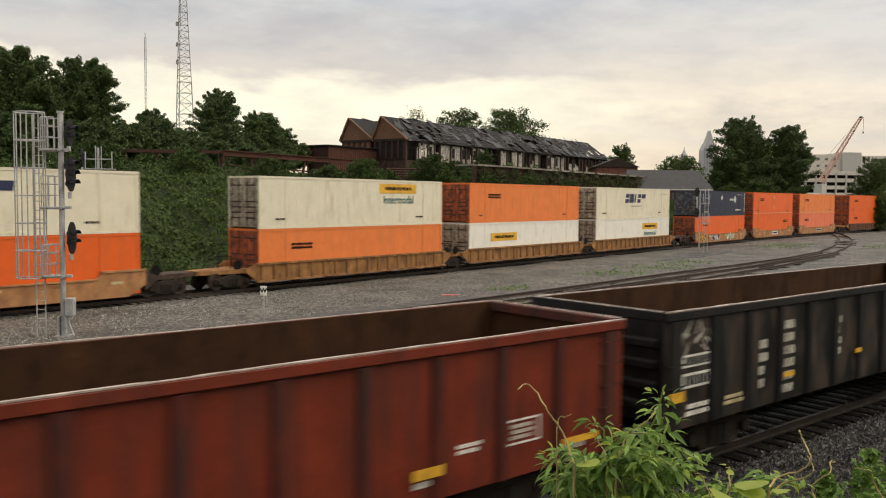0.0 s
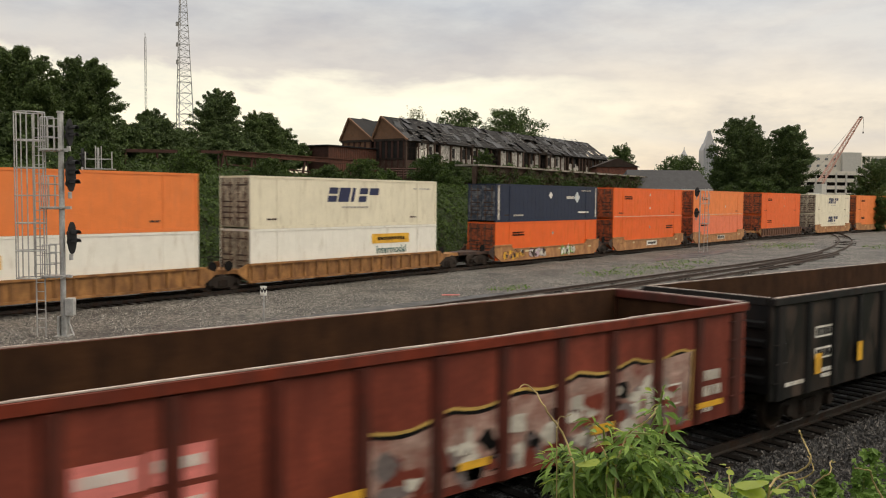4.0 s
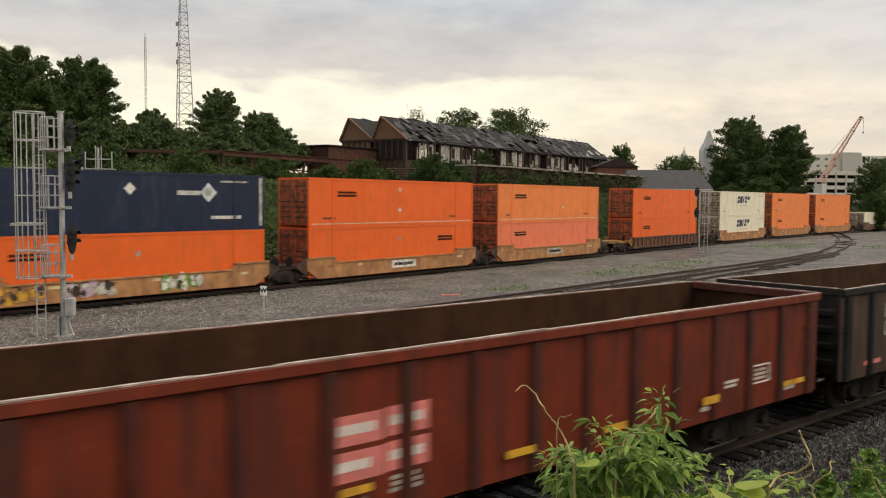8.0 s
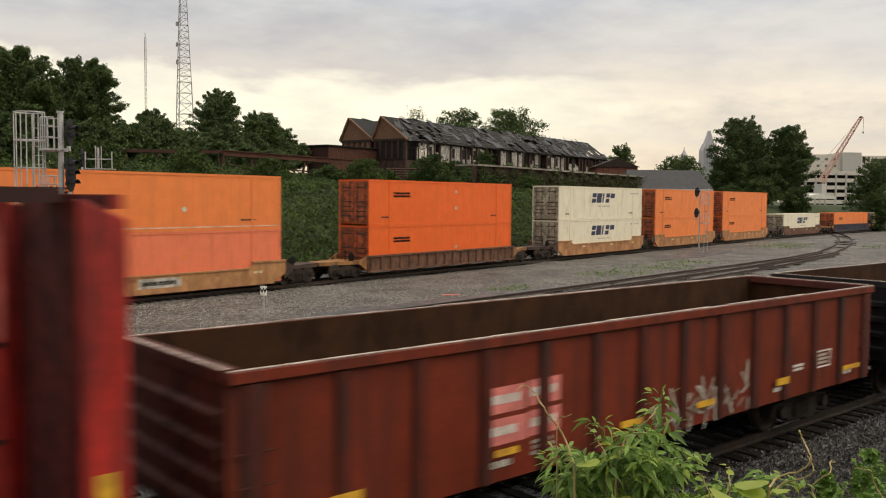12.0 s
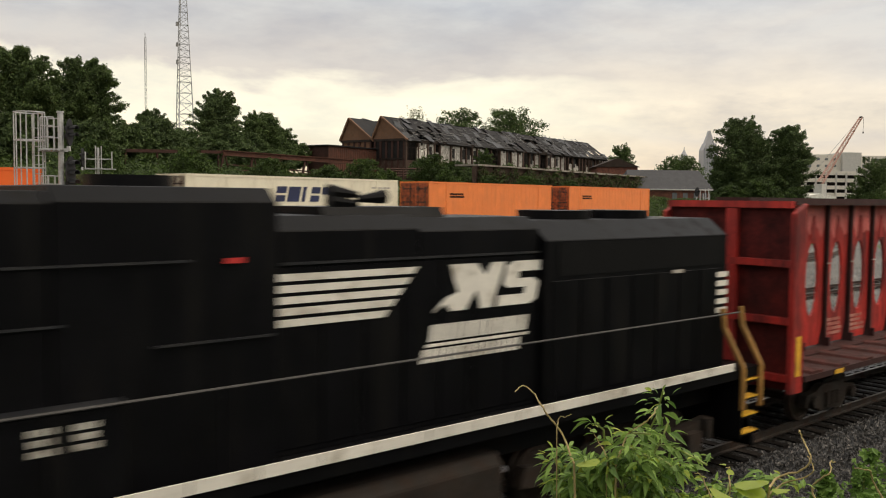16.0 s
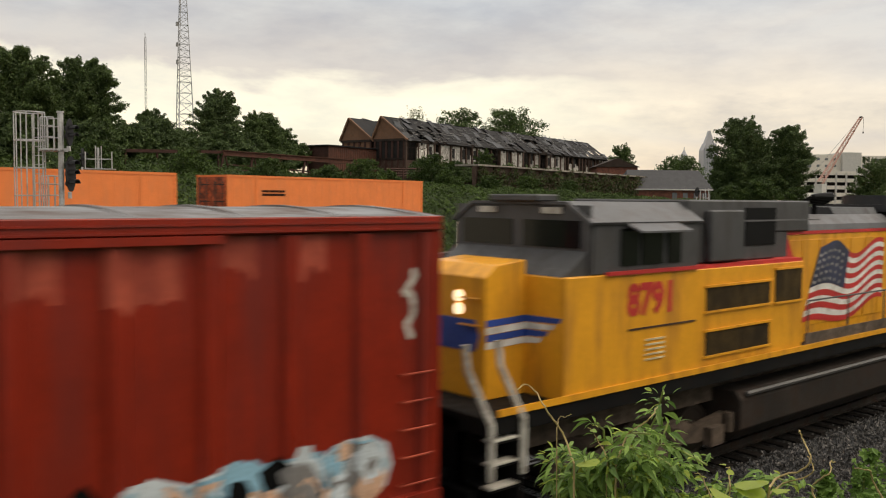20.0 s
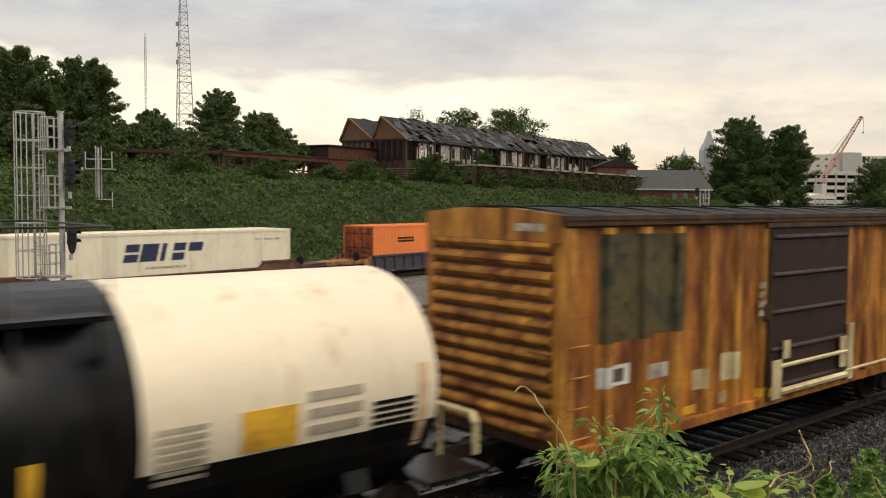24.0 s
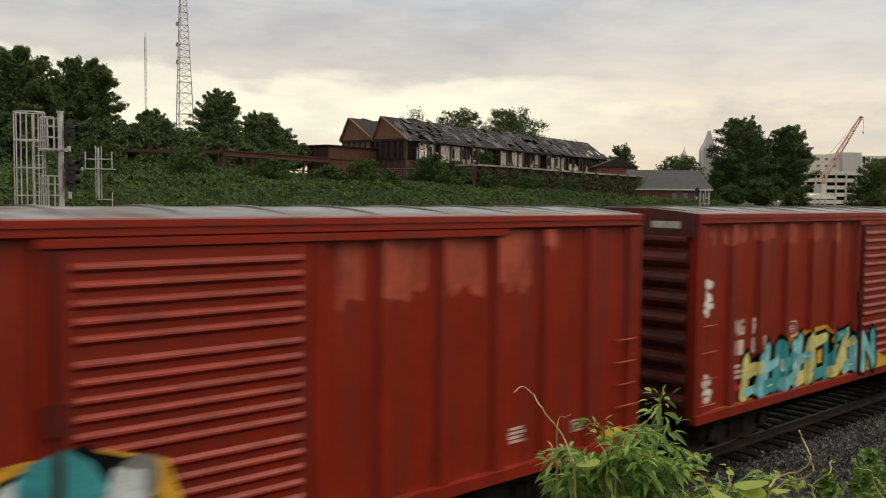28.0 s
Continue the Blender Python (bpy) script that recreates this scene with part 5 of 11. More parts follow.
def tank_car(left, right):
    L = right - left
    h = L / 2
    car = thing("tank_car", "cream tank car with a black middle band and dome", "freight car")
    R, cz = 1.47, 2.36
    s0, s1 = -1.95, 1.5

    def head(sx):
        n = 7
        return [(sx * (h - 0.42 + 0.42 * math.sin(math.pi / 2 * i / n)), R * math.cos(math.pi / 2 * i / n)) for i in range(n + 1)]
    bm = bm_new()
    lathe_x(bm, [(s0 - 0.0, R)] + head(-1), 48, 0, cz)
    part("tank_shell", bm, M["tank_cream"], car, smooth=True)
    bm = bm_new()
    lathe_x(bm, [(s1, R)] + head(1), 48, 0, cz)
    part("tank_shell", bm, M["tank_cream"], car, smooth=True)
    bm = bm_new()
    lathe_x(bm, [(s0, R), (s0, R + 0.012), (s1, R + 0.012), (s1, R)], 48, 0, cz)
    part("tank_band", bm, M["tank_black"], car, "black middle band of the tank", smooth=False).data.shade_smooth()
    # black underside
    bm = bm_new()
    n = 12
    pts = [(math.cos(math.pi + 0.28 + (math.pi - 0.56) * i / n) * (R + 0.012), cz + math.sin(math.pi + 0.28 + (math.pi - 0.56) * i / n) * (R + 0.01)) for i in range(n + 1)]
    for x0, x1 in ((-h + 0.42, s0 - 0.002), (s1 + 0.002, h - 0.42)):
        bm = prism(bm_new(), pts, "x", x0, x1)
        part("tank_underside", bm, M["tank_black"], car)
    # the black paint goes on round the foot of the rounded ends
    for sx in (-1, 1):
        bm = bm_new()
        rings = []
        for i in range(8):
            t = math.pi / 2 * i / 7.6
            rr, xx = (R + 0.012) * math.cos(t), sx * (h - 0.42 + 0.435 * math.sin(t))
            zl = cz - R * math.sin(0.28)
            a0 = math.asin(min(1.0, (cz - zl) / rr)) if rr > cz - zl else math.pi / 2
            rings.append([bm.verts.new((xx, rr * math.cos(math.pi + a0 + (math.pi - 2 * a0) * j / 16), cz + rr * math.sin(math.pi + a0 + (math.pi - 2 * a0) * j / 16))) for j in range(17)])
        for ra, rb__ in zip(rings, rings[1:]):
            for j in range(16):
                bm.faces.new((ra[j], ra[j + 1], rb__[j + 1], rb__[j]))
        bmesh.ops.remove_doubles(bm, verts=bm.verts, dist=0.002)
        part("end_underside", bm, M["tank_black"], car, smooth=True)
    # dome, platform, rails
    bm = bm_new()
    rod(bm, (-0.2, 0, cz + R - 0.1), (-0.2, 0, cz + R + 0.36), 0.45, 20)
    rod(bm, (-0.2, 0, cz + R + 0.36), (-0.2, 0, cz + R + 0.44), 0.47, 20, 0.40)
    part("dome", bm, M["tank_black"], car, "black manway dome")
    bm = bm_new()
    rod(bm, (-1.5, 0, cz + R - 0.1), (-1.5, 0, cz + R + 0.16), 0.3, 14)
    part("valve_cover", bm, M["tank_black"], car)
    for sy in (-1, 1):
        bm = bm_new()
        a, b = sorted((sy * 0.62, sy * 1.22))
        box(bm, -1.7, 1.3, a, b, cz + R - 0.30, cz + R - 0.24)
        for x in (-1.6, -0.6, 0.4, 1.2):
            rod(bm, (x, sy * 1.15, cz + R - 0.3), (x, sy * 1.28, cz + 0.72), 0.025)
        part("walkway", bm, M["tank_black"], car, "black walkway beside the dome")
    for sy in (-1, 1):
        zr = cz + R + 0.64
        part("safety_rail", line_of(bm_new(), [(-1.75, sy * 1.18, cz + R - 0.24), (-1.75, sy * 1.18, zr), (1.3, sy * 1.18, zr), (1.3, sy * 1.18, cz + R - 0.24)], 0.013), M["tank_black"], car, "thin black safety rail")
        for x in (-0.7, 0.3):
            part("rail_post", rod(bm_new(), (x, sy * 1.18, cz + R - 0.24), (x, sy * 1.18, zr), 0.012), M["tank_black"], car)
    for x in (-1.75, 1.3):
        part("safety_rail", rod(bm_new(), (x, -1.18, cz + R + 0.64), (x, 1.18, cz + R + 0.64), 0.013), M["tank_black"], car)
    for sy in (-1, 1):
        # ladder up the side to the walkway
        for x in (-1.0, -0.58):
            pts = []
            for i in range(9):
                z = 1.2 + (cz + R - 0.36 - 1.2) * i / 8
                pts.append((x, sy * (math.sqrt(max(0.3, R * R - (z - cz) ** 2)) + 0.07), z))
            part("ladder_rail", line_of(bm_new(), pts, 0.018, 5), M["dark_frame"], car)
        for i in range(6):
            z = 2.62 + i * 0.17
            y = sy * (math.sqrt(max(0.3, R * R - (z - cz) ** 2)) + 0.07)
            part("grab_rung", rod(bm_new(), (-1.0, y, z), (-0.58, y, z), 0.013), M["dark_frame"], car)
    for sy in (-1, 1):
        for i in range(3):
            z = 1.45 + i * 0.42
            y = sy * (math.sqrt(max(0.01, R * R - (z - cz) ** 2)) + 0.05)
            part("grab_rung", rod(bm_new(), (-0.75, y, z), (-0.3, y, z), 0.013), M["dark_frame"], car)
    # end railings, sills, bolsters
    for sx in (-1, 1):
        bm = bm_new()
        x = sx * (h + 0.42)
        line_of(bm, [(x - sx * 0.1, -HALF + 0.08, 1.35), (x - sx * 0.1, -HALF + 0.08, 1.78), (x - sx * 0.02, -HALF + 0.25, 1.86), (x, HALF - 0.25, 1.86), (x - sx * 0.1, HALF - 0.08, 1.78), (x - sx * 0.1, HALF - 0.08, 1.35)], 0.045)
        part("end_railing", bm, M["cream"], car, "cream end railing")
        for sy in (-1, 1):
            part("railing_post", rod(bm_new(), (x, sy * 0.6, 1.1), (x, sy * 0.6, 1.86), 0.04), M["cream"], car)
        bm = bm_new()
        a, b = sorted((sx * (h + 0.5), sx * (h - 2.9)))
        box(bm, a, b, -0.42, 0.42, 0.78, 1.12)
        box(bm, min(sx * (h + 0.5), sx * (h - 0.5)), max(sx * (h + 0.5), sx * (h - 0.5)), -HALF + 0.05, HALF - 0.05, 1.06, 1.12)
        prism(bm, [(-1.2, 1.12), (1.2, 1.12), (1.0, 1.7), (-1.0, 1.7)], "x", sx * (h - 1.4) - 0.18, sx * (h - 1.4) + 0.18)
        part("stub_sill", bm, M["tank_black"], car)
        add_truck(car, sx * (h - 1.35))
        add_coupler(car, sx * (h + 0.4), sx)

    def on_shell(x0, x1, z0, z1, m, name="marking", rows=1):
        bm = bm_new()
        for i in range(rows):
            a, b = z0 + (z1 - z0) * i / rows, z0 + (z1 - z0) * (i + (0.55 if rows > 1 else 1)) / rows
            k = 4
            pr = []
            for j in range(k + 1):
                z = a + (b - a) * j / k
                pr.append((-(math.sqrt(max(0, (R + 0.016) ** 2 - (z - cz) ** 2))), z))
            if rows > 1:
                rr_ = random.Random(int(x0 * 10) + i)
                u = x0
                while u < x1 - 0.02:
                    w_ = min(x1 - u, rr_.uniform(0.05, 0.16))
                    prism(bm, pr + [(q + 0.012, w) for q, w in pr[::-1]], "x", u, u + w_ * 0.86)
                    u += w_
            else:
                prism(bm, pr + [(u + 0.012, w) for u, w in pr[::-1]], "x", x0, x1)
        ob = part(name, bm, m, car)
        if rows > 1:
            ob["kind"] = "stuff"
        return ob
    GR = mat("stencil_grey", (0.40, 0.34, 0.26), 0.6)
    on_shell(2.6, 3.3, 1.98, 2.45, M["sign_yellow"], "yellow_placard")
    on_shell(3.45, 4.2, 2.05, 2.65, GR, "stencil", 3)
    on_shell(4.35, 5.0, 1.75, 2.35, BK, "stencil", 7)
    on_shell(1.65, 2.2, 1.8, 2.45, GR, "stencil", 7)
    on_shell(-4.4, -2.3, 2.1, 2.6, GR, "stencil", 2)
    on_shell(-4.4, -2.1, 1.66, 1.98, GR, "stencil", 3)
    on_shell(-5.4, -5.15, 1.55, 2.6, M["tank_stain"], "reflector")
    on_shell(-1.9, -1.79, 1.7, 2.3, M["sign_yellow"], "reflector")
    on_shell(0.38, 0.52, 1.8, 2.3, M["sign_yellow"], "reflector")
    on_shell(5.08, 5.2, 1.6, 2.7, M["tank_stain"], "reflector")
    return place_near(car, left, right)


tank_car(-218.8, -207.35)
# ---- locomotives ----
def hood_box(bm, x0, x1, half, z0, z1, ch=0.18):
    """A hood: upright sides and chamfered top edges."""
    prism(bm, [(-half, z0), (half, z0), (half, z1 - ch), (half - ch * 1.3, z1), (-half + ch * 1.3, z1), (-half, z1 - ch)], "x", x0, x1)
    return bm


def loco_truck(car, x, skin=None):
    tr = part("truck", box(bm_new(), -1.9, 1.9, -0.5, 0.5, 0.55, 0.95), skin or M["truck_steel"], car, at=pose(x, 0, 0))
    for sy in (-1, 1):
        bm = bm_new()
        y0, y1 = sorted((sy * 1.05, sy * 1.22))
        prism(bm, [(-2.5, 0.55), (-2.4, 0.85), (-1.3, 0.72), (-0.9, 0.9), (0.9, 0.9), (1.3, 0.72), (2.4, 0.85), (2.5, 0.55), (1.4, 0.42), (0, 0.55), (-1.4, 0.42)], "y", y0, y1)
        for k in (-1.75, 0, 1.75):
            c, d = sorted((sy * 1.2, sy * 1.38))
            box(bm, k - 0.2, k + 0.2, c, d, 0.34, 0.68)
            rod(bm, (k + 0.5, sy * 1.28, 0.5), (k + 0.5, sy * 1.28, 0.86), 0.1, 8)
        part("side_frame", bm, skin or M["truck_steel"], tr)
        for k in (-1.75, 0, 1.75):
            same("wheel", _cache["wheel"], tr, pose(k, sy * 0.76, 0.5, 0, 0, 0 if sy < 0 else 180) @ Matrix.Scale(1.08, 4))
    return tr


def handrail(car, pts, posts, material, r=0.022, name="handrail", z_foot=1.72, post_skin=None):
    bm = bm_new()
    line_of(bm, pts, r)
    ob = part(name, bm, material, car)
    for x, y, z in posts:
        bm = bm_new()
        rod(bm, (x, y, z_foot), (x, y, z), 0.018)
        part("handrail_post", bm, post_skin or material, car)
    return ob


def end_steps(car, x, sx, material, rail, zdeck=1.7):
    """Step wells at both corners of an end, with bent handrails, pilot, plough and headstock."""
    for sy in (-1, 1):
        for i in range(4):
            z = 0.45 + i * 0.33
            a, b = sorted((sy * 0.95, sy * (HALF - 0.02)))
            c, d = sorted((sx * (x - 0.1), sx * (x - 0.62)))
            part("step_tread", box(bm_new(), c, d, a, b, z - 0.02, z + 0.02), material, car)
        bm = bm_new()
        c, d = sorted((sx * (x - 0.62), sx * (x - 0.66)))
        a, b = sorted((sy * 0.9, sy * HALF))
        box(bm, c, d, a, b, 0.4, zdeck)
        a, b = sorted((sy * 0.9, sy * 0.94))
        c, d = sorted((sx * x, sx * (x - 0.62)))
        box(bm, c, d, a, b, 0.4, zdeck)
        part("step_well", bm, material, car)
        for xo in (0.04, 0.66):
            bm = bm_new()
            px = sx * (x - xo)
            y = sy * (HALF + 0.02)
            pts = [(px, y, 0.95), (px, y, 1.72), (px - 0.18, y - sy * 0.30, 2.45), (px - 0.2, y - sy * 0.33, 2.80)]
            for a, b in zip(pts, pts[1:]):
                rod(bm, a, b, 0.055, 6)
            part("step_handrail", bm, rail, car, "painted bent step handrail")
        a, b = sorted((sy * (HALF - 0.2), sy * (HALF + 0.0)))
        c, d = sorted((sx * (x - 0.08), sx * (x - 0.58)))
        for i in range(4):
            part("step_edge", box(bm_new(), c, d, a, b, 0.475 + 0.33 * i, 0.50 + 0.33 * i), M["sign_yellow"] if rail is M["gold_paint"] else M["off_white"], car)
    bm = bm_new()
    a, b = sorted((sx * x, sx * (x - 0.12)))
    box(bm, a, b, -0.94, 0.94, 0.55, zdeck)
    prism(bm, [(-1.4, 0.12), (1.4, 0.12), (1.3, 0.75), (-1.3, 0.75)], "x", sx * (x + 0.12) if sx < 0 else x, sx * x if sx < 0 else x + 0.12)
    part("pilot", bm, M["loco_black"], car, "black pilot plate and plough")
    add_coupler(car, sx * x, sx)
    bm = bm_new()
    for y in (-0.7, -0.5, 0.5, 0.7):
        line_of(bm, [(sx * (x + 0.02), y, 0.95), (sx * (x + 0.2), y, 0.7), (sx * (x + 0.3), y, 0.5)], 0.03)
    part("air_hose", bm, BK, car)


def underbody(car, h, tank, tank_half=1.45, skin="dark_frame"):
    bm = bm_new()
    box(bm, -h + 0.4, h - 0.4, -0.9, 0.9, 1.0, 1.5)
    part("underframe", bm, M[skin], car)
    bm = bm_new()
    x0, x1 = tank
    prism(bm, [(-tank_half, 0.55), (-tank_half + 0.25, 0.28), (tank_half - 0.25, 0.28), (tank_half, 0.55), (tank_half, 1.1), (tank_half - 0.12, 1.25), (-tank_half + 0.12, 1.25), (-tank_half, 1.1)], "x", x0, x1)
    return bm


def black_loco(left, right):
    L = right - left
    h = L / 2
    c = (left + right) / 2
    X = lambda s: s - c
    car = thing("diesel_locomotive", "black six-axle diesel locomotive with white nose stripes", "locomotive", group="locomotives")
    K, G, WH = M["loco_black"], M["loco_dark_gray"], M["loco_white"]
    bm = underbody(car, h, (-3.6, 3.2))
    part("fuel_tank", bm, M["truck_steel"], car, "dusty black fuel tank", bevel=0.02)
    bm = bm_new()
    box(bm, -h, h, -HALF + 0.03, HALF - 0.03, 1.52, 1.70)
    part("deck", bm, K, car)
    for sy in (-1, 1):
        bm = bm_new()
        a, b = sorted((sy * (HALF - 0.03), sy * HALF))
        n = 22
        for i in range(n):
            x0, x1 = -h + 1.25 + (L - 2.15) * i / n, -h + 1.25 + (L - 2.15) * (i + 0.97) / n
            box(bm, x0, x1, a, b, 1.70, 1.84)
        part("sill_stripe", bm, WH, car, "white stripe along the deck edge")
        part("deck_edge", box(bm_new(), -h + 0.02, -h + 0.4, a, b, 1.66, 1.76), WH, car, "white end of the deck edge")
    # engine hood
    bm = hood_box(bm_new(), X(-140.5), X(-138.3), 0.98, 1.70, 4.56)
    part("engine_hood", bm, K, car, bevel=0.01)
    bm = hood_box(bm_new(), X(-138.29), X(-136.0), 0.98, 1.70, 4.52)
    part("engine_hood", bm, K, car, bevel=0.01)
    bm = hood_box(bm_new(), X(-135.98), X(-131.05), 1.12, 1.70, 4.46, 0.3)
    part("radiator_hood", bm, K, car, bevel=0.01)
    for sy in (-1, 1):
        bm = bm_new()
        a, b = sorted((sy * 1.121, sy * 1.13))
        box(bm, X(-135.7), X(-131.2), a, b, 3.62, 4.12)
        part("radiator_grille", bm, BK, car)
        bm = bm_new()
        for i in range(7):
            x = X(-140.45) + i * 0.63
            bm = bm_new()
            a, b = sorted((sy * 0.981, sy * 1.0))
            box(bm, x, x + 0.58, a, b, 1.78, 3.95)
            part("hood_door", bm, K, car, "black hood door", bevel=0.006)
        for i in range(7):
            x = X(-135.85) + i * 0.66
            bm = bm_new()
            a, b = sorted((sy * 1.121, sy * 1.14))
            box(bm, x, x + 0.60, a, b, 1.78, 3.55)
            part("hood_door", bm, K, car, "black hood door", bevel=0.006)
        bm = bm_new()
        a, b = sorted((sy * 0.985, sy * 1.02))
        box(bm, X(-140.4), X(-136.0), a, b, 3.98, 4.01)
        part("hood_ledge", bm, G, car)
    # inertial filter and blower section behind the cab
    bm = hood_box(bm_new(), X(-145.7), X(-143.02), 1.18, 1.70, 4.82, 0.12)
    part("filter_housing", bm, K, car, bevel=0.01)
    part("filter_housing", hood_box(bm_new(), X(-143.0), X(-140.52), 1.15, 1.70, 4.88, 0.16), K, car, bevel=0.01)
    part("walkway_cabinet", box(bm_new(), X(-145.65), X(-142.4), -1.42, -1.19, 1.71, 2.72), K, car, bevel=0.01)
    part("cabinet_lid", box(bm_new(), X(-145.66), X(-142.39), -1.43, -1.19, 2.722, 2.75), G, car, "worn gray cabinet lid edge")
    for xa, xb_, z in ((-145.6, -142.9, 3.5), (-143.5, -141.6, 4.08), (-142.0, -140.6, 3.2)):
        part("panel_seam", box(bm_new(), X(xa), X(xb_), -1.205, -1.182, z, z + 0.025), G, car, "thin worn panel edge")
    bm = bm_new()
    box(bm, X(-145.4), X(-143.9), -1.2, -1.18, 3.53, 4.22)
    part("intake_grille", bm, BK, car)
    for i, x in enumerate((-145.2, -144.6, -144.0, -141.2)):
        plate(car, X(x), X(x) + 0.22, 4.37 if i < 3 else 4.05, 4.43 if i < 3 else 4.11, -1.2, M["red_paint"], "warning_label", d=0.008)
    for x in (-144.6, -144.2, -143.3, -142.9):
        flat_bars(car, X(x), X(x) + 0.28, 2.32, 2.62, -1.424 if x < -142.7 else -1.2, M["off_white"], 3, seed=7, name="vent_marking")
    # roof fans, horn, dynamic brake hump
    for x, z, rr in ((-134.6, 4.45, 0.62), (-133.0, 4.45, 0.62), (-144.6, 4.8, 0.5), (-141.8, 4.86, 0.5)):
        part("roof_fan", rod(bm_new(), (X(x), 0, z), (X(x), 0, z + 0.15), rr, 18), K, car)
    bm = bm_new()
    prism(bm, [(-0.7, 4.5), (0.7, 4.5), (0.6, 4.66), (-0.6, 4.66)], "x", X(-139.6), X(-137.6))
    part("exhaust_cover", bm, K, car)
    bm = bm_new()
    rod(bm, (X(-138.9), -0.4, 4.42), (X(-138.9), -0.4, 4.72), 0.03)
    for k in range(3):
        rod(bm, (X(-138.9), -0.4, 4.70 + 0.06 * k), (X(-138.9) + 0.45 * (1 if k % 2 else -1), -0.4, 4.74 + 0.06 * k), 0.04, 8, 0.1)
    part("horn", bm, BK, car)
    # cab
    x0, x1 = X(-147.75), X(-145.72)
    bm = bm_new()
    prism(bm, [(-HALF + 0.03, 1.70), (HALF - 0.03, 1.70), (HALF - 0.03, 4.16), (1.12, 4.66), (-1.12, 4.66), (-HALF + 0.03, 4.16)], "x", x0, x1)
    part("cab", bm, K, car, bevel=0.015)
    for sy in (-1, 1):
        bm = bm_new()
        a = [(sy * (HALF + 0.0), 4.12), (sy * (HALF + 0.03), 4.18), (sy * 1.13, 4.71), (sy * 1.08, 4.68)]
        prism(bm, a, "x", x0 - 0.12, x1 + 0.05)
        part("cab_roof", bm, G, car, "dark gray sloped cab roof panel")
    bm = bm_new()
    box(bm, x0 - 0.12, x1 + 0.05, -1.1, 1.1, 4.66, 4.72)
    part("cab_roof", bm, G, car, "dark gray cab roof panels")
    for sy in (-1, 1):
        y = sy * (HALF - 0.025)
        part("side_window", box(bm_new(), x0 + 0.72, x0 + 1.5, min(y, y + sy * 0.02), max(y, y + sy * 0.02), 3.34, 3.94), M["glass"], car)
    for sy in (-1, 1):
        bm = bm_new()
        y = sy * (HALF - 0.03)
        prism(bm, [(y, 4.08), (y + sy * 0.3, 3.96), (y + sy * 0.3, 3.99), (y, 4.13)], "x", x0 + 0.55, x0 + 1.9)
        part("window_awning", bm, G, car, "gray sunshade over the cab window")
        bm = bm_new()
        y = sy * (HALF + 0.0)
        box(bm, x0 + 0.62, x0 + 1.62, min(y - sy * 0.02, y + sy * 0.02), max(y - sy * 0.02, y + sy * 0.02), 3.27, 3.31)
        part("arm_rest", bm, G, car)
        bm = bm_new()
        rod(bm, (x0 + 0.5, sy * (HALF - 0.03), 3.7), (x0 + 0.42, sy * (HALF + 0.12), 3.72), 0.015)
        box(bm, x0 + 0.34, x0 + 0.44, min(sy * HALF, sy * (HALF + 0.2)), max(sy * HALF, sy * (HALF + 0.2)), 3.5, 3.82)
        part("mirror", bm, G, car)
    lettering("2518", 0.48, WH, car, pose(x0 + 1.05, -HALF + 0.022, 2.95), "road_number", bold=0.016, squeeze=1.06)
    plate(car, x0 + 1.62, x0 + 1.98, 2.58, 2.65, -HALF + 0.03, M["white_paint"], "label")
    plate(car, x0 + 1.6, x0 + 1.8, 3.38, 3.48, -HALF - 0.0, M["off_white"], "label")
    # windshield and number boards at the front of the cab
    for y0, y1 in ((-1.35, -0.12), (0.12, 1.35)):
        part("windshield", box(bm_new(), x0 - 0.02, x0 - 0.001, y0, y1, 3.72, 4.18), M["glass"], car)
    bm = bm_new()
    prism(bm, [(-1.15, 4.2), (1.15, 4.2), (1.05, 4.66), (-1.05, 4.66)], "x", x0 - 0.27, x0 - 0.13)
    part("number_board_housing", bm, WH, car, "white headlight and number board housing", bevel=0.02)
    for y in (-0.85, 0.85):
        bm = bm_new()
        box(bm, x0 - 0.276, x0 - 0.271, y - 0.22, y + 0.22, 4.3, 4.52)
        part("number_board", bm, BK, car)
    bm = bm_new()
    for z in (4.32, 4.54):
        rod(bm, (x0 - 0.29, 0, z), (x0 - 0.26, 0, z), 0.09, 12)
    part("headlight", bm, M["off_white"], car)
    for u in (x0 - 0.4, x0 + 0.5):
        part("roof_cooler", box(bm_new(), u, u + 0.75, -0.7, 0.1, 4.722, 4.9), M["off_white"], car, "pale air-conditioner box on the cab roof", bevel=0.03)
    # low nose with white stripes
    n0, n1 = X(-149.8), x0
    bm = bm_new()
    prism(bm, [(-0.75, 1.70), (0.75, 1.70), (0.75, 3.54), (0.62, 3.68), (-0.62, 3.68), (-0.75, 3.54)], "x", n0, n1)
    part("nose", bm, K, car, bevel=0.02)
    for i in range(5):
        z0 = 2.72 + i * 0.165
        bm = bm_new()
        prism(bm, [(n0 + 0.0, z0), (n0 + 0.53 + 0.05 * i, z0), (n0 + 0.56 + 0.05 * i, z0 + 0.10), (n0 + 0.0, z0 + 0.10)], "y", -0.762, -0.751)
        prism(bm, [(n0 + 0.0, z0), (n0 + 0.53 + 0.05 * i, z0), (n0 + 0.56 + 0.05 * i, z0 + 0.10), (n0 + 0.0, z0 + 0.10)], "y", 0.751, 0.762)
        box(bm, n0 - 0.012, n0 - 0.001, -0.76, 0.76, z0, z0 + 0.10)
        part("nose_stripe", bm, WH, car, "white nose stripe")
    bm = bm_new()
    r = random.Random(4)
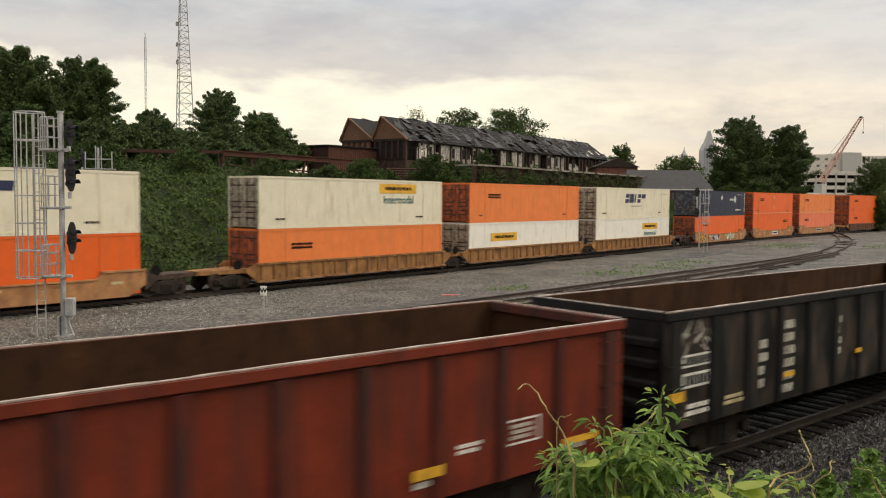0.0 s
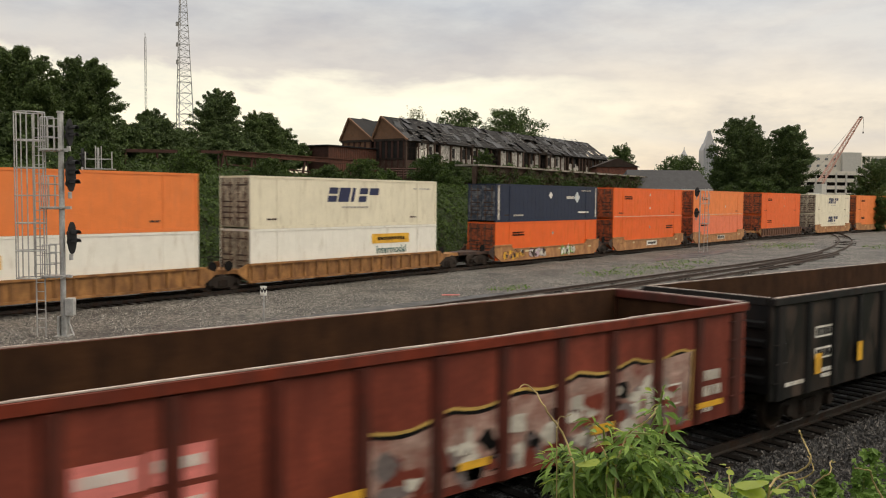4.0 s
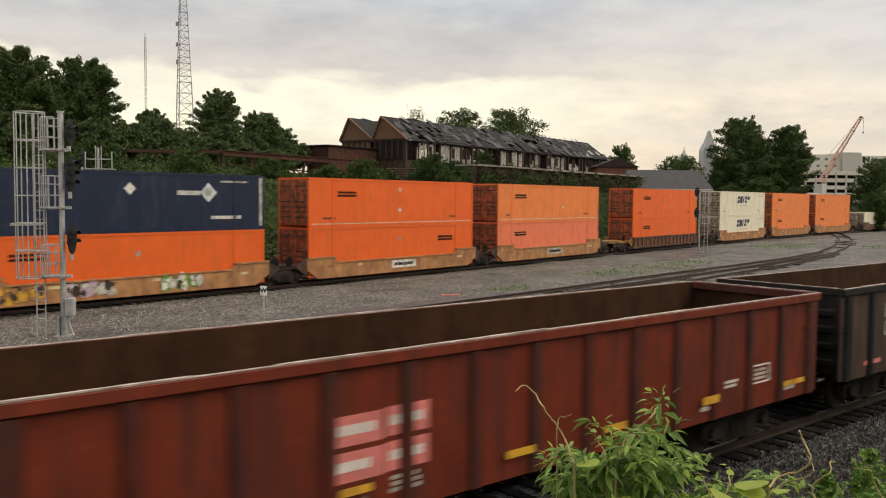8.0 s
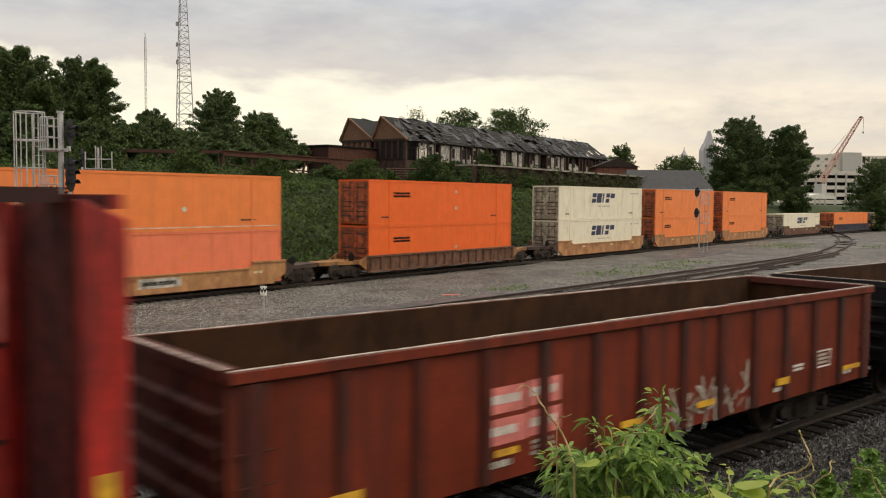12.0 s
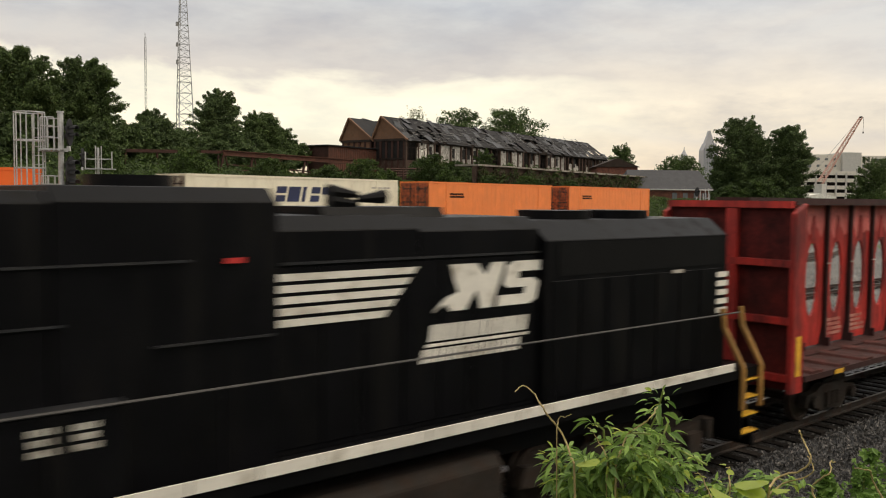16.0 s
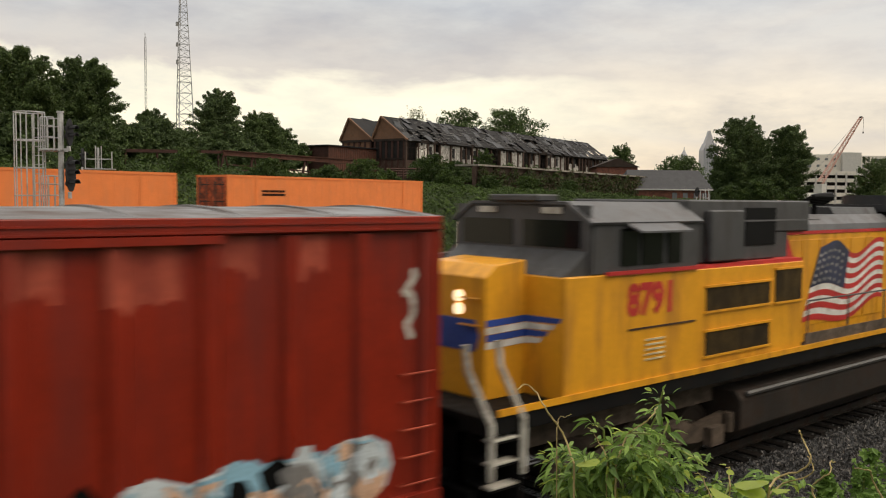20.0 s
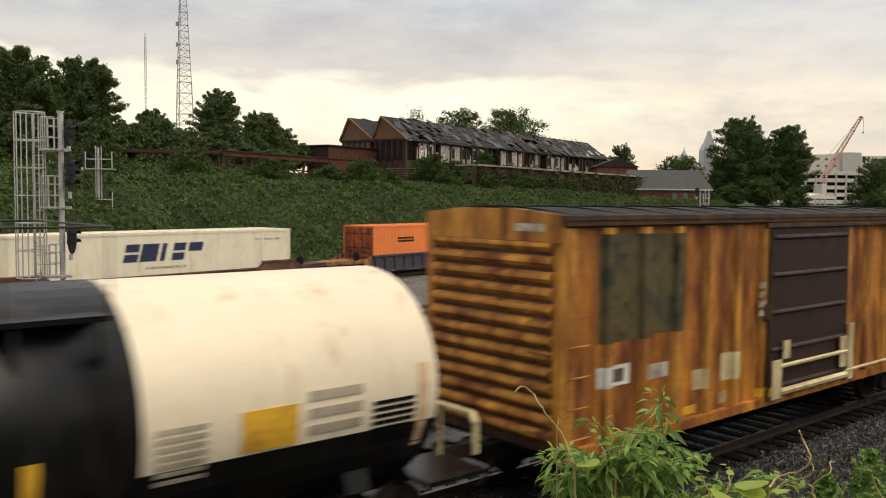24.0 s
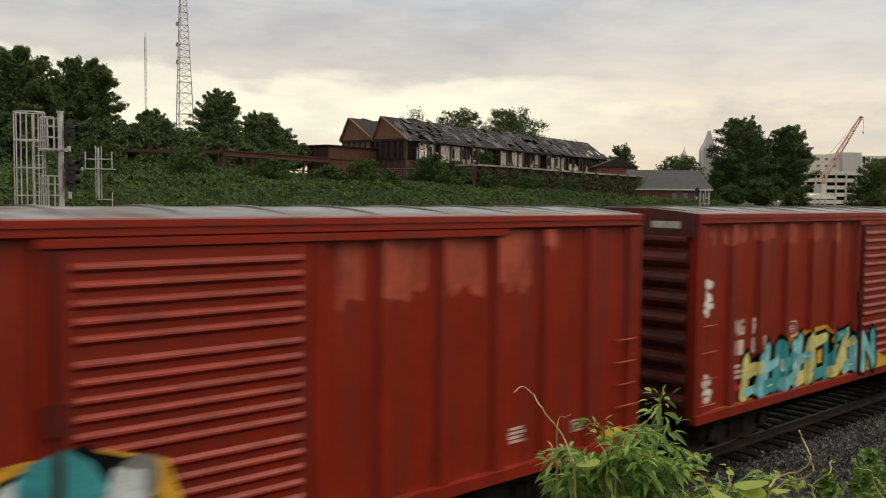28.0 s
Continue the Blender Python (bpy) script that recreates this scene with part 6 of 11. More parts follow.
    prism(bm, [(-0.5, 2.72), (0.5, 2.72), (0.5, 3.47), (-0.5, 3.47)], "x", n0 - 0.016, n0 - 0.0125)
    part("nose_panel", bm, WH, car, "white field behind the emblem")
    bm = bm_new()
    prism(bm, [(-0.26, 2.8), (0.06, 2.82), (0.2, 2.95), (0.15, 3.1), (0.28, 3.3), (0.06, 3.28), (-0.18, 3.12), (-0.3, 2.95)], "x", n0 - 0.022, n0 - 0.0165)
    part("nose_emblem", bm, BK, car, "plain dark emblem shape")
    for sy in (-1, 1):
        # steps and a locker beside the nose, before the cab front
        a, b = sorted((sy * 0.80, sy * 1.40))
        part("walkway_step", box(bm_new(), n1 - 0.42, n1 - 0.02, a, b, 1.71, 2.05), K, car, bevel=0.01)
        part("step_edge", box(bm_new(), n1 - 0.44, n1 - 0.425, a, b, 2.02, 2.05), M["gold_paint"], car)
    for z in (2.4, 3.0):
        part("grab_iron", line_of(bm_new(), [(n0 + 0.9, -0.75, z), (n0 + 0.9, -0.82, z), (n0 + 1.3, -0.82, z), (n0 + 1.3, -0.75, z)], 0.014, 5), M["rail_grey"], car)
    handrail(car, [(n0 - 0.15, -HALF + 0.06, 2.62), (n1 - 0.05, -HALF + 0.06, 2.72)], [(n0 + 0.8, -HALF + 0.06, 2.66)], M["rail_grey"], 0.014, post_skin=K)
    end_steps(car, h, -1, K, M["gold_paint"])
    end_steps(car, h, 1, K, M["gold_paint"])
    # rear stripes
    for i in range(5):
        z0 = 2.72 + i * 0.165
        bm = bm_new()
        box(bm, X(-131.4), X(-131.05) + 0.012, -1.155, -1.141, z0, z0 + 0.10)
        part("rear_stripe", bm, WH, car, "white end stripe")
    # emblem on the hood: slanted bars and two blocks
    ex = X(-140.75)
    for i in range(5):
        z0 = 3.25 + i * 0.135
        bm = bm_new()
        a, b = ex - 0.05 + i * 0.05, ex + 1.85 + i * 0.12
        prism(bm, [(a, z0), (b, z0), (b + 0.08, z0 + 0.088), (a + 0.04, z0 + 0.088)], "y", -1.012, -1.002)
        part("emblem_stripe", bm, WH, car, "white slanted stripe")
    for pts in (((0.0, 0.0), (0.10, 0.16), (0.16, 0.0), (0.30, 0.0), (0.37, 0.42), (0.44, 0.0), (0.55, 0.0), (0.60, 1.0), (0.47, 1.0), (0.43, 0.72), (0.33, 1.0), (0.08, 1.0), (0.15, 0.62), (0.20, 0.40), (0.10, 0.30)),
                ((0.60, 0.0), (0.93, 0.0), (1.0, 0.10), (1.0, 0.50), (0.93, 0.60), (0.77, 0.60), (0.77, 0.76), (1.0, 0.76), (1.0, 1.0), (0.70, 1.0), (0.63, 0.90), (0.63, 0.48), (0.69, 0.40), (0.86, 0.40), (0.86, 0.24), (0.60, 0.24))):
        bm = bm_new()
        prism(bm, [(ex + 2.66 + u * 2.0 + 0.16 * w, 3.24 + w * 0.64) for u, w in pts], "y", -1.012, -1.002)
        part("emblem_block", bm, WH, car, "white emblem shape")
    flat_bars(car, ex + 2.6, ex + 4.5, 2.84, 3.09, -1.004, WH, 1, "emblem_bar", 3, gap=0.1, slant=0.2, jag=0.02)
    plate(car, ex + 2.55, ex + 4.5, 2.78, 2.82, -1.004, WH, "emblem_bar", 0.2, d=0.008)
    flat_bars(car, ex + 2.45, ex + 4.4, 2.56, 2.76, -1.004, WH, 1, "emblem_bar", 5, gap=0.1, slant=0.2, jag=0.02)
    plate(car, X(-132.8), X(-132.45), 3.52, 3.58, -1.14, M["off_white"], "label", d=0.006)
    y = -HALF + 0.04
    handrail(car, [(X(-145.6), y, 2.76), (h - 0.75, y, 2.76)], [(X(-144.9) + i * 1.75, y, 2.76) for i in range(8)], M["rail_grey"], 0.015, post_skin=K)
    handrail(car, [(X(-144.9), -y, 2.76), (h - 0.75, -y, 2.76)], [(X(-144.9) + i * 1.75, -y, 2.76) for i in range(8)], M["rail_grey"], 0.015, post_skin=K)
    loco_truck(car, -6.3)
    loco_truck(car, 6.3)
    return place_near(car, left, right)


black_loco(-150.25, -130.45)


def yellow_loco(left, right):
    L = right - left
    h, c = L / 2, (left + right) / 2
    X = lambda s: s - c
    car = thing("diesel_locomotive", "yellow and gray six-axle diesel locomotive with a flag mural", "locomotive", group="locomotives")
    Y, G, GL, RD = M["up_yellow"], M["up_gray"], M["up_gray_light"], M["red_paint"]
    bm = underbody(car, h, (-3.9, 3.4), 1.5, "grime")
    part("fuel_tank", bm, M["truck_steel"], car, "grimy brown fuel tank", bevel=0.02)
    bm = bm_new()
    for sy in (-1, 1):
        rod(bm, (-3.7, sy * 1.5, 1.2), (3.2, sy * 1.5, 1.2), 0.05)
    part("tank_pipe", bm, M["rail_grey"], car)
    bm = bm_new()
    box(bm, -h, h, -HALF + 0.03, HALF - 0.03, 1.55, 1.80)
    part("deck", bm, M["dark_frame"], car)
    for sy in (-1, 1):
        bm = bm_new()
        a, b = sorted((sy * (HALF - 0.03), sy * HALF))
        box(bm, -h + 0.2, h - 0.05, a, b, 1.80, 1.90)
        part("sill_band", bm, Y, car, "yellow band along the deck edge")
        bm = bm_new()
        a, b = sorted((sy * (HALF - 0.06), sy * (HALF - 0.03)))
        box(bm, X(-163.7), h - 0.3, a, b, 1.90, 2.12)
        part("deck_skirt", bm, M["grime"], car)
    # hoods
    hx0 = X(-163.8)
    segs = [(hx0, X(-158.4), 1.02, 4.02, 4.30, "low"), (X(-158.39), X(-153.0), 1.06, 3.1, 4.3, "rad")]
    bm = bm_new()
    box(bm, hx0, X(-158.4), -1.02, 1.02, 1.80, 4.1)
    part("engine_hood", bm, Y, car, bevel=0.012)
    bm = bm_new()
    prism(bm, [(-1.03, 4.17), (1.03, 4.17), (1.0, 4.30), (0.72, 4.50), (-0.72, 4.50), (-1.0, 4.30)], "x", hx0, X(-158.4))
    part("hood_roof", bm, GL, car, "light gray hood roof")
    bm = bm_new()
    box(bm, hx0, X(-158.4), -1.035, 1.035, 4.10, 4.168)
    part("red_line", bm, RD, car, "red line below the roof")
    bm = bm_new()
    box(bm, X(-158.39), X(-152.2), -1.06, 1.06, 1.80, 3.7)
    part("rear_hood", bm, Y, car, bevel=0.012)
    # flared radiator
    bm = bm_new()
    for sy in (-1, 1):
        prism(bm, [(sy * 1.06, 3.42), (sy * 1.06, 3.5), (sy * 1.5, 4.08), (sy * 1.5, 4.5), (sy * 0.9, 4.7), (0, 4.7), (0, 3.42)], "x", X(-158.3), X(-153.7))
    part("radiator_wing", bm, BK, car, "dark flared radiator")
    bm = bm_new()
    prism(bm, [(-1.51, 4.1), (-1.51, 4.51), (-0.9, 4.72), (0.9, 4.72), (1.51, 4.51), (1.51, 4.1), (1.48, 4.1), (0.88, 4.55), (-0.88, 4.55), (-1.48, 4.1)], "x", X(-158.35), X(-153.6))
    part("radiator_roof", bm, M["loco_dark_gray"], car, "dark gray radiator roof")
    bm = bm_new()
    for sy in (-1, 1):
        prism(bm, [(X(-153.69), 3.71), (X(-152.2), 3.71), (X(-152.2), 4.12), (X(-153.2), 4.12)], "y", min(sy * 1.0, sy * 1.06), max(sy * 1.0, sy * 1.06))
    box(bm, X(-153.2), X(-152.2), -1.0, 1.0, 3.701, 4.12)
    part("rear_panel", bm, Y, car)
    bm = bm_new()
    box(bm, X(-153.58), X(-152.2), -1.07, 1.07, 4.18, 4.6)
    for i in range(5):
        box(bm, X(-153.5), X(-152.25), -1.1, 1.1, 4.23 + i * 0.07, 4.25 + i * 0.07)
    part("rear_louvre", bm, G, car, "gray louvred rear housing")
    bm = bm_new()
    box(bm, X(-153.58), X(-152.2), -1.075, 1.075, 4.12, 4.178)
    part("red_line", bm, RD, car)
    for sy in (-1, 1):
        for i in range(7):
            x = hx0 + 0.1 + i * 0.74
            bm = bm_new()
            a, b = sorted((sy * 1.021, sy * 1.035))
            box(bm, x, x + 0.70, a, b, 2.15, 3.98)
            part("hood_door", bm, Y, car, bevel=0.005)
        for i in range(5):
            x = X(-158.25) + i * 0.63
            bm = bm_new()
            a, b = sorted((sy * 1.061, sy * 1.075))
            box(bm, x, x + 0.58, a, b, 2.15, 3.3)
            part("hood_door", bm, Y, car, bevel=0.005)
            a, b = sorted((sy * 1.076, sy * 1.10))
            for z in (2.5, 3.0):
                part("door_latch", box(bm_new(), x + 0.42, x + 0.52, a, b, z, z + 0.05), M["yel_dark"], car)
        # black sheet in place of the shade inside the bay
        bm = bm_new()
        a, b = sorted((sy * 1.062, sy * 1.078))
        box(bm, X(-155.03), X(-154.54), a, b, 2.1, 3.34)
        part("open_bay", bm, BK, car, "bay opening, its shade a black sheet")
        for i in range(3):
            bm = bm_new()
            box(bm, X(-153.52), X(-152.34), a, b, 2.1 + i * 0.42, 2.48 + i * 0.42)
            part("rear_grille", bm, M["louvre_olive"], car, "dark rear grille")
        bm = bm_new()
        a, b = sorted((sy * 1.05, sy * 1.08))
        box(bm, X(-158.2), X(-152.3), a, b, 3.37, 3.41)
        part("hood_ledge", bm, Y, car)
    # equipment block behind the cab, full width
    e0, e1 = X(-167.6), X(-163.81)
    bm = bm_new()
    box(bm, e0, e1, -HALF + 0.06, HALF - 0.06, 1.80, 3.6)
    part("equipment_cabinet", bm, Y, car, bevel=0.012)
    bm = bm_new()
    box(bm, e0, X(-164.6), -1.3, 1.3, 3.67, 4.80)
    part("blower_housing", bm, G, car, "gray blower housing", bevel=0.03)
    part("blower_housing", box(bm_new(), X(-164.59), X(-162.9), -1.12, 1.12, 4.171, 4.80), G, car, "gray blower housing", bevel=0.03)
    part("blower_base", box(bm_new(), X(-164.59), e1, -1.12, 1.12, 3.67, 4.17), G, car)
    part("top_edge", box(bm_new(), e0, X(-162.9), -1.33, -1.301, 4.40, 4.43), GL, car, "worn light edge")
    bm = bm_new()
    box(bm, e0, e1, -1.45, 1.45, 3.601, 3.668)
    part("red_line", bm, RD, car)
    bm = bm_new()
    prism(bm, [(X(-163.8), 3.6), (X(-163.4), 3.6), (X(-163.75), 4.16), (X(-163.8), 4.16)], "y", -1.07, -1.04)
    part("red_line", bm, RD, car)
    for a, b, z0, z1, m in ((X(-167.28), X(-165.12), 2.86, 3.27, "louvre_olive"), (X(-167.28), X(-165.12), 2.07, 2.49, "louvre_olive"), (X(-164.92), X(-163.9), 2.85, 3.47, "louvre_olive")):
        bm = bm_new()
        box(bm, a, b, -HALF + 0.045, -HALF + 0.059, z0, z1)
        part("louvre_panel", bm, M[m], car, "dark recessed louvre panel")
        for zz in (z0 - 0.04, z1):
            part("louvre_frame", box(bm_new(), a - 0.05, b + 0.05, -HALF + 0.02, -HALF + 0.058, zz, zz + 0.04), Y, car)
    bm = bm_new()
    box(bm, e0 + 0.5, e0 + 1.6, -1.45, -1.301, 3.7, 4.62)
    part("filter_box", bm, G, car, "gray filter box", bevel=0.03)
    bm = bm_new()
    box(bm, e0 + 1.85, e0 + 2.95, -1.32, -1.301, 3.95, 4.66)
    part("intake_grille", bm, BK, car)
    # cab
    x0, x1 = X(-170.4), X(-167.61)
    bm = bm_new()
    box(bm, X(-171.0), x1, -HALF + 0.03, HALF - 0.03, 1.80, 3.64)
    part("cab_lower", bm, Y, car, bevel=0.02)
    bm = bm_new()
    prism(bm, [(-HALF + 0.03, 3.641), (HALF - 0.03, 3.641), (HALF - 0.03, 4.42), (1.1, 4.70), (-1.1, 4.70), (-HALF + 0.03, 4.42)], "x", x0, x1)
    part("cab_upper", bm, G, car, bevel=0.02)
    for sy in (-1, 1):
        bm = prism(bm_new(), [(sy * (HALF + 0.0), 4.40), (sy * (HALF + 0.03), 4.44), (sy * 1.1, 4.75), (sy * 1.06, 4.71)], "x", x0 - 0.1, x1 + 0.05)
        part("cab_roof", bm, GL, car, "light gray sloped cab roof edge")
    bm = bm_new()
    box(bm, x0 - 0.1, x1 + 0.05, -1.08, 1.08, 4.701, 4.75)
    part("cab_roof", bm, G, car)
    for sy in (-1, 1):
        for a, b in ((x0 + 0.66, x0 + 1.1), (x0 + 1.2, x0 + 1.75), (x0 + 1.9, x0 + 2.25)):
            bm = bm_new()
            y = sy * (HALF - 0.025)
            box(bm, a, b, min(y, y + sy * 0.02), max(y, y + sy * 0.02), 3.76, 4.34)
            part("side_window", bm, M["glass"], car)
        bm = bm_new()
        y = sy * (HALF - 0.03)
        prism(bm, [(y, 4.40), (y + sy * 0.34, 4.28), (y + sy * 0.34, 4.31), (y, 4.44)], "x", x0 + 0.75, x0 + 2.1)
        part("window_awning", bm, GL, car, "light gray sunshade")
        bm = bm_new()
        a, b = sorted((sy * (HALF - 0.03), sy * (HALF + 0.02)))
        box(bm, x0 + 0.3, x1, a, b, 3.62, 3.68)
        part("red_line", bm, RD, car)
    lettering("8791", 0.68, M["red_paint"], car, pose(X(-168.9), -HALF + 0.022, 3.18), "road_number", bold=0.03, squeeze=0.95)
    bm = bm_new()
    for i in range(5):
        box(bm, x0 + 1.35, x0 + 1.85, -HALF + 0.012, -HALF + 0.029, 2.2 + i * 0.08, 2.23 + i * 0.08)
    part("louvre", bm, M["cream"], car)
    bm = bm_new()
    box(bm, x0 + 0.9, x1 - 0.05, -HALF + 0.014, -HALF + 0.029, 2.72, 2.75)
    part("panel_seam", bm, M["yel_dark"], car)
    # wide nose
    n0 = X(-171.85)
    bm = bm_new()
    prism(bm, [(n0, 1.80), (X(-171.002), 1.80), (X(-171.002), 3.86), (n0 + 0.22, 3.80), (n0, 3.62)], "y", -0.72, 0.72)
    part("nose", bm, Y, car, "yellow short nose", bevel=0.015)
    for z in (2.9, 3.3):
        part("nose_step", rod(bm_new(), (n0 - 0.04, -0.62, z), (n0 - 0.04, -0.2, z), 0.018), Y, car)
    # cab front: sloping cowl, wall with two dark panes, lit number boards
    bm = bm_new()
    prism(bm, [(X(-170.99), 3.641), (x0 - 0.052, 3.641), (x0 - 0.052, 4.0), (X(-170.8), 3.75)], "y", -HALF + 0.1, HALF - 0.1)
    part("cowl", bm, G, car)
    part("cab_front", box(bm_new(), x0 - 0.05, x0 - 0.002, -HALF + 0.06, HALF - 0.06, 3.645, 4.695), G, car)
    for a, b in ((-1.32, -0.12), (0.12, 1.32)):
        part("windshield", box(bm_new(), x0 - 0.066, x0 - 0.052, a, b, 4.04, 4.46), M["glass"], car)
    for a in (-0.95, 0.5):
        part("number_board", box(bm_new(), x0 - 0.09, x0 - 0.052, a, a + 0.42, 4.56, 4.66), M["off_white"], car, "pale number board")
    for z in (3.12, 3.32):
        bm = bm_new()
        rod(bm, (n0 - 0.03, -0.15, z), (n0 + 0.02, -0.15, z), 0.09, 14)
        part("headlight", bm, glow("headlight_glow", (1.0, 0.75, 0.45), 1.6), car, "lit headlight")
    xf = X(-171.0)
    # winged stripes from the shield along the sides of the nose and on over the front wall
    for sg in (-1, 1):
        for i in range(4):
            z = 2.92 - i * 0.11
            skin_ = M["blue_paint"] if i % 2 == 0 else M["white_paint"]
            bm = bm_new()
            a, b = sorted((sg * 0.721, sg * 0.729))
            prism(bm, [(n0 + 0.02, z - 0.03), (xf - 0.002, z), (xf - 0.002, z + 0.10), (n0 + 0.02, z + 0.07)], "y", a, b)
            part("nose_wing", bm, skin_, car, "painted wing stripe")
            bm = bm_new()
            ya, yb_ = sg * 0.73, sg * (1.40 - 0.13 * i)
            prism(bm, [(ya, z), (yb_, z + 0.03), (yb_ + sg * 0.06, z + 0.11), (ya, z + 0.10)], "x", xf - 0.008, xf - 0.001)
            part("nose_wing", bm, skin_, car, "painted wing stripe")
    bm = bm_new()
    prism(bm, [(-0.5, 2.5), (0.5, 2.5), (0.6, 2.75), (0.5, 2.98), (-0.5, 2.98), (-0.6, 2.75)], "x", n0 - 0.012, n0 - 0.001)
    part("nose_emblem", bm, M["blue_paint"], car, "plain blue shield shape")
    bm = bm_new()
    box(bm, x0 - 0.2, x0 + 0.3, -0.55, 0.55, 4.75, 4.86)
    part("number_board_housing", bm, G, car, bevel=0.02)
    bm = bm_new()
    prism(bm, [(-0.7, 4.50), (0.7, 4.50), (0.6, 4.66), (-0.6, 4.66)], "x", X(-160.9), X(-158.6))
    part("exhaust_cover", bm, G, car)
    bm = bm_new()
    rod(bm, (X(-161.45), -0.5, 4.3), (X(-161.45), -0.5, 4.82), 0.06)
    for k in range(3):
        rod(bm, (X(-161.45) - 0.45, -0.5 - 0.08 * k, 4.8 + 0.05 * k), (X(-161.45) + 0.45, -0.5 - 0.08 * k, 4.8 + 0.05 * k), 0.05, 8, 0.11)
    part("horn", bm, BK, car, "black roof horn")
    bm = bm_new()
    bm.free()
    for x in (-157.3, -155.0):
        bm = bm_new()
        rod(bm, (X(x), 0, 4.7), (X(x), 0, 4.93), 0.72, 20)
        rod(bm, (X(x), 0, 4.93), (X(x), 0, 4.96), 0.66, 20)
        part("roof_fan", bm, M["loco_dark_gray"], car)
    end_steps(car, h, -1, M["dark_frame"], M["off_white"])
    end_steps(car, h, 1, M["dark_frame"], M["off_white"])
    # flag mural: waving stripes and a dark canton with pale dots
    f0, fw, fz0, fh = X(-162.6), 3.6, 2.33, 1.42

    def wave(u):
        return 0.17 * math.sin(u * 7.6 + 0.9) * (0.35 + u)

    def at_flag(u, v):
        """The mural hangs from its upper edge and trails down to its foot at the staff."""
        return (f0 + fw * (u + 0.22 * v * (1 - u) ** 1.2 - 0.1 * (1 - u)), fz0 + v * fh + wave(u) - 0.16 * (1 - u) ** 1.6 * (1 - v) + 0.22 * (v - 0.3) * math.exp(-((u - 0.28) / 0.16) ** 2))

    def strip(u0, u1, v0, v1, y):
        bm = bm_new()
        n = 16
        pts = []
        for i in range(n + 1):
            u = u0 + (u1 - u0) * i / n
            pts.append(at_flag(u, v0))
        for i in range(n, -1, -1):
            u = u0 + (u1 - u0) * i / n
            pts.append(at_flag(u, v1))
        lo = [bm.verts.new((a, y, b)) for a, b in pts]
        for i in range(n):
            bm.faces.new((lo[i], lo[i + 1], lo[2 * n - i], lo[2 * n + 1 - i]))
        ex = bmesh.ops.extrude_face_region(bm, geom=list(bm.faces))
        bmesh.ops.translate(bm, verts=[g for g in ex["geom"] if isinstance(g, bmesh.types.BMVert)], vec=(0, 0.003, 0))
        return bm
    for i in range(13):
        part("flag_stripe", strip(0.0, 1.0, i / 13, (i + 1) / 13 - 0.002, -1.042), M["red_paint"] if i % 2 == 0 else M["white_paint"], car, "red stripe" if i % 2 == 0 else "white stripe")
    part("flag_canton", strip(-0.015, 0.44, 6 / 13, 1.0, -1.047), M["navy_flag"], car, "dark blue canton")
    bm = bm_new()
    for i in range(6):
        for j in range(5):
            u, v = 0.03 + 0.066 * i, 0.52 + 0.09 * j
            cx, cz = at_flag(u, v)
            prism(bm, [(cx + 0.05 * math.cos(a) * (1 if k % 2 else 0.45), cz + 0.05 * math.sin(a) * (1 if k % 2 else 0.45)) for k, a in enumerate([math.pi * q / 5 for q in range(10)])], "y", -1.052, -1.048)
    part("flag_star", bm, M["off_white"], car, "pale stars")["kind"] = "stuff"
    # shield
    sx = X(-155.85)
    prof_ = [(0.36, 3.22), (0.40, 3.05), (0.36, 2.88)]
    bm = bm_new()
    prism(bm, [(sx - u, w) for u, w in prof_[::-1]] + [(sx - 0.2, 3.25), (sx, 3.21), (sx + 0.2, 3.25)] + [(sx + u, w) for u, w in prof_], "y", -1.084, -1.076)
    part("shield_top", bm, M["blue_paint"], car)
    bm = bm_new()
    prism(bm, [(sx - 0.37, 2.87), (sx + 0.37, 2.87), (sx + 0.40, 2.62), (sx + 0.30, 2.44), (sx, 2.34), (sx - 0.30, 2.44), (sx - 0.40, 2.62)], "y", -1.082, -1.076)
    part("shield_field", bm, M["pink_pale"], car, "faded pale field of the shield")
    for i in range(5):
        u, low_ = sx - 0.32 + i * 0.15, 2.50 - 0.12 * (1 - abs(i - 2) / 2)
        part("shield_stripe", box(bm_new(), u, u + 0.06, -1.087, -1.083, low_, 2.86), M["pink_red"], car)
    for z in (2.95, 3.08):
        part("shield_bar", box(bm_new(), sx - 0.30, sx + 0.30, -1.09, -1.085, z, z + 0.05), M["white_paint"], car)
    y = -HALF + 0.05
    for sg in (1, -1):
        handrail(car, [(X(-163.6), sg * y, 2.78), (h - 0.9, sg * y, 2.78), (h - 0.62, sg * y, 2.78)], [(X(-163.6) + i * 1.8, sg * y, 2.78) for i in range(6)], M["rail_grey"], 0.018)
    loco_truck(car, -6.2, M["grime"])
    loco_truck(car, 6.2, M["grime"])
    return place_near(car, left, right)


yellow_loco(-172.55, -151.75)
# ---- the double-stack train on the far track ----
FAR = []
CW, CH, CL = 2.59, 2.90, 16.15
LOCK = mat("lock_steel", (0.11, 0.065, 0.045), 0.6, metal=0.2, var=0.3)


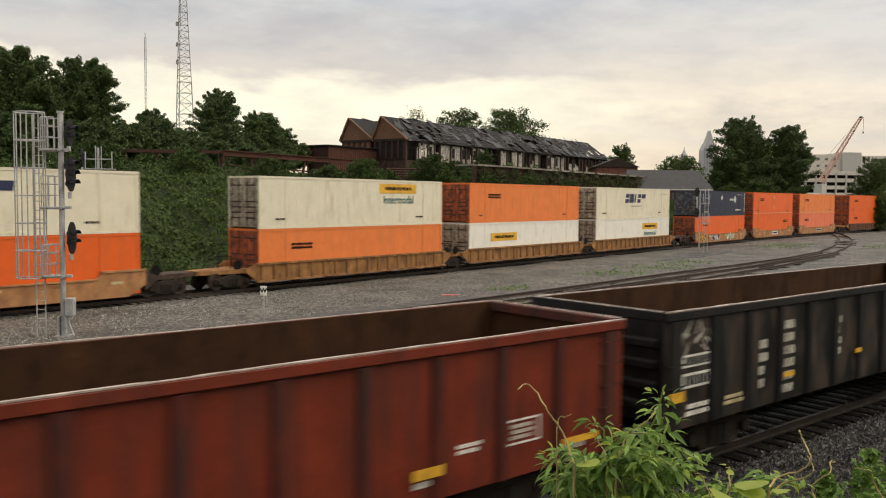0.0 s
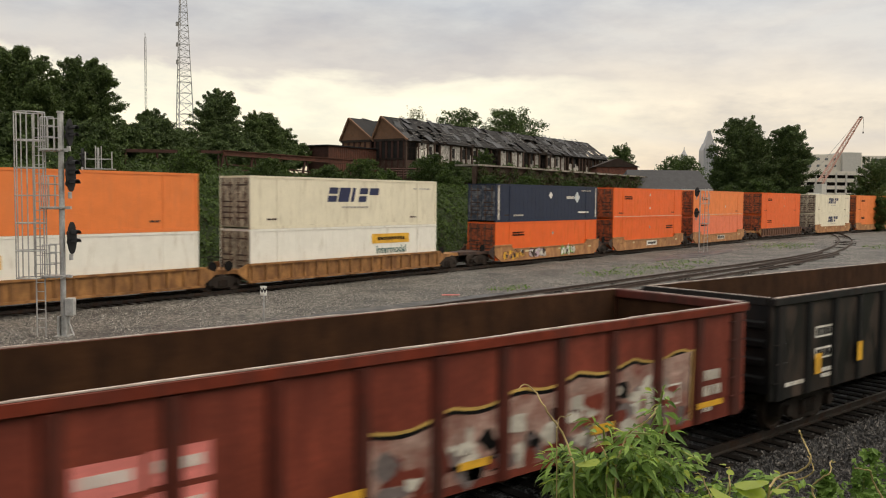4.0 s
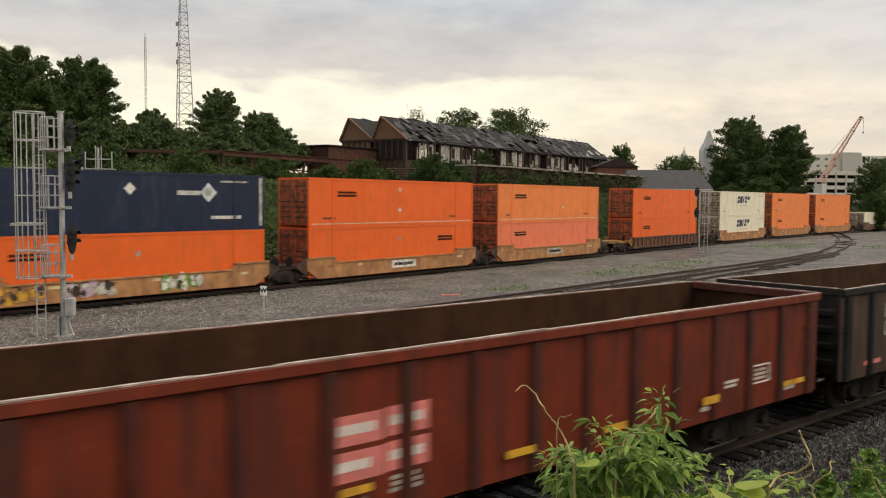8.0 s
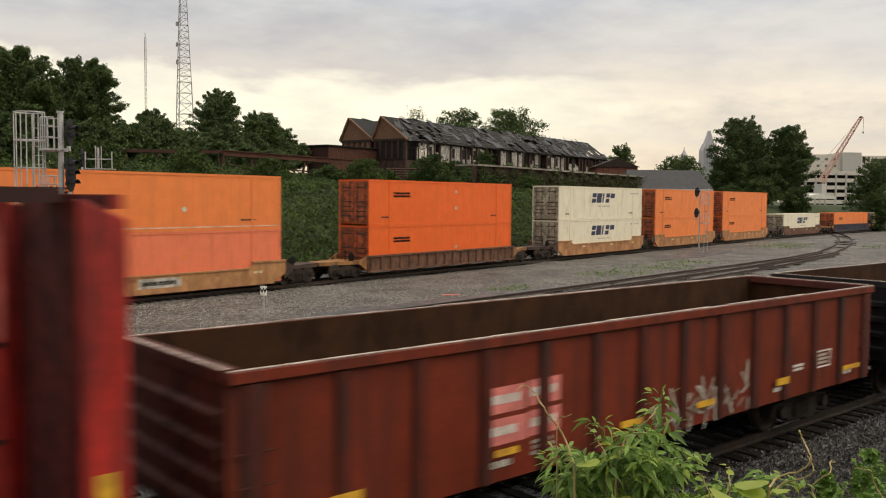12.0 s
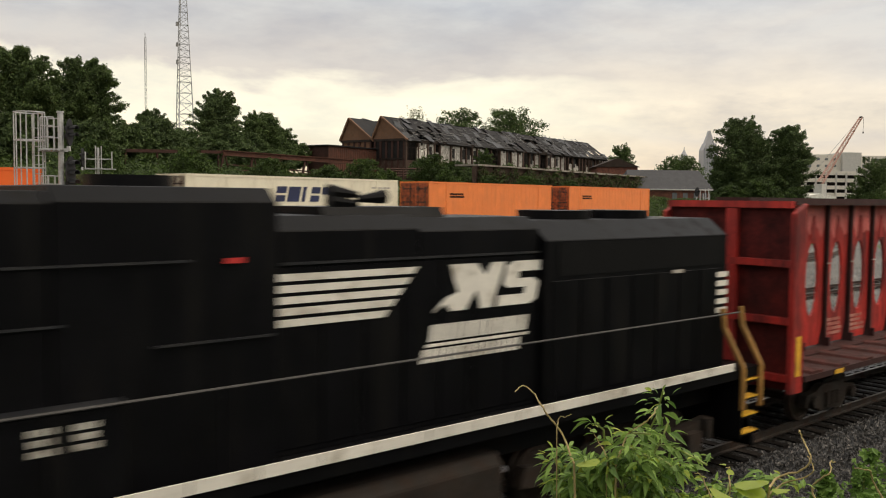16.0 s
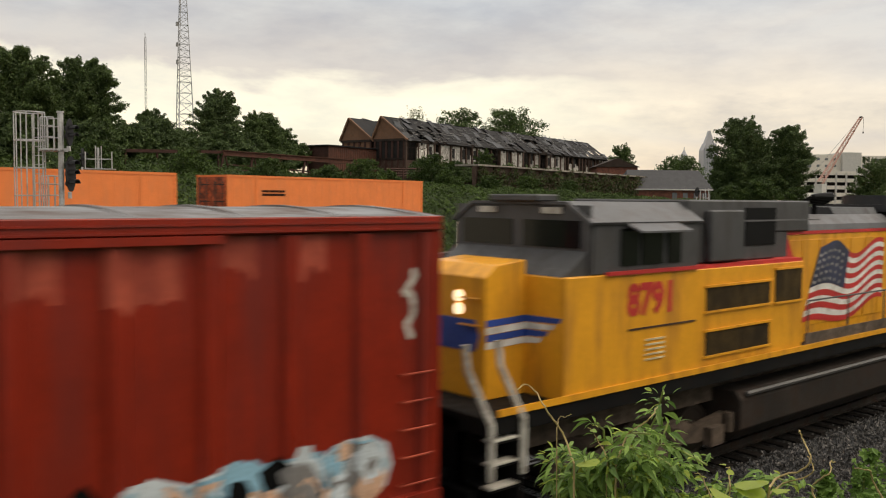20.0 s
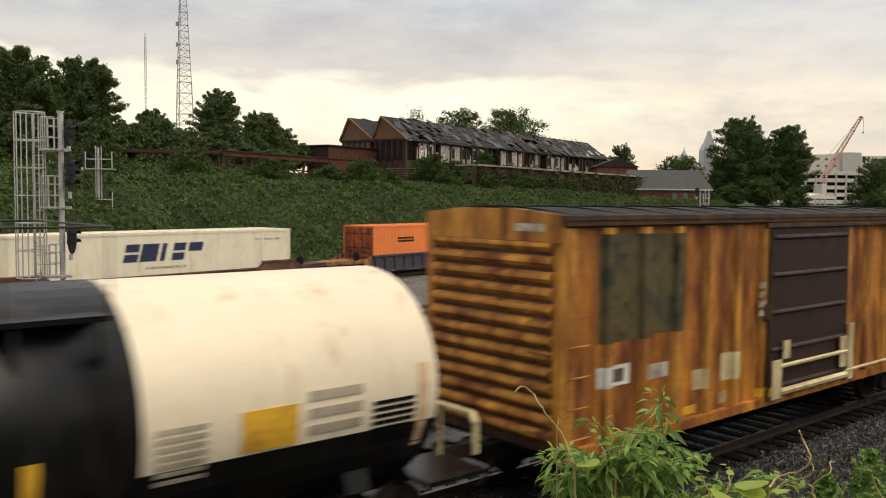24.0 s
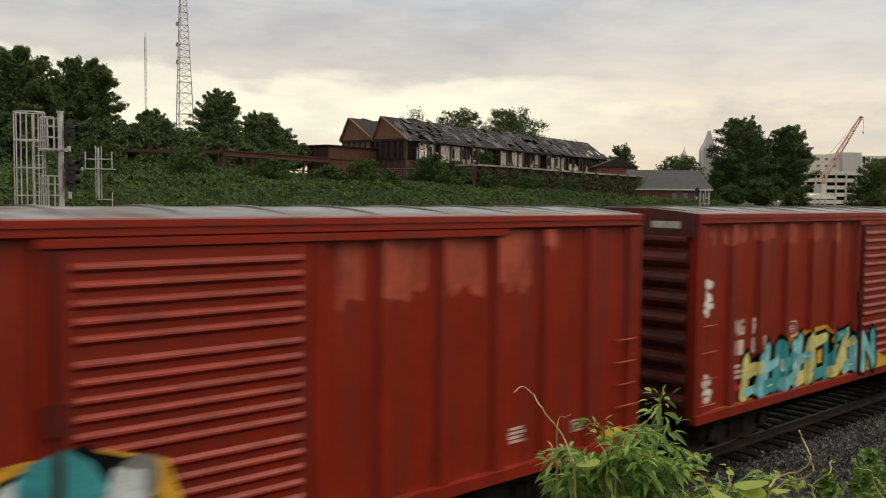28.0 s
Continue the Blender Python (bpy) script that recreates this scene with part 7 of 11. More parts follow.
def container(label, skin, dark, xc, z0, marks, style="smooth"):
    """A 53-foot container; its doors face the left end of the train. Local origin at its base, centre."""
    ct = thing("shipping_container", label, "container", group="containers on the far train")
    hx, hy = CL / 2, CW / 2
    bm = bm_new()
    box(bm, -hx + 0.05, hx - 0.02, -hy + 0.03, hy - 0.03, 0.1, CH - 0.06)
    body = part("body", bm, skin, ct)
    # shallow vertical corrugation of the side sheets
    n = 44 if style == "rib" else 27

    def sheet(bm):
        pts = []
        for i in range(n):
            x = -hx + 0.4 + (CL - 0.8) * i / (n - 1)
            w, dp = (0.10, 0.018) if style == "rib" else (0.02, 0.009)
            pts += [(x - w, -0.004), (x - w * 0.6, -dp), (x + w * 0.6, -dp), (x + w, -0.004)]
        prism(bm, pts + [(hx - 0.2, 0.0), (-hx + 0.2, 0.0)], "z", 0.2, CH - 0.14)
        return bm
    for sy in (-1, 1):
        at = pose(0, sy * (hy - 0.03), 0, 0, 0, 0 if sy < 0 else 180)
        cached(("sheet", style, skin.name), sheet, skin, "side_sheet", ct, at)
        for z0_, z1_, nm in ((CH - 0.12, CH, "top_rail"), (0.0, 0.14, "bottom_rail")):
            cached((nm, skin.name), lambda bm: box(bm, -hx, hx, -0.03, 0.03, z0_, z1_), skin, nm, ct, pose(0, sy * (hy - 0.03), 0))
        for x in (-hx + 0.07, -6.1, 6.1, hx - 0.07):
            cached(("cpost", skin.name), lambda bm: box(bm, -0.07, 0.07, -0.03, 0.03, 0.14, CH - 0.12), skin, "post", ct, pose(x, sy * (hy - 0.03), 0))
    part("front_wall", box(bm_new(), hx - 0.1, hx, -hy + 0.06, hy - 0.06, 0.0, CH), skin, ct)
    # door end with locking bars
    for y0, y1 in ((-hy + 0.08, -0.02), (0.02, hy - 0.08)):
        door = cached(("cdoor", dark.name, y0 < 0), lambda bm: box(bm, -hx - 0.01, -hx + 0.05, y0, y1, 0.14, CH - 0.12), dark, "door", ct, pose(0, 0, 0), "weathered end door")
        for y in ((-0.95, -0.35) if y0 < 0 else (0.35, 0.95)):
            def bar(bm):
                rod(bm, (0, 0, 0.12), (0, 0, CH - 0.1), 0.022)
                for z in (0.5, 1.2, 1.9, 2.5):
                    box(bm, -0.02, 0.03, -0.07, 0.07, z - 0.035, z + 0.035)
                return bm
            cached(("lockbar",), bar, LOCK, "locking_bar", door, pose(-hx - 0.04, y, 0))
        for z in (0.55, 0.85, 1.15, 1.45, 2.35):
            cached(("dmark",), lambda bm: box(bm, -0.005, 0.005, -0.45, 0.45, 0, 0.08), M["well_dark"], "door_marking", door, pose(-hx - 0.017, (y0 + y1) / 2, z))
    bm = bm_new()
    box(bm, -hx + 0.02, hx - 0.02, -hy + 0.06, hy - 0.06, CH - 0.06, CH - 0.012)
    for i in range(20):
        x = -hx + 0.5 + (CL - 1) * i / 19
        box(bm, x - 0.15, x + 0.15, -hy + 0.15, hy - 0.15, CH - 0.012, CH + 0.006)
    part("roof", bm, skin, ct)
    bm = bm_new()
    for sx in (-1, 1):
        for x in (sx * (hx - 0.09), sx * 6.1):
            for sy in (-1, 1):
                for z in (0.0, CH - 0.12):
                    a, b = sorted((sy * (hy + 0.006), sy * (hy - 0.15)))
                    box(bm, x - 0.09, x + 0.09, a, b, z, z + 0.12)
    part("corner_casting", bm, skin, ct)["kind"] = "stuff"
    y = -hy + 0.012
    for mk in marks:
        k = mk[0]
        if k == "bars":
            flat_bars(ct, *mk[1:5], y, mk[5], mk[6], seed=int(mk[1] * 3 + 50), jag=0.05, name="lettering_bar")
        elif k == "slant":
            # a bold slanted word mark as plain separated blocks
            _, x0, x1, z0_, z1_, m = mk
            w, zz = (x1 - x0) / 5, z1_ - z0_
            for i, (f0, f1, lo_) in enumerate(((0.0, 0.85, 0.0), (0.0, 1.05, 0.0), (0.25, 0.55, 0.0), (0.0, 0.8, 0.0), (0.0, 0.95, 0.5))):
                for q0, q1 in (((0.0, 0.42), (0.56, 1.0)) if i in (0, 3) else ((lo_, 1.0),)):
                    plate(ct, x0 + (i + f0) * w + 0.25 * zz * q0, x0 + (i + f1) * w + 0.25 * zz * q0, z0_ + zz * q0, z0_ + zz * q1, y, m, "word_mark_block", slant=0.25)
        elif k == "plate":
            plate(ct, *mk[1:5], y, mk[5], "decal", d=0.004)
        elif k == "yellow_label":
            x0, z0_ = mk[1], mk[2]
            plate(ct, x0, x0 + 3.6, z0_, z0_ + 0.6, y, M["sign_yellow"], "yellow_label", d=0.004)
            flat_bars(ct, x0 + 0.5, x0 + 3.2, z0_ + 0.15, z0_ + 0.45, y - 0.005, M["dark_frame"], 1, seed=2, jag=0.0, name="label_bar")
        elif k == "word":
            lettering(mk[1], mk[4], mk[5], ct, pose(mk[2], y - 0.004, mk[3]), "lettering", bold=0.01)
        elif k == "diamond":
            bm = bm_new()
            x, z, r = mk[1:4]
            prism(bm, [(x - r, z), (x, z - r), (x + r, z), (x, z + r)], "y", y - 0.004, y)
            part("placard", bm, mk[4], ct, "pale diamond placard")
        elif k == "scuff":
            plate(ct, *mk[1:5], y, mk[5], "edge_tape", d=0.003)
    FAR.append((ct, xc, z0))
    return ct


def well_unit(label, xc, style, skin, ends, group="well cars"):
    """One platform of an articulated well car; ends: (left has its own truck, right has its own truck)."""
    car = thing("well_car", label, "freight car", group=group)
    L = 16.6
    h, hy = L / 2, 1.42
    ztop = 1.38 if style == "ribbed" else 1.45
    for sy in (-1, 1):
        a, b = sorted((sy * hy, sy * (hy - 0.08)))
        bm = bm_new()
        if style == "ribbed":
            prism(bm, [(-h, 0.42), (h, 0.42), (h, ztop - 0.1), (-h, ztop - 0.1)], "y", a, b)
        else:
            prism(bm, [(-h + 0.9, 0.22), (h - 0.9, 0.22), (h, 0.75), (h, ztop - 0.05), (h - 2.2, ztop - 0.05), (h - 2.6, ztop - 0.3), (-h + 2.6, ztop - 0.3), (-h + 2.2, ztop - 0.05), (-h, ztop - 0.05), (-h, 0.75)], "y", a, b)
        sw = part("side_wall", bm, skin, car)
        if style == "ribbed":
            n = 18
            for i in range(n):
                x = -h + 0.25 + (L - 0.5) * i / (n - 1)
                cached(("wellrib", skin.name), lambda bm: prism(bm, [(-0.09, 0.0), (-0.05, -0.1), (0.05, -0.1), (0.09, 0.0)], "z", 0.46, ztop - 0.12), skin, "rib", sw, pose(x, sy * (hy + 0.001), 0, 0, 0, 0 if sy < 0 else 180))
            bm = bm_new()
            c, d = sorted((sy * (hy + 0.1), sy * (hy - 0.1)))
            box(bm, -h, h, c, d, ztop - 0.1, ztop)
            box(bm, -h, h, c, d, 0.34, 0.45)
            part("chord", bm, skin, car)
        else:
            bm = bm_new()
            c, d = sorted((sy * (hy + 0.05), sy * (hy - 0.1)))
            for u0, u1 in ((-h, -h + 2.3), (h - 2.3, h)):
                box(bm, u0, u1, c, d, ztop - 0.05, ztop + 0.05)
            box(bm, -h + 2.4, h - 2.4, c, d, ztop - 0.36, ztop - 0.29)
            part("chord", bm, skin, car)
            r = random.Random(int(xc * 10) % 97)
            for i in range(6):
                x = -h + 1.5 + i * 2.6 + r.uniform(-0.4, 0.4)
                plate(car, x, x + r.uniform(0.3, 0.7), 0.85, 0.98, sy * hy if sy < 0 else hy + 0.004, M["cream"] if i % 2 else M["well_tan"], "reflector")
    for i in range(7):
        x = -h + 0.4 + (L - 0.8) * i / 6
        bm = bm_new()
        box(bm, x - 0.25, x + 0.25, -hy + 0.09, hy - 0.09, 0.24, 0.30)
        part("floor_beam", bm, M["well_dark"], car)
    for sx, own in ((-1, ends[0]), (1, ends[1])):
        reach = 3.3 if own else 1.55
        bm = bm_new()
        a, b = sorted((sx * h, sx * (h + reach)))
        # tapered end platform over the truck
        prism(bm, [(sx * h, -hy), (sx * h, hy), (sx * (h + 0.6), 1.0), (sx * (h + reach), 0.55), (sx * (h + reach), -0.55), (sx * (h + 0.6), -1.0)], "z", 0.86, 1.08)
        prism(bm, [(sx * h, 0.45), (sx * h, ztop), (sx * (h + 0.7), 1.08), (sx * (h + 0.7), 0.9)], "y", -hy + 0.05, -hy + 0.12)
        prism(bm, [(sx * h, 0.45), (sx * h, ztop), (sx * (h + 0.7), 1.08), (sx * (h + 0.7), 0.9)], "y", hy - 0.12, hy - 0.05)
        part("end_platform", bm, M["well_dark"] if style != "ribbed" else M["well_tan"], car)
        bm = bm_new()
        x = sx * (h + min(reach - 0.3, 1.1))
        for sy in (-1, 1):
            line_of(bm, [(x, sy * 0.55, 1.08), (x, sy * 0.55, 1.75), (x, sy * 0.1, 1.75)], 0.03)
        rod(bm, (sx * (h + 0.9), -0.9, 1.3), (sx * (h + 0.9), -0.85, 1.3), 0.28, 12)
        part("hand_brake", bm, M["dark_frame"], car)
        if own:
            add_truck(car, sx * (h + 1.35))
            add_coupler(car, sx * (h + reach - 0.1), sx)
        elif sx > 0:
            add_truck(car, sx * (h + 1.45))
    FAR.append((car, xc, 0.0))
    return car


OR, FD, SM, CR, WT, NV = M["ct_orange"], M["ct_faded"], M["ct_salmon"], M["ct_cream"], M["ct_white"], M["ct_navy"]
DK, NB = M["dark_frame"], mat("mark_navy", (0.022, 0.028, 0.075), 0.5, var=0.2)
GREEN_T = mat("mark_teal", (0.04, 0.13, 0.12), 0.5)
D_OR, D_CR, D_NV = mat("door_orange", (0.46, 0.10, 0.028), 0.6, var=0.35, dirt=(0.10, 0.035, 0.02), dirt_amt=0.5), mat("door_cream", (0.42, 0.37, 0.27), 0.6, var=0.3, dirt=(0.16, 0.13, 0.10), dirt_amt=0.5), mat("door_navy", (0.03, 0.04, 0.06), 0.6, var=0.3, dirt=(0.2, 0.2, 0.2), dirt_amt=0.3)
TAPE = mat("edge_tape", (0.62, 0.42, 0.32), 0.5, var=0.3)
sw = lambda a=-2.3: [("slant", a, a + 4.4, 1.5, 2.35, NB), ("bars", a + 1.2, a + 3.6, 1.1, 1.26, M["off_white"], 1), ("bars", 5.6, 7.4, 2.3, 2.45, M["off_white"], 1)]
sch = lambda a=-5.7, t=True: [("bars", -5.72, -4.0, 1.78, 2.16, DK, 2)] + ([("diamond", -0.2, 2.35, 0.16, M["off_white"]), ("diamond", -0.2, 1.1, 0.16, M["off_white"])] if t else [])
jb = lambda x=1.7: [("yellow_label", x, 2.05), ("word", "Intermodal", x + 1.85, 1.62, 0.68, GREEN_T)]
ZW, ZU = 0.32, 0.32 + CH + 0.01
CRL, WHL, ORL, FDL, SML, NVL = "plain cream 53-foot container", "white 53-foot container with yellow label", "bright orange 53-foot container with dark marks", "faded orange 53-foot container", "salmon-orange faded 53-foot container", "dark navy 53-foot container with white marks"


def scatter_marks(seed):
    r = random.Random(seed)
    return [("bars", x, x + r.uniform(0.5, 1.1), 0.45, 0.6, M["well_dark"], 1) for x in (-6.9, 5.3)]


stack = [
    # left end, lower (skin, label, marks), upper, well style, skin, ends
    (-12.4, (OR, ORL, sch(-5, False)), (CR, CRL, [("slant", -2.3, 2.1, 1.5, 2.35, NB)]), "smooth", M["well_ochre"], (False, True)),
    (10.98, (FD, FDL, [("bars", -5.72, -4.08, 1.7, 2.1, DK, 2)]), (CR, CRL + " and yellow label", jb(1.7)), "ribbed", M["well_tan"], (True, False)),
    (30.45, (WT, WHL, [("yellow_label", -5.35, 1.5)]), (FD, FDL + ", red dents", sch(-3.6, False)), "ribbed", M["well_tan"], (False, False)),
    (49.9, (WT, WHL, [("yellow_label", 1.6, 1.8), ("word", "Intermodal", 3.45, 1.38, 0.66, GREEN_T)]), (CR, CRL + " and slanted blue mark", sw()), "ribbed", M["well_tan"], (False, True)),
    (73.3, (OR, ORL, sch(-5.0, False) + [("diamond", 0.4, 1.9, 0.17, M["off_white"])]), (NV, NVL, [("plate", -7.8, -7.55, 0.2, 2.8, M["off_white"]), ("plate", 7.75, 7.98, 0.2, 2.8, M["off_white"]), ("diamond", 0.0, 2.1, 0.3, M["white_paint"]), ("bars", 2.6, 4.0, 1.75, 2.1, M["white_paint"], 1), ("diamond", 4.45, 1.95, 0.5, PALE), ("diamond", 4.45, 1.95, 0.28, M["white_paint"]), ("bars", 4.6, 6.6, 0.55, 0.8, M["white_paint"], 1), ("bars", -5.6, -4.2, 0.4, 0.6, M["off_white"], 1), ("bars", 5.2, 7.0, 2.45, 2.6, M["off_white"], 1)]), "smooth", M["well_ochre"], (True, False)),
    (92.75, (OR, ORL, [("bars", 4.0, 5.7, 1.75, 2.15, DK, 2), ("diamond", 0.0, 2.0, 0.17, M["off_white"])]), (OR, ORL, sch()[:1] + [("diamond", 0.0, 2.3, 0.17, M["off_white"]), ("diamond", 0.0, 1.0, 0.17, M["off_white"]), ("scuff", -7.8, 7.9, 0.16, 0.22, TAPE)]), "smooth", M["well_ochre"], (False, False)),
    (112.2, (SM, SML, sch(-4.6, False) + [("diamond", 1.8, 1.6, 0.16, FD)]), (FD, FDL, sch(-4.6, False) + [("diamond", 1.8, 1.1, 0.16, M["off_white"]), ("scuff", -7.8, 7.9, 0.16, 0.22, TAPE)]), "smooth", M["well_ochre"], (False, True)),
    (135.55, (OR, ORL, sch(-4.4, False) + [("diamond", 1.0, 1.3, 0.16, M["off_white"])]), (OR, ORL, sch(-4.4, False) + [("diamond", 1.0, 2.2, 0.16, M["off_white"]), ("diamond", 1.0, 1.1, 0.16, M["off_white"])]), "ribbed", M["well_brown"], (True, True)),
    (159.0, (CR, CRL + " and slanted blue mark", sw()), (CR, CRL + " and slanted blue mark", sw()), "smooth", M["well_ochre"], (True, False)),
    (178.4, (FD, FDL, sch(-4.8, False)), (FD, FDL, sch(-4.8, False)), "smooth", M["well_ochre"], (False, False)),
    (197.6, (FD, FDL, sch(-4.8, False)), (FD, FDL, sch(-4.8, False)), "smooth", M["well_ochre"], (False, True)),
    (221.1, (CR, CRL + " and slanted blue mark", sw()), None, "smooth", M["well_brown"], (True, True)),
    (244.2, (FD, FDL + " with ribbed sides", sch(-4.6, False), "rib"), None, "ribbed", M["well_blue"], (True, False)),
    (263.75, (CR, CRL, [("slant", -2.6, 1.2, 1.2, 2.0, NB)]), None, "ribbed", M["well_blue"], (False, False)),
    (283.3, (CR, CRL + " and slanted blue mark", sw()), None, "ribbed", M["well_blue"], (False, True)),
    (306.6, (OR, ORL, sch(-5.4, False)), None, "ribbed", M["well_brown"], (True, True)),
    (329.8, (OR, ORL, sch(-5.0, False)), None, "ribbed", M["well_brown"], (True, True)),
    (353.0, (OR, ORL, sch(-5.0, False)), None, "ribbed", M["well_brown"], (True, True)),
    (376.3, (OR, ORL, sch(-5.0, False)), None, "smooth", M["well_ochre"], (True, True)),
]
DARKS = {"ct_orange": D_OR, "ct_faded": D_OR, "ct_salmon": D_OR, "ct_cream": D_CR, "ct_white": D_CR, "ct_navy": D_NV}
for left, low, up, style, skin, ends in stack:
    xc = left + CL / 2
    u = well_unit(("ribbed tan" if style == "ribbed" and skin is M["well_tan"] else "weathered blue ribbed" if skin is M["well_blue"] else "smooth-sided ochre" if skin is M["well_ochre"] else "grimy brown") + " intermodal well car platform", xc, style, skin, ends)
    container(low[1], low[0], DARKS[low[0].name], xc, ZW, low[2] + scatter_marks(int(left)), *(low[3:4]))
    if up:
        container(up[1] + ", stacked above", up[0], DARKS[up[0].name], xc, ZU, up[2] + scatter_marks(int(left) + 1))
    yv = -1.42
    if left == 73.3:
        graffiti(u, -7.2, -4.2, 0.35, 1.05, [(-20, yv), (20, yv)], [SPY, M["well_ochre"]], M["well_dark"], None, W, 61, 4, wild=False)
        graffiti(u, -3.5, -0.95, 0.4, 1.1, [(-20, yv), (20, yv)], [mat("spray_lilac", (0.48, 0.36, 0.42), 0.5, var=0.2), M["off_white"]], M["well_dark"], None, W, 62, 3, wild=False)
        graffiti(u, 1.5, 4.0, 0.4, 1.1, [(-20, yv), (20, yv)], [mat("spray_green", (0.16, 0.36, 0.05), 0.5, var=0.2), M["off_white"]], M["well_dark"], None, W, 63, 3, wild=False)
    if left in (92.75, 112.2):
        plate(u, -0.9, 1.5, 0.5, 0.98, yv, M["white_paint"] if left < 100 else M["off_white"], "white_plate", d=0.004)
        flat_bars(u, -0.7, 1.25, 0.58, 0.88, yv - 0.005, BK, 1, "plate_bar", 6, jag=0.0, slant=0.2)
    if left == 306.6:
        bm = bm_new()
        prism(bm, [(-3.2, 0.8), (-2.8, 0.4), (-2.4, 0.8), (-2.8, 1.2)], "y", -1.56, -1.545)
        part("yellow_diamond", bm, M["sign_yellow"], u)


def motions():
    times = [0, 2, 4, 6, 8, 10, 12, 14, 16, 18, 20, 22, 24, 26, 28]
    for car, c in NEAR:
        walk(car, [(t, pose(c + run_near(t), NEAR_Y, 0)) for t in times])
    for ob, s, z in FAR:
        rows = []
        for t in times:
            x, y, hd = far_at(s + run_far(t))
            rows.append((t, pose(x, y, RAIL_FAR + z, 0, 0, math.degrees(hd))))
        walk(ob, rows)
    # the long dry shoot leans slowly in the breeze
    foot = swaying.matrix_basis.translation.copy()
    for_rows = [(0, 0.0), (3, 0.7), (6, 0.2), (8, 1.6), (11, 1.1), (14, 2.4), (17, 1.7), (20, 0.4), (23, 2.6), (26, 2.9), (28, 3.1)]
    walk(swaying, [(t, Matrix.Translation(foot) @ Matrix.Rotation(radians(-a), 4, FW)) for t, a in for_rows])
# ---- ground, hill and tracks ----
def gravel_mat(name, lo, hi, rough, cell, patchy):
    """Crushed stone: every cell its own tone and height, larger damp or dusty patches over it."""
    m = bpy.data.materials.new(name)
    m.use_nodes = True
    t = m.node_tree
    n, ln = t.nodes, t.links
    b = n["Principled BSDF"]
    tc = n.new("ShaderNodeTexCoord")
    vo = n.new("ShaderNodeTexVoronoi")
    vo.inputs["Scale"].default_value = cell
    ln.new(tc.outputs["Object"], vo.inputs["Vector"])
    sp = n.new("ShaderNodeSeparateColor")
    ln.new(vo.outputs["Color"], sp.inputs[0])
    c1 = ramp(t, [(0.0, lo), (0.55, [(p + q) / 2 for p, q in zip(lo, hi)]), (1.0, hi)], sp.outputs[0])
    nz = n.new("ShaderNodeTexNoise")
    nz.inputs["Scale"].default_value, nz.inputs["Detail"].default_value = 0.35, 7
    ln.new(tc.outputs["Object"], nz.inputs["Vector"])
    c2 = ramp(t, [(0.35, (patchy,) * 3), (0.65, (1.15, 1.13, 1.1))], nz.outputs[0])
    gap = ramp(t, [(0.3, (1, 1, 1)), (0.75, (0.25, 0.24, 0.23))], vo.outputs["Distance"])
    last = c1
    for c in (c2, gap):
        mx = n.new("ShaderNodeMixRGB")
        mx.blend_type = "MULTIPLY"
        mx.inputs[0].default_value = 1.0
        ln.new(last, mx.inputs[1])
        ln.new(c, mx.inputs[2])
        last = mx.outputs[0]
    ln.new(last, b.inputs["Base Color"])
    b.inputs["Roughness"].default_value = rough
    bp = n.new("ShaderNodeBump")
    bp.invert = True
    bp.inputs["Strength"].default_value, bp.inputs["Distance"].default_value = 1.0, 0.05
    ln.new(vo.outputs["Distance"], bp.inputs["Height"])
    ln.new(bp.outputs[0], b.inputs["Normal"])
    return m


M.update({
    "gravel": gravel_mat("gravel", (0.030, 0.028, 0.025), (0.30, 0.28, 0.25), 0.7, 7.5, 0.5),
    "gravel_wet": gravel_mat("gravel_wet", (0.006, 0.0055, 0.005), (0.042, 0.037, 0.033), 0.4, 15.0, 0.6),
    # the shade under the near train is put into this gravel's colour
    "ballast_shaded": gravel_mat("ballast_shaded", (0.004, 0.0035, 0.003), (0.018, 0.015, 0.013), 0.4, 15.0, 0.6),
    "hill_soil": mat("hill_soil", (0.030, 0.050, 0.014), 0.9, var=0.5, size=0.3, bump=0.6, dirt=(0.05, 0.036, 0.02), dirt_amt=0.2),
    "asphalt": mat("asphalt", (0.055, 0.055, 0.055), 0.42, var=0.3, size=0.4, bump=0.3, dirt=(0.035, 0.035, 0.037), dirt_amt=0.4, dirt_size=0.15),
})


def island_tones(name, stops, rough):
    """Stones, each of its own tone."""
    m = bpy.data.materials.new(name)
    m.use_nodes = True
    n = m.node_tree.nodes
    geo = n.new("ShaderNodeNewGeometry")
    c = ramp(m.node_tree, stops, geo.outputs["Random Per Island"])
    m.node_tree.links.new(c, n["Principled BSDF"].inputs["Base Color"])
    n["Principled BSDF"].inputs["Roughness"].default_value = rough
    return m


M["stone_dark"] = island_tones("stone_dark", [(0.0, (0.008, 0.007, 0.0065)), (0.65, (0.022, 0.020, 0.018)), (0.9, (0.070, 0.063, 0.056)), (1.0, (0.20, 0.18, 0.16))], 0.35)
M["stone_light"] = island_tones("stone_light", [(0.0, (0.05, 0.046, 0.04)), (0.5, (0.17, 0.158, 0.14)), (0.9, (0.29, 0.272, 0.243)), (1.0, (0.42, 0.40, 0.36))], 0.7)


def smooth(a, b, x):
    t = np.clip((x - a) / (b - a), 0, 1)
    return t * t * (3 - 2 * t)


_ps = np.arange(-150, 330, 2.0)
_pc = np.array([far_at(s)[:2] for s in _ps])
_pn = np.array([(-math.sin(far_at(s)[2]), math.cos(far_at(s)[2])) for s in _ps])


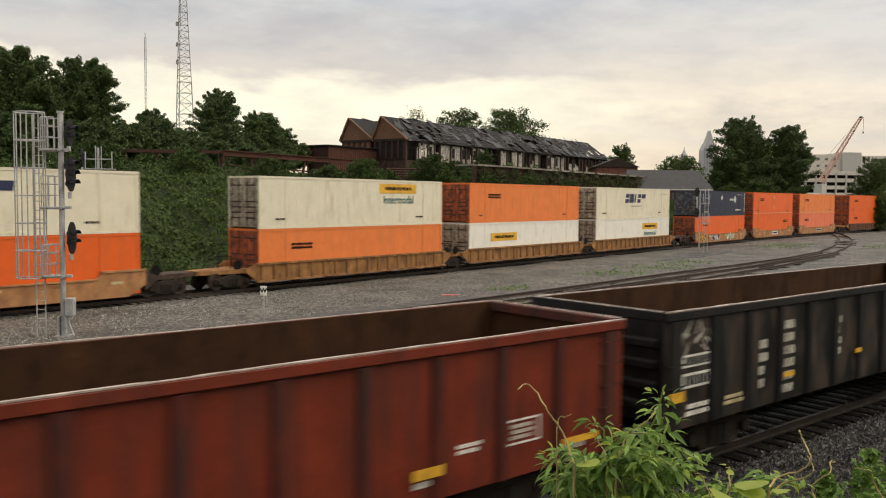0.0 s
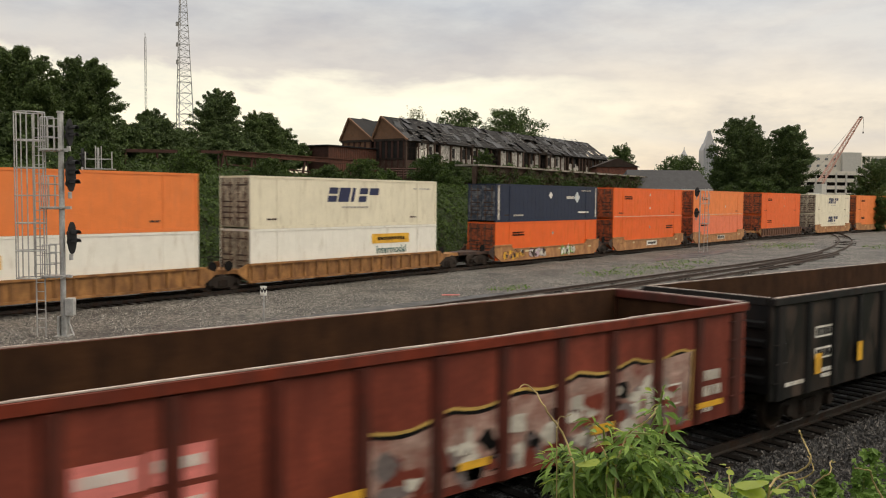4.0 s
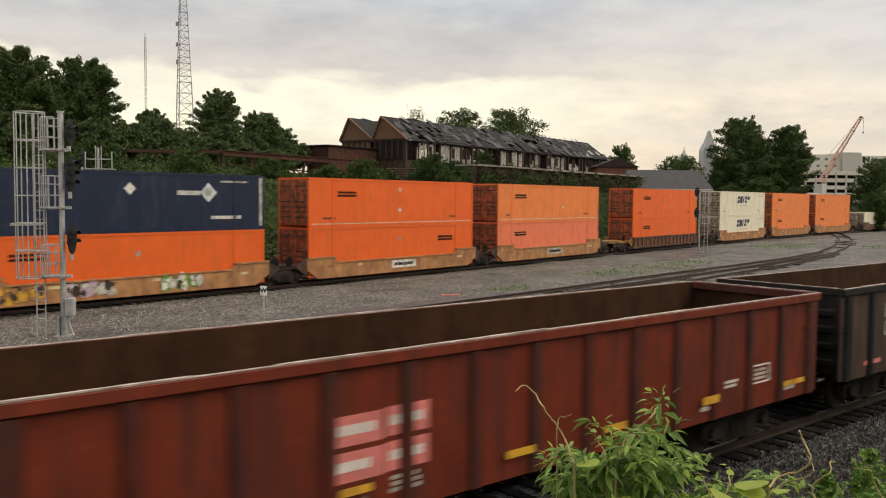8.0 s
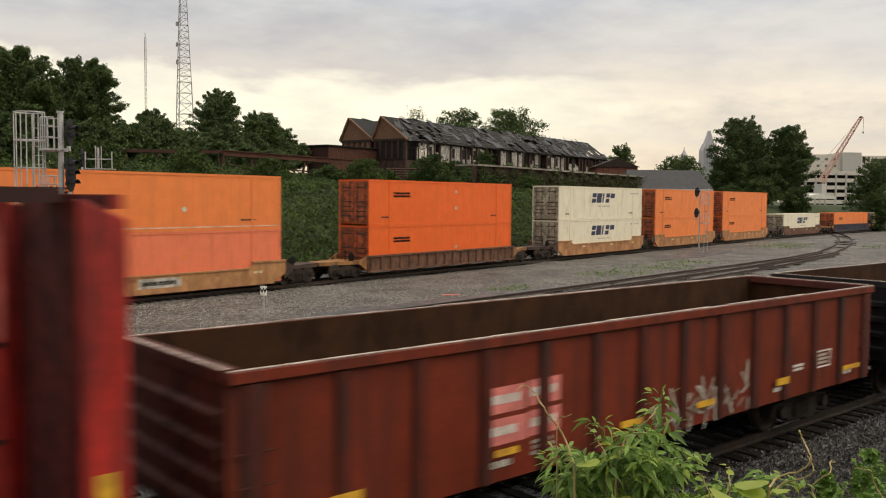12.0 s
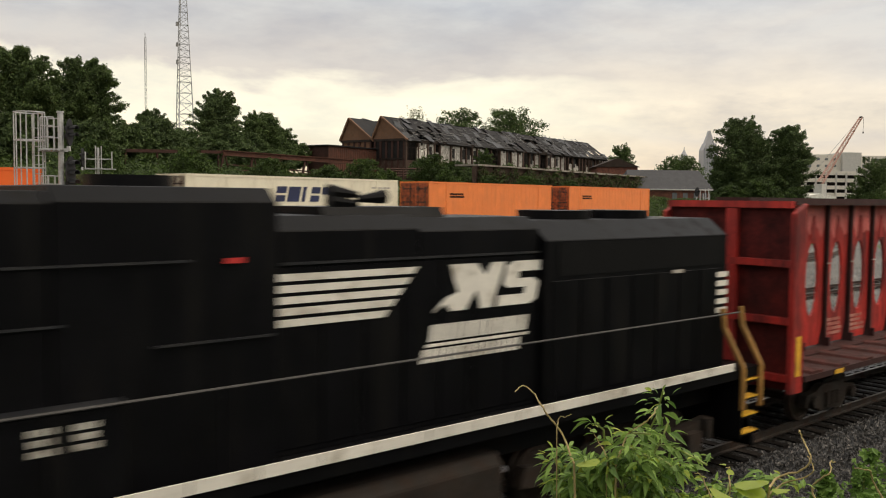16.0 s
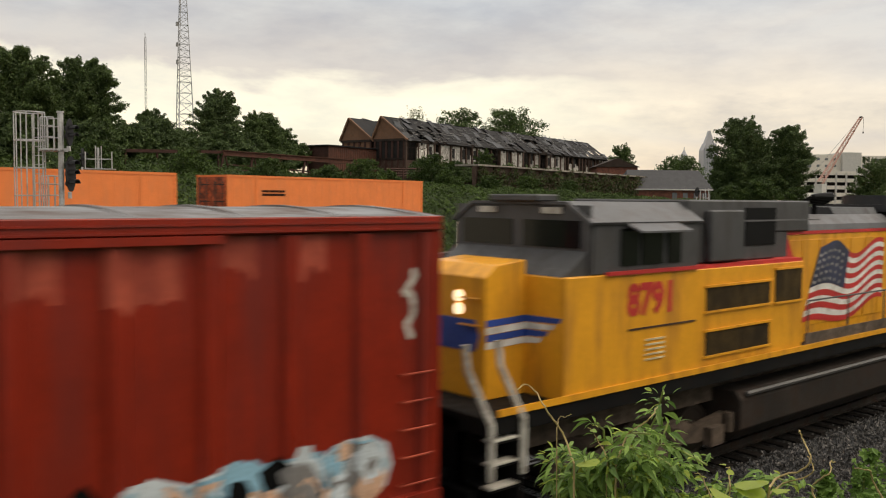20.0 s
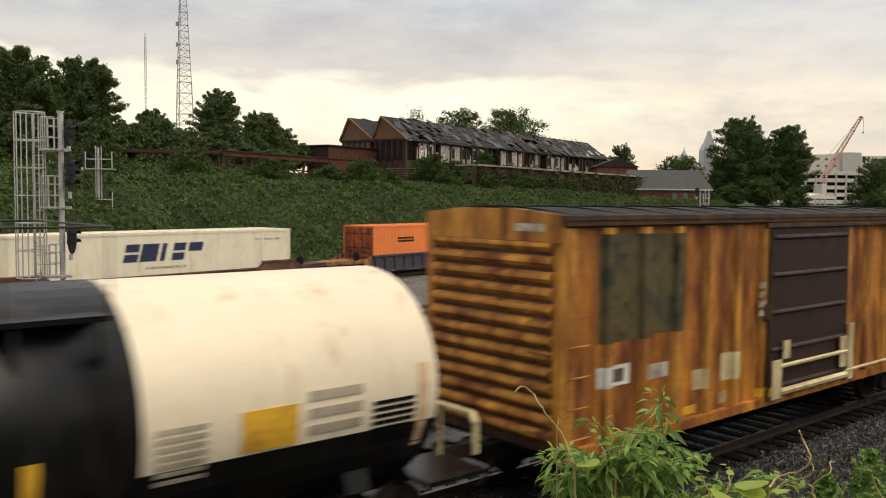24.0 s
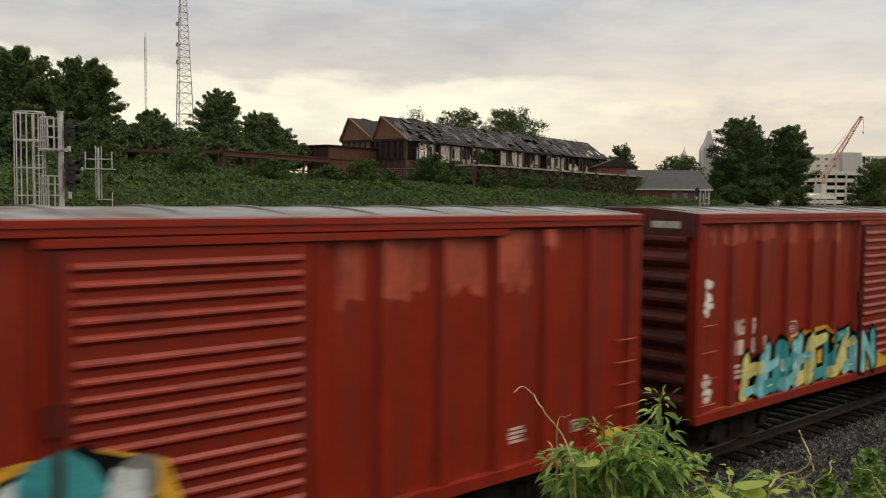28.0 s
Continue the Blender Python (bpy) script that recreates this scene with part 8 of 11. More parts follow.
def far_offset(x, y):
    """Distance behind the far track and the place along it, for arrays of points."""
    best = np.full(x.shape, 1e9)
    off = np.zeros(x.shape)
    along = np.zeros(x.shape)
    for s, (cx, cy), (nx, ny) in zip(_ps, _pc, _pn):
        d = (x - cx) ** 2 + (y - cy) ** 2
        k = d < best
        best = np.where(k, d, best)
        off = np.where(k, (x - cx) * nx + (y - cy) * ny, off)
        along = np.where(k, s, along)
    return off, along


def ground_z(x, y):
    x, y = np.asarray(x, float), np.asarray(y, float)
    o, s = far_offset(x, y)
    z = np.full(x.shape, -0.42)
    # beds of ballast
    z = np.maximum(z, -0.2 - np.clip((np.abs(y - NEAR_Y) - 1.7) * 0.45, 0, 1))
    z = np.maximum(z, -0.44 - np.clip((np.abs(o) - 1.7) * 0.4, 0, 1))
    # hill behind the far track, lower towards its right end
    crest = np.interp(s, [-150, 20, 45, 60, 80, 100, 120, 330], [5.5, 5.5, 5.35, 5.2, 4.85, 4.35, 4.2, 3.2])
    rise = smooth(3.6, 12.5, o)
    top = crest + 2.6 * smooth(14, 50, o) * np.interp(s, [-150, 60, 110, 330], [1, 1, 0.15, 0])
    z = np.where(o > 3.6, -0.42 + (top + 0.42) * rise, z)
    far = np.hypot(x, y)
    z = np.where(far > 330, z * np.clip(1 - (far - 330) / 500, 0, 1) + 2.0 * np.clip((far - 330) / 500, 0, 1), z)
    # bank on which the camera stands
    bank = 3.25 - 1.12 * np.clip(y - 1.7, 0, 9) + np.clip(-y - 3, 0, 3) * 0.0
    z = np.where(y < 5.5, np.maximum(z, bank), z)
    return z


gx = np.concatenate([[-3500, -1500, -700, -350, -200, -130], np.arange(-90, 190, 1.6), [195, 205, 220, 245, 280, 340, 430, 600, 900, 1500, 2500, 3800]])
gy = np.concatenate([[-3000, -1200, -500, -200, -80, -40, -20, -10, -5, -2], np.arange(0, 125, 1.25), [130, 140, 155, 180, 220, 280, 400, 650, 1100, 1800, 3600]])
GX, GY = np.meshgrid(gx, gy)
GZ = ground_z(GX, GY)
rough = np.random.RandomState(3).normal(0, 0.02, GZ.shape)
GZ = GZ + np.where(np.abs(GY - NEAR_Y) < 1.5, 0, rough)
nx_, ny_ = len(gx), len(gy)
verts = np.stack([GX.ravel(), GY.ravel(), GZ.ravel()], 1)
ii, jj = np.meshgrid(np.arange(nx_ - 1), np.arange(ny_ - 1))
q = (jj * nx_ + ii).ravel()
faces = np.stack([q, q + 1, q + 1 + nx_, q + nx_], 1)
gm = bpy.data.meshes.new("ground")
gm.from_pydata(verts.tolist(), [], faces.tolist())
gm.materials.append(M["gravel"])
gm.materials.append(M["hill_soil"])
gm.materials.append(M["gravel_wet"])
gm.materials.append(M["ballast_shaded"])
fo, fs = far_offset(verts[faces].mean(1)[:, 0], verts[faces].mean(1)[:, 1])
fc = verts[faces].mean(1)
green = (fo > 4.2) | ((fc[:, 1] < 4.6)) | (np.hypot(fc[:, 0], fc[:, 1]) > 330)
# strip below the near train: darkened gravel in place of the shade there
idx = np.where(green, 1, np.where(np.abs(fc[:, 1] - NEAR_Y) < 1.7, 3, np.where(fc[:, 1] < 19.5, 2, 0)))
gm.polygons.foreach_set("material_index", idx.astype(np.int32))
gm.shade_smooth()
ground = tagged(new("ground", gm), "grey gravel rail yard rising to a green hill", "ground", kind="structure")


def stones(name, pts, size, material, label, seed):
    """Loose stones as one joined mesh of small uneven lumps."""
    r = np.random.RandomState(seed)
    base = np.array([(1, 0, -.2), (-.5, .87, -.2), (-.5, -.87, -.2), (0.1, 0.1, 0.8)])
    tri = np.array([(0, 1, 3), (1, 2, 3), (2, 0, 3)])
    n = len(pts)
    a = r.uniform(0, 6.28, n)
    c, s = np.cos(a), np.sin(a)
    sc = size * r.uniform(0.5, 1.4, n)
    sq = r.uniform(0.5, 1.1, (n, 4, 3))
    b = base[None] * sq
    v = np.stack([b[..., 0] * c[:, None] - b[..., 1] * s[:, None], b[..., 0] * s[:, None] + b[..., 1] * c[:, None], b[..., 2]], -1) * sc[:, None, None] + pts[:, None, :]
    f = tri[None] + (np.arange(n) * 4)[:, None, None]
    me = bpy.data.meshes.new(name)
    me.from_pydata(v.reshape(-1, 3).tolist(), [], f.reshape(-1, 3).tolist())
    me.materials.append(material)
    return tagged(new(name, me), label, "gravel", kind="stuff")


rs = np.random.RandomState(11)
px_ = np.concatenate([rs.uniform(8, 46, 30000), rs.uniform(9, 30, 60000)])
py_ = np.concatenate([rs.uniform(5.2, 13.2, 30000), rs.uniform(5.0, 8.6, 60000)])
keep = (np.abs(py_ - NEAR_Y) > 1.42) | (rs.uniform(0, 1, 90000) < 0.12)
px_, py_ = px_[keep], py_[keep]
stones("ballast_stones", np.stack([px_, py_, ground_z(px_, py_) + 0.0], 1), 0.038, M["stone_dark"], "dark wet ballast stones beside the near track", 1)
px_ = np.concatenate([rs.uniform(-2, 60, 50000), rs.uniform(2, 34, 26000)])
py_ = np.concatenate([rs.uniform(14, 46, 50000), rs.uniform(27, 42, 26000)])
o_, s_ = far_offset(px_, py_)
k_ = (o_ < -1.9)
stones("yard_stones", np.stack([px_[k_], py_[k_], ground_z(px_[k_], py_[k_])], 1), 0.05, M["stone_light"], "pale loose yard gravel", 2)


def sweep(bm, pts, prof):
    """Draw a profile of (across, height) along a polyline in plan."""
    rings = []
    for i, p in enumerate(pts):
        a, b = Vector(pts[max(0, i - 1)]), Vector(pts[min(len(pts) - 1, i + 1)])
        d = (b - a)
        d.z = 0
        d.normalize()
        nrm = Vector((-d.y, d.x, 0))
        rings.append([bm.verts.new(Vector(p) + nrm * u + Vector((0, 0, w))) for u, w in prof])
    n = len(prof)
    for a, b in zip(rings, rings[1:]):
        for i in range(n):
            bm.faces.new((a[i], a[(i + 1) % n], b[(i + 1) % n], b[i]))
    bm.faces.new(rings[0][::-1])
    bm.faces.new(rings[-1])
    return bm


RAIL_PROF = [(-0.07, -0.17), (0.07, -0.17), (0.07, -0.15), (0.012, -0.13), (0.012, -0.045), (0.036, -0.035), (0.036, 0.0), (-0.036, 0.0), (-0.036, -0.035), (-0.012, -0.045), (-0.012, -0.13), (-0.07, -0.15)]


def tie_mesh():
    return box(bm_new(), -0.115, 0.115, -1.29, 1.29, -0.30, -0.175)


tie_src = None


def track(label, pts, rail_mat, single_ties=0, tie_drop=0.0, gap=0.53):
    """Rails and ties along a polyline of rail-top points; the first ties are parts, the rest joined."""
    global tie_src
    t = thing("railway_track", label, "railway track", kind="structure")
    pts = [Vector(p) for p in pts]
    for off in (-0.754, 0.754):
        line = []
        for i, p in enumerate(pts):
            d = (pts[min(len(pts) - 1, i + 1)] - pts[max(0, i - 1)])
            d.z = 0
            d.normalize()
            line.append(p + Vector((-d.y, d.x, 0)) * off)
        part("rail", sweep(bm_new(), line, RAIL_PROF), rail_mat, t)
    rest = bm_new()
    k = 0
    for a, b in zip(pts, pts[1:]):
        n = max(1, round((b - a).length / gap))
        ang = math.degrees(math.atan2(b.y - a.y, b.x - a.x))
        for i in range(n):
            p = a.lerp(b, i / n)
            m = pose(p.x, p.y, p.z - tie_drop, 0, 0, ang + random.uniform(-1.2, 1.2))
            if k < single_ties:
                if tie_src is None:
                    tie_src = part("tie", tie_mesh(), M["tie"], t, at=m)
                else:
                    same("tie", tie_src, t, m)
            else:
                v = [rest.verts.new(m @ Vector(c)) for c in ((-.115, -1.29, -.175), (.115, -1.29, -.175), (.115, 1.29, -.175), (-.115, 1.29, -.175), (-.115, -1.29, -.3), (.115, -1.29, -.3), (.115, 1.29, -.3), (-.115, 1.29, -.3))]
                for f in ((0, 1, 2, 3), (0, 4, 5, 1), (1, 5, 6, 2), (2, 6, 7, 3), (3, 7, 4, 0)):
                    rest.faces.new([v[j] for j in f])
            k += 1
    if rest.verts:
        ob = part("ties_joined", rest, M["tie"], t)
        ob["kind"] = "stuff"
    else:
        rest.free()
    return t


track("near railway track with dark ties in wet ballast", [(4, NEAR_Y, 0), (60, NEAR_Y, 0), (340, NEAR_Y, 0)], M["rail"], 110)
track("near railway track, further stretch", [(-300, NEAR_Y, 0), (3.9, NEAR_Y, 0)], M["rail"], 0)
track("far curved railway track under the container train", [(*far_at(s)[:2], RAIL_FAR) for s in range(-300, 420, 6)], M["rail"], 0)
track("little-used railway track with rusty rails", [(-60, 15.9, -0.2), (40, 15.9, -0.2), (180, 15.9, -0.2)], M["rail_rust"], 0, 0.02)
track("middle yard track with worn rails", [(-60, 21.2, -0.2), (0, 22.0, -0.2), (20, 22.6, -0.2), (60, 23.6, -0.2), (190, 24.6, -0.2)], M["rail"], 0, 0.02)
branch = [(-60, 20.5), (-25, 23.6), (0, 26.4), (10, 27.9), (25, 30.2), (37, 32.0), (51, 34.3), (63, 36.0), (74, 37.8), (85, 40.4), (95, 43.8), (104, 47.2), (113, 51.0), (121, 54.8), (128, 58.4), (134, 61.8), (140, 65.4), (146, 69.2), (152, 73.2), (158, 77.4)]
track("rusty branch track curving across the yard", [(x, y, -0.22) for x, y in branch], M["rail_rust"], 0, 0.03)
track("second branch rails beside the curving track", [(x, y, -0.22) for x, y in [(28, 27.6), (40, 30.3), (51, 32.6), (63, 34.7), (74, 37.0), (85, 39.8)]], M["rail_rust"], 0, 0.03)


def patch(name, label, outline, material, lift=0.02):
    """A thin paved patch that follows the ground."""
    bm = bm_new()
    vs = [bm.verts.new((x, y, float(ground_z(x, y)) + lift)) for x, y in outline]
    lo = [bm.verts.new((x, y, float(ground_z(x, y)) - 0.1)) for x, y in outline]
    n = len(vs)
    bm.faces.new(vs)
    for i in range(n):
        bm.faces.new((vs[i], lo[i], lo[(i + 1) % n], vs[(i + 1) % n]))
    return tagged(part(name, bm, material), label, "pavement", kind="structure")


patch("pavement", "dark damp asphalt strip between the tracks", [(17.5, 31.6), (21, 32.6), (27, 33.4), (34, 34.0), (40, 34.2), (37, 33.4), (30, 32.2), (24, 31.0), (19, 30.4)], M["asphalt"], 0.03)
patch("pavement", "dark oily pavement by the far signal", [(60, 43.6), (70, 44.8), (80, 47.6), (84, 50.0), (76, 49.0), (66, 46.6)], M["asphalt"], 0.03)
# ---- plants ----
M.update({
    "bark": mat("bark", (0.055, 0.042, 0.032), 0.9, var=0.4, bump=0.6),
    "leaf_tree": foliage("leaf_tree", (0.027, 0.046, 0.014), (0.096, 0.140, 0.040), 0.5, 0.25),
    "leaf_deep": foliage("leaf_deep", (0.026, 0.044, 0.015), (0.090, 0.130, 0.040), 0.55, 0.2),
    "leaf_shrub": foliage("leaf_shrub", (0.014, 0.028, 0.007), (0.068, 0.108, 0.022), 0.5, 0.3),
    "leaf_kudzu": foliage("leaf_kudzu", (0.014, 0.028, 0.006), (0.078, 0.125, 0.024), 0.5, 0.25),
    "leaf_pale": foliage("leaf_pale", (0.06, 0.075, 0.03), (0.14, 0.15, 0.07), 0.6, 0.3),
    "leaf_weed": foliage("leaf_weed", (0.040, 0.085, 0.016), (0.20, 0.32, 0.065), 0.45, 0.4),
    "leaf_dry": foliage("leaf_dry", (0.035, 0.030, 0.016), (0.085, 0.066, 0.036), 0.7, 0.2),
    "leaf_near": foliage("leaf_near", (0.028, 0.075, 0.016), (0.36, 0.52, 0.125), 0.34, 0.40),
    "leaf_near_pale": foliage("leaf_near_pale", (0.28, 0.36, 0.05), (0.46, 0.52, 0.10), 0.4, 0.45),
    "stem": mat("stem", (0.20, 0.24, 0.06), 0.6, var=0.3),
    "vine": mat("vine", (0.36, 0.27, 0.12), 0.65, var=0.3),
})


def leaf_mesh(name, centres, normals, size, material, seed, fold=0.25):
    """Many small leaves: each two triangles folded along the middle, turned at random about the given outward direction."""
    r = np.random.RandomState(seed)
    n = len(centres)
    nrm = normals + r.normal(0, 0.55, (n, 3))
    nrm /= np.linalg.norm(nrm, axis=1)[:, None] + 1e-9
    a = np.cross(nrm, r.normal(0, 1, (n, 3)))
    a /= np.linalg.norm(a, axis=1)[:, None] + 1e-9
    b = np.cross(nrm, a)
    s = (size * r.uniform(0.55, 1.35, n))[:, None]
    v = np.stack([centres - a * s, centres - b * s * 0.55 + nrm * s * fold, centres + a * s, centres + b * s * 0.55 + nrm * s * fold], 1)
    f = np.array([(0, 1, 2), (0, 2, 3)])[None] + (np.arange(n) * 4)[:, None, None]
    me = bpy.data.meshes.new(name)
    me.from_pydata(v.reshape(-1, 3).tolist(), [], f.reshape(-1, 3).tolist())
    me.materials.append(material)
    return me


def crown_points(clumps, n, seed):
    r = np.random.RandomState(seed)
    cl = np.array(clumps)
    w = cl[:, 3] ** 2
    k = r.choice(len(cl), n, p=w / w.sum())
    d = r.normal(0, 1, (n, 3))
    d /= np.linalg.norm(d, axis=1)[:, None]
    d[:, 2] = np.where(d[:, 2] < -0.5, -d[:, 2], d[:, 2])
    rad = cl[k, 3] * (0.35 + 0.85 * r.uniform(0, 1, n) ** 0.7) * (1 + 0.18 * (r.uniform(0, 1, n) < 0.05))
    # each clump is lobed, so that its outline is uneven
    lobe = np.sin(d[:, 0] * 4.3 + k * 1.7) * np.sin(d[:, 1] * 4.7 + k * 2.3) + np.sin(d[:, 2] * 5.1 + k * 0.9) * 0.7
    rad = rad * (1 + 0.27 * lobe)
    p = cl[k, :3] + d * rad[:, None] * np.array([1, 1, 0.85])
    return p, d


def tree(label, x, y, z_top, width, seed, leaves=4200, leaf=0.30, material="leaf_tree", z0=None, low=0.25, spread=1.0, name="tree", category="tree"):
    """Trunk, limbs, and a crown of leafy twigs that reach outward and upward, denser within and ragged at the edge."""
    r = np.random.RandomState(seed)
    base = float(ground_z(x, y)) - 0.2 if z0 is None else z0
    H, R = z_top - base, width / 2
    t = thing(name, label, category, pose(x, y, base))

    def prof(u):
        return np.sin(np.clip((u - low * 0.6) / (1 - low * 0.6), 0, 1) ** 0.75 * math.pi * 0.93) ** 0.7
    nb = int(52 + 11 * min(R, 8))
    u = low + (0.97 - low) * (np.arange(nb) + r.uniform(0, 1, nb)) / nb
    az = r.uniform(0, 6.283, nb)
    # boughs come in groups, so that the outline has bays
    reach = R * prof(u) * spread * (0.95 + 0.14 * np.sin(az * 3 + u * 9 + seed) + r.uniform(-0.14, 0.18, nb))
    tip = np.stack([reach * np.cos(az), reach * np.sin(az), u * H], 1)
    tip[:4] = np.stack([R * r.uniform(-0.35, 0.35, 4), R * r.uniform(-0.35, 0.35, 4), H * r.uniform(0.95, 1.0, 4)], 1)
    root = np.stack([0 * u, 0 * u, np.maximum(0.12, u - r.uniform(0.12, 0.30, nb)) * H], 1)
    root[:4, 2] = 0.6 * H
    fat = r.uniform(0.11, 0.24, nb) * R * (0.6 + 0.4 * prof(u))
    fat[:4] = 0.13 * R
    bm = bm_new()
    rod(bm, (0, 0, 0), (0.1, 0, H * 0.45), 0.035 * H * 0.6, 8, 0.018 * H * 0.6)
    rod(bm, (0.1, 0, H * 0.45), (0, 0.1, H * 0.85), 0.018 * H * 0.6, 6, 0.04)
    part("trunk", bm, M["bark"], t)
    for k in range(4, nb, max(1, nb // 9)):
        a, b = Vector(root[k]), Vector(tip[k])
        mid = a.lerp(b, 0.5) + Vector((0, 0, 0.06 * R))
        bm = bm_new()
        rod(bm, a, mid, 0.008 * H, 5, 0.005 * H)
        rod(bm, mid, a.lerp(b, 0.92), 0.005 * H, 5, 0.012)
        part("limb", bm, M["bark"], t)
    n = int(leaves * (4.8 if leaf < 0.35 else 3.6))
    n_in = int(n * 0.26)
    k = r.choice(nb, n - n_in, p=fat ** 1.3 / (fat ** 1.3).sum())
    q = 1.0 - 0.62 * r.uniform(0, 1, len(k)) ** 1.15
    d = r.normal(0, 1, (len(k), 3))
    d /= np.linalg.norm(d, axis=1)[:, None]
    rad = fat[k] * (1.25 - 0.85 * q) * 1.5 * r.uniform(0, 1, len(k)) ** 0.45
    rad *= 1 + 0.5 * (r.uniform(0, 1, len(k)) < 0.04)
    p = root[k] + (tip[k] - root[k]) * q[:, None] + d * rad[:, None] * np.array([1, 1, 0.8])
    p[:, 2] += 0.10 * R * np.sin(q * math.pi)
    # the inner crown
    ui = low * 0.9 + (0.86 - low * 0.9) * r.uniform(0, 1, n_in)
    di = r.normal(0, 1, (n_in, 3))
    di /= np.linalg.norm(di, axis=1)[:, None]
    ri = R * 0.74 * prof(ui) * r.uniform(0.3, 1, n_in)
    p = np.concatenate([p, np.stack([di[:, 0] * ri, di[:, 1] * ri, ui * H], 1)])
    nrm = np.concatenate([d, di]) + np.array([0, 0, 0.35])
    p[:, 2] = np.maximum(p[:, 2], 0.05)
    ob = new("crown", leaf_mesh("crown", p, nrm, leaf * 0.5, M[material], seed + 9))
    ob.parent = t
    return t


BROAD = "broad leafy tree with a dense dark green crown"
tree(BROAD + " on the hill", 21.7, 81.2, 17.6, 6.8, 1, 11000, 0.24)
tree(BROAD + " on the hill", 16.6, 84.8, 18.0, 6.6, 2, 6000, 0.30)
tree(BROAD + " on the hill", 27.4, 83.2, 17.5, 6.9, 3, 11000, 0.24)
tree("leafy tree in the wood behind the hill", 24.6, 83.5, 13.5, 6.5, 4, 4500, 0.28, "leaf_deep", low=0.1)
tree("small rounded tree in the tree line", 46.2, 113.0, 16.3, 6.0, 5, 3500, 0.3)
tree("tall leafy tree standing above the tree line", 48.2, 98.2, 17.9, 6.2, 6, 5200, 0.29, "leaf_deep")
tree("leafy tree in the tree line", 54.5, 99.3, 15.6, 6.4, 7, 4200, 0.29)
tree("leafy tree in the tree line", 58.8, 102.0, 14.2, 5.6, 8, 3200, 0.29)
tree("leafy tree at the end of the tree line", 62.9, 105.0, 12.5, 5.2, 9, 2600, 0.29)
for i, (x, y, zt, w) in enumerate([(30.5, 88.0, 12.8, 6.5), (34.2, 90.5, 12.2, 6.5), (38.5, 93.0, 13.0, 7.0), (42.8, 95.5, 12.4, 6.5), (47.5, 95.0, 13.2, 6.5), (51.8, 96.8, 12.6, 6.0), (56.5, 98.8, 12.0, 6.0), (36.0, 84.0, 10.6, 5.0), (41.5, 86.0, 10.8, 5.5), (31.5, 82.0, 11.0, 5.0), (46.5, 88.5, 10.6, 5.0), (52.0, 91.0, 10.2, 5.0), (13.0, 79.0, 13.5, 7.0), (19.5, 77.5, 11.5, 6.0), (26.0, 77.8, 11.2, 5.5)]):
    tree("bushy tree in the wood behind the hill", x, y, zt, w, 20 + i, 3000, 0.27, "leaf_deep" if i % 3 else "leaf_tree", low=0.02)
tree("broad tree behind the derelict building", 136.6, 135.9, 24.8, 19.0, 40, 6400, 0.5, low=0.05)
tree("broad tree behind the derelict building", 126.5, 142.3, 24.2, 16.5, 41, 5400, 0.5, low=0.05)
tree("pale thin-leaved tree behind the roof", 116.0, 145.0, 24.4, 9.5, 42, 900, 0.42, "leaf_pale")
tree("small tree at the end of the derelict building", 143.6, 111.0, 16.2, 6.2, 43, 2200, 0.42)
tree("distant round leafy tree", 224.4, 151.5, 18.4, 15.5, 44, 2200, 0.75, low=0.1)
tree("great spreading tree beside the yard", 155.6, 91.6, 21.4, 11.6, 45, 10000, 0.42, "leaf_deep", low=0.12)
tree("great spreading tree beside the yard", 162.6, 85.5, 19.9, 10.4, 46, 10000, 0.42, "leaf_deep", low=0.12)
tree("leafy tree filling the gap of the grove", 159.2, 90.0, 18.6, 11.0, 47, 5000, 0.42, "leaf_deep", low=0.05)
tree("leafy tree at the edge of the grove", 152.4, 93.8, 12.0, 5.0, 48, 2600, 0.42, "leaf_deep", low=0.05)
tree("leafy tree near the parking garage", 165.5, 69.5, 13.3, 9.5, 49, 4200, 0.42, low=0.05)
tree("leafy tree near the parking garage", 171.0, 65.0, 12.6, 9.0, 50, 3200, 0.42, low=0.05)
for i, (x, y, zt, w) in enumerate([(140.0, 78.0, 8.6, 7.0), (145.5, 74.5, 7.4, 5.5), (135.0, 81.0, 7.2, 5.5), (159, 66.5, 6.4, 5.0), (129.5, 82.0, 6.0, 4.5)]):
    tree("round green shrub at the edge of the yard", x, y, zt, w, 60 + i, 2200, 0.30, "leaf_shrub", low=0.0, name="shrub", category="shrub")
for i, (s, o, zt, w) in enumerate([(37.5, 15.5, 8.2, 4.2), (34.5, 17, 7.6, 3.6), (41, 16, 7.3, 3.0), (29.5, 19, 8.0, 3.5), (50, 15.5, 7.6, 3.2), (56, 14.5, 7.2, 3.0), (64, 15, 7.4, 3.2), (72, 14, 7.0, 3.0), (22, 20, 8.4, 4.0), (15, 22, 8.8, 4.0)]):
    x, y, _ = far_at(s, o)
    tree("green shrub on the crest of the hill", float(x), float(y), zt, w, 80 + i, 1300, 0.2, "leaf_shrub" if i % 2 else "leaf_kudzu", low=0.0, name="shrub", category="shrub")

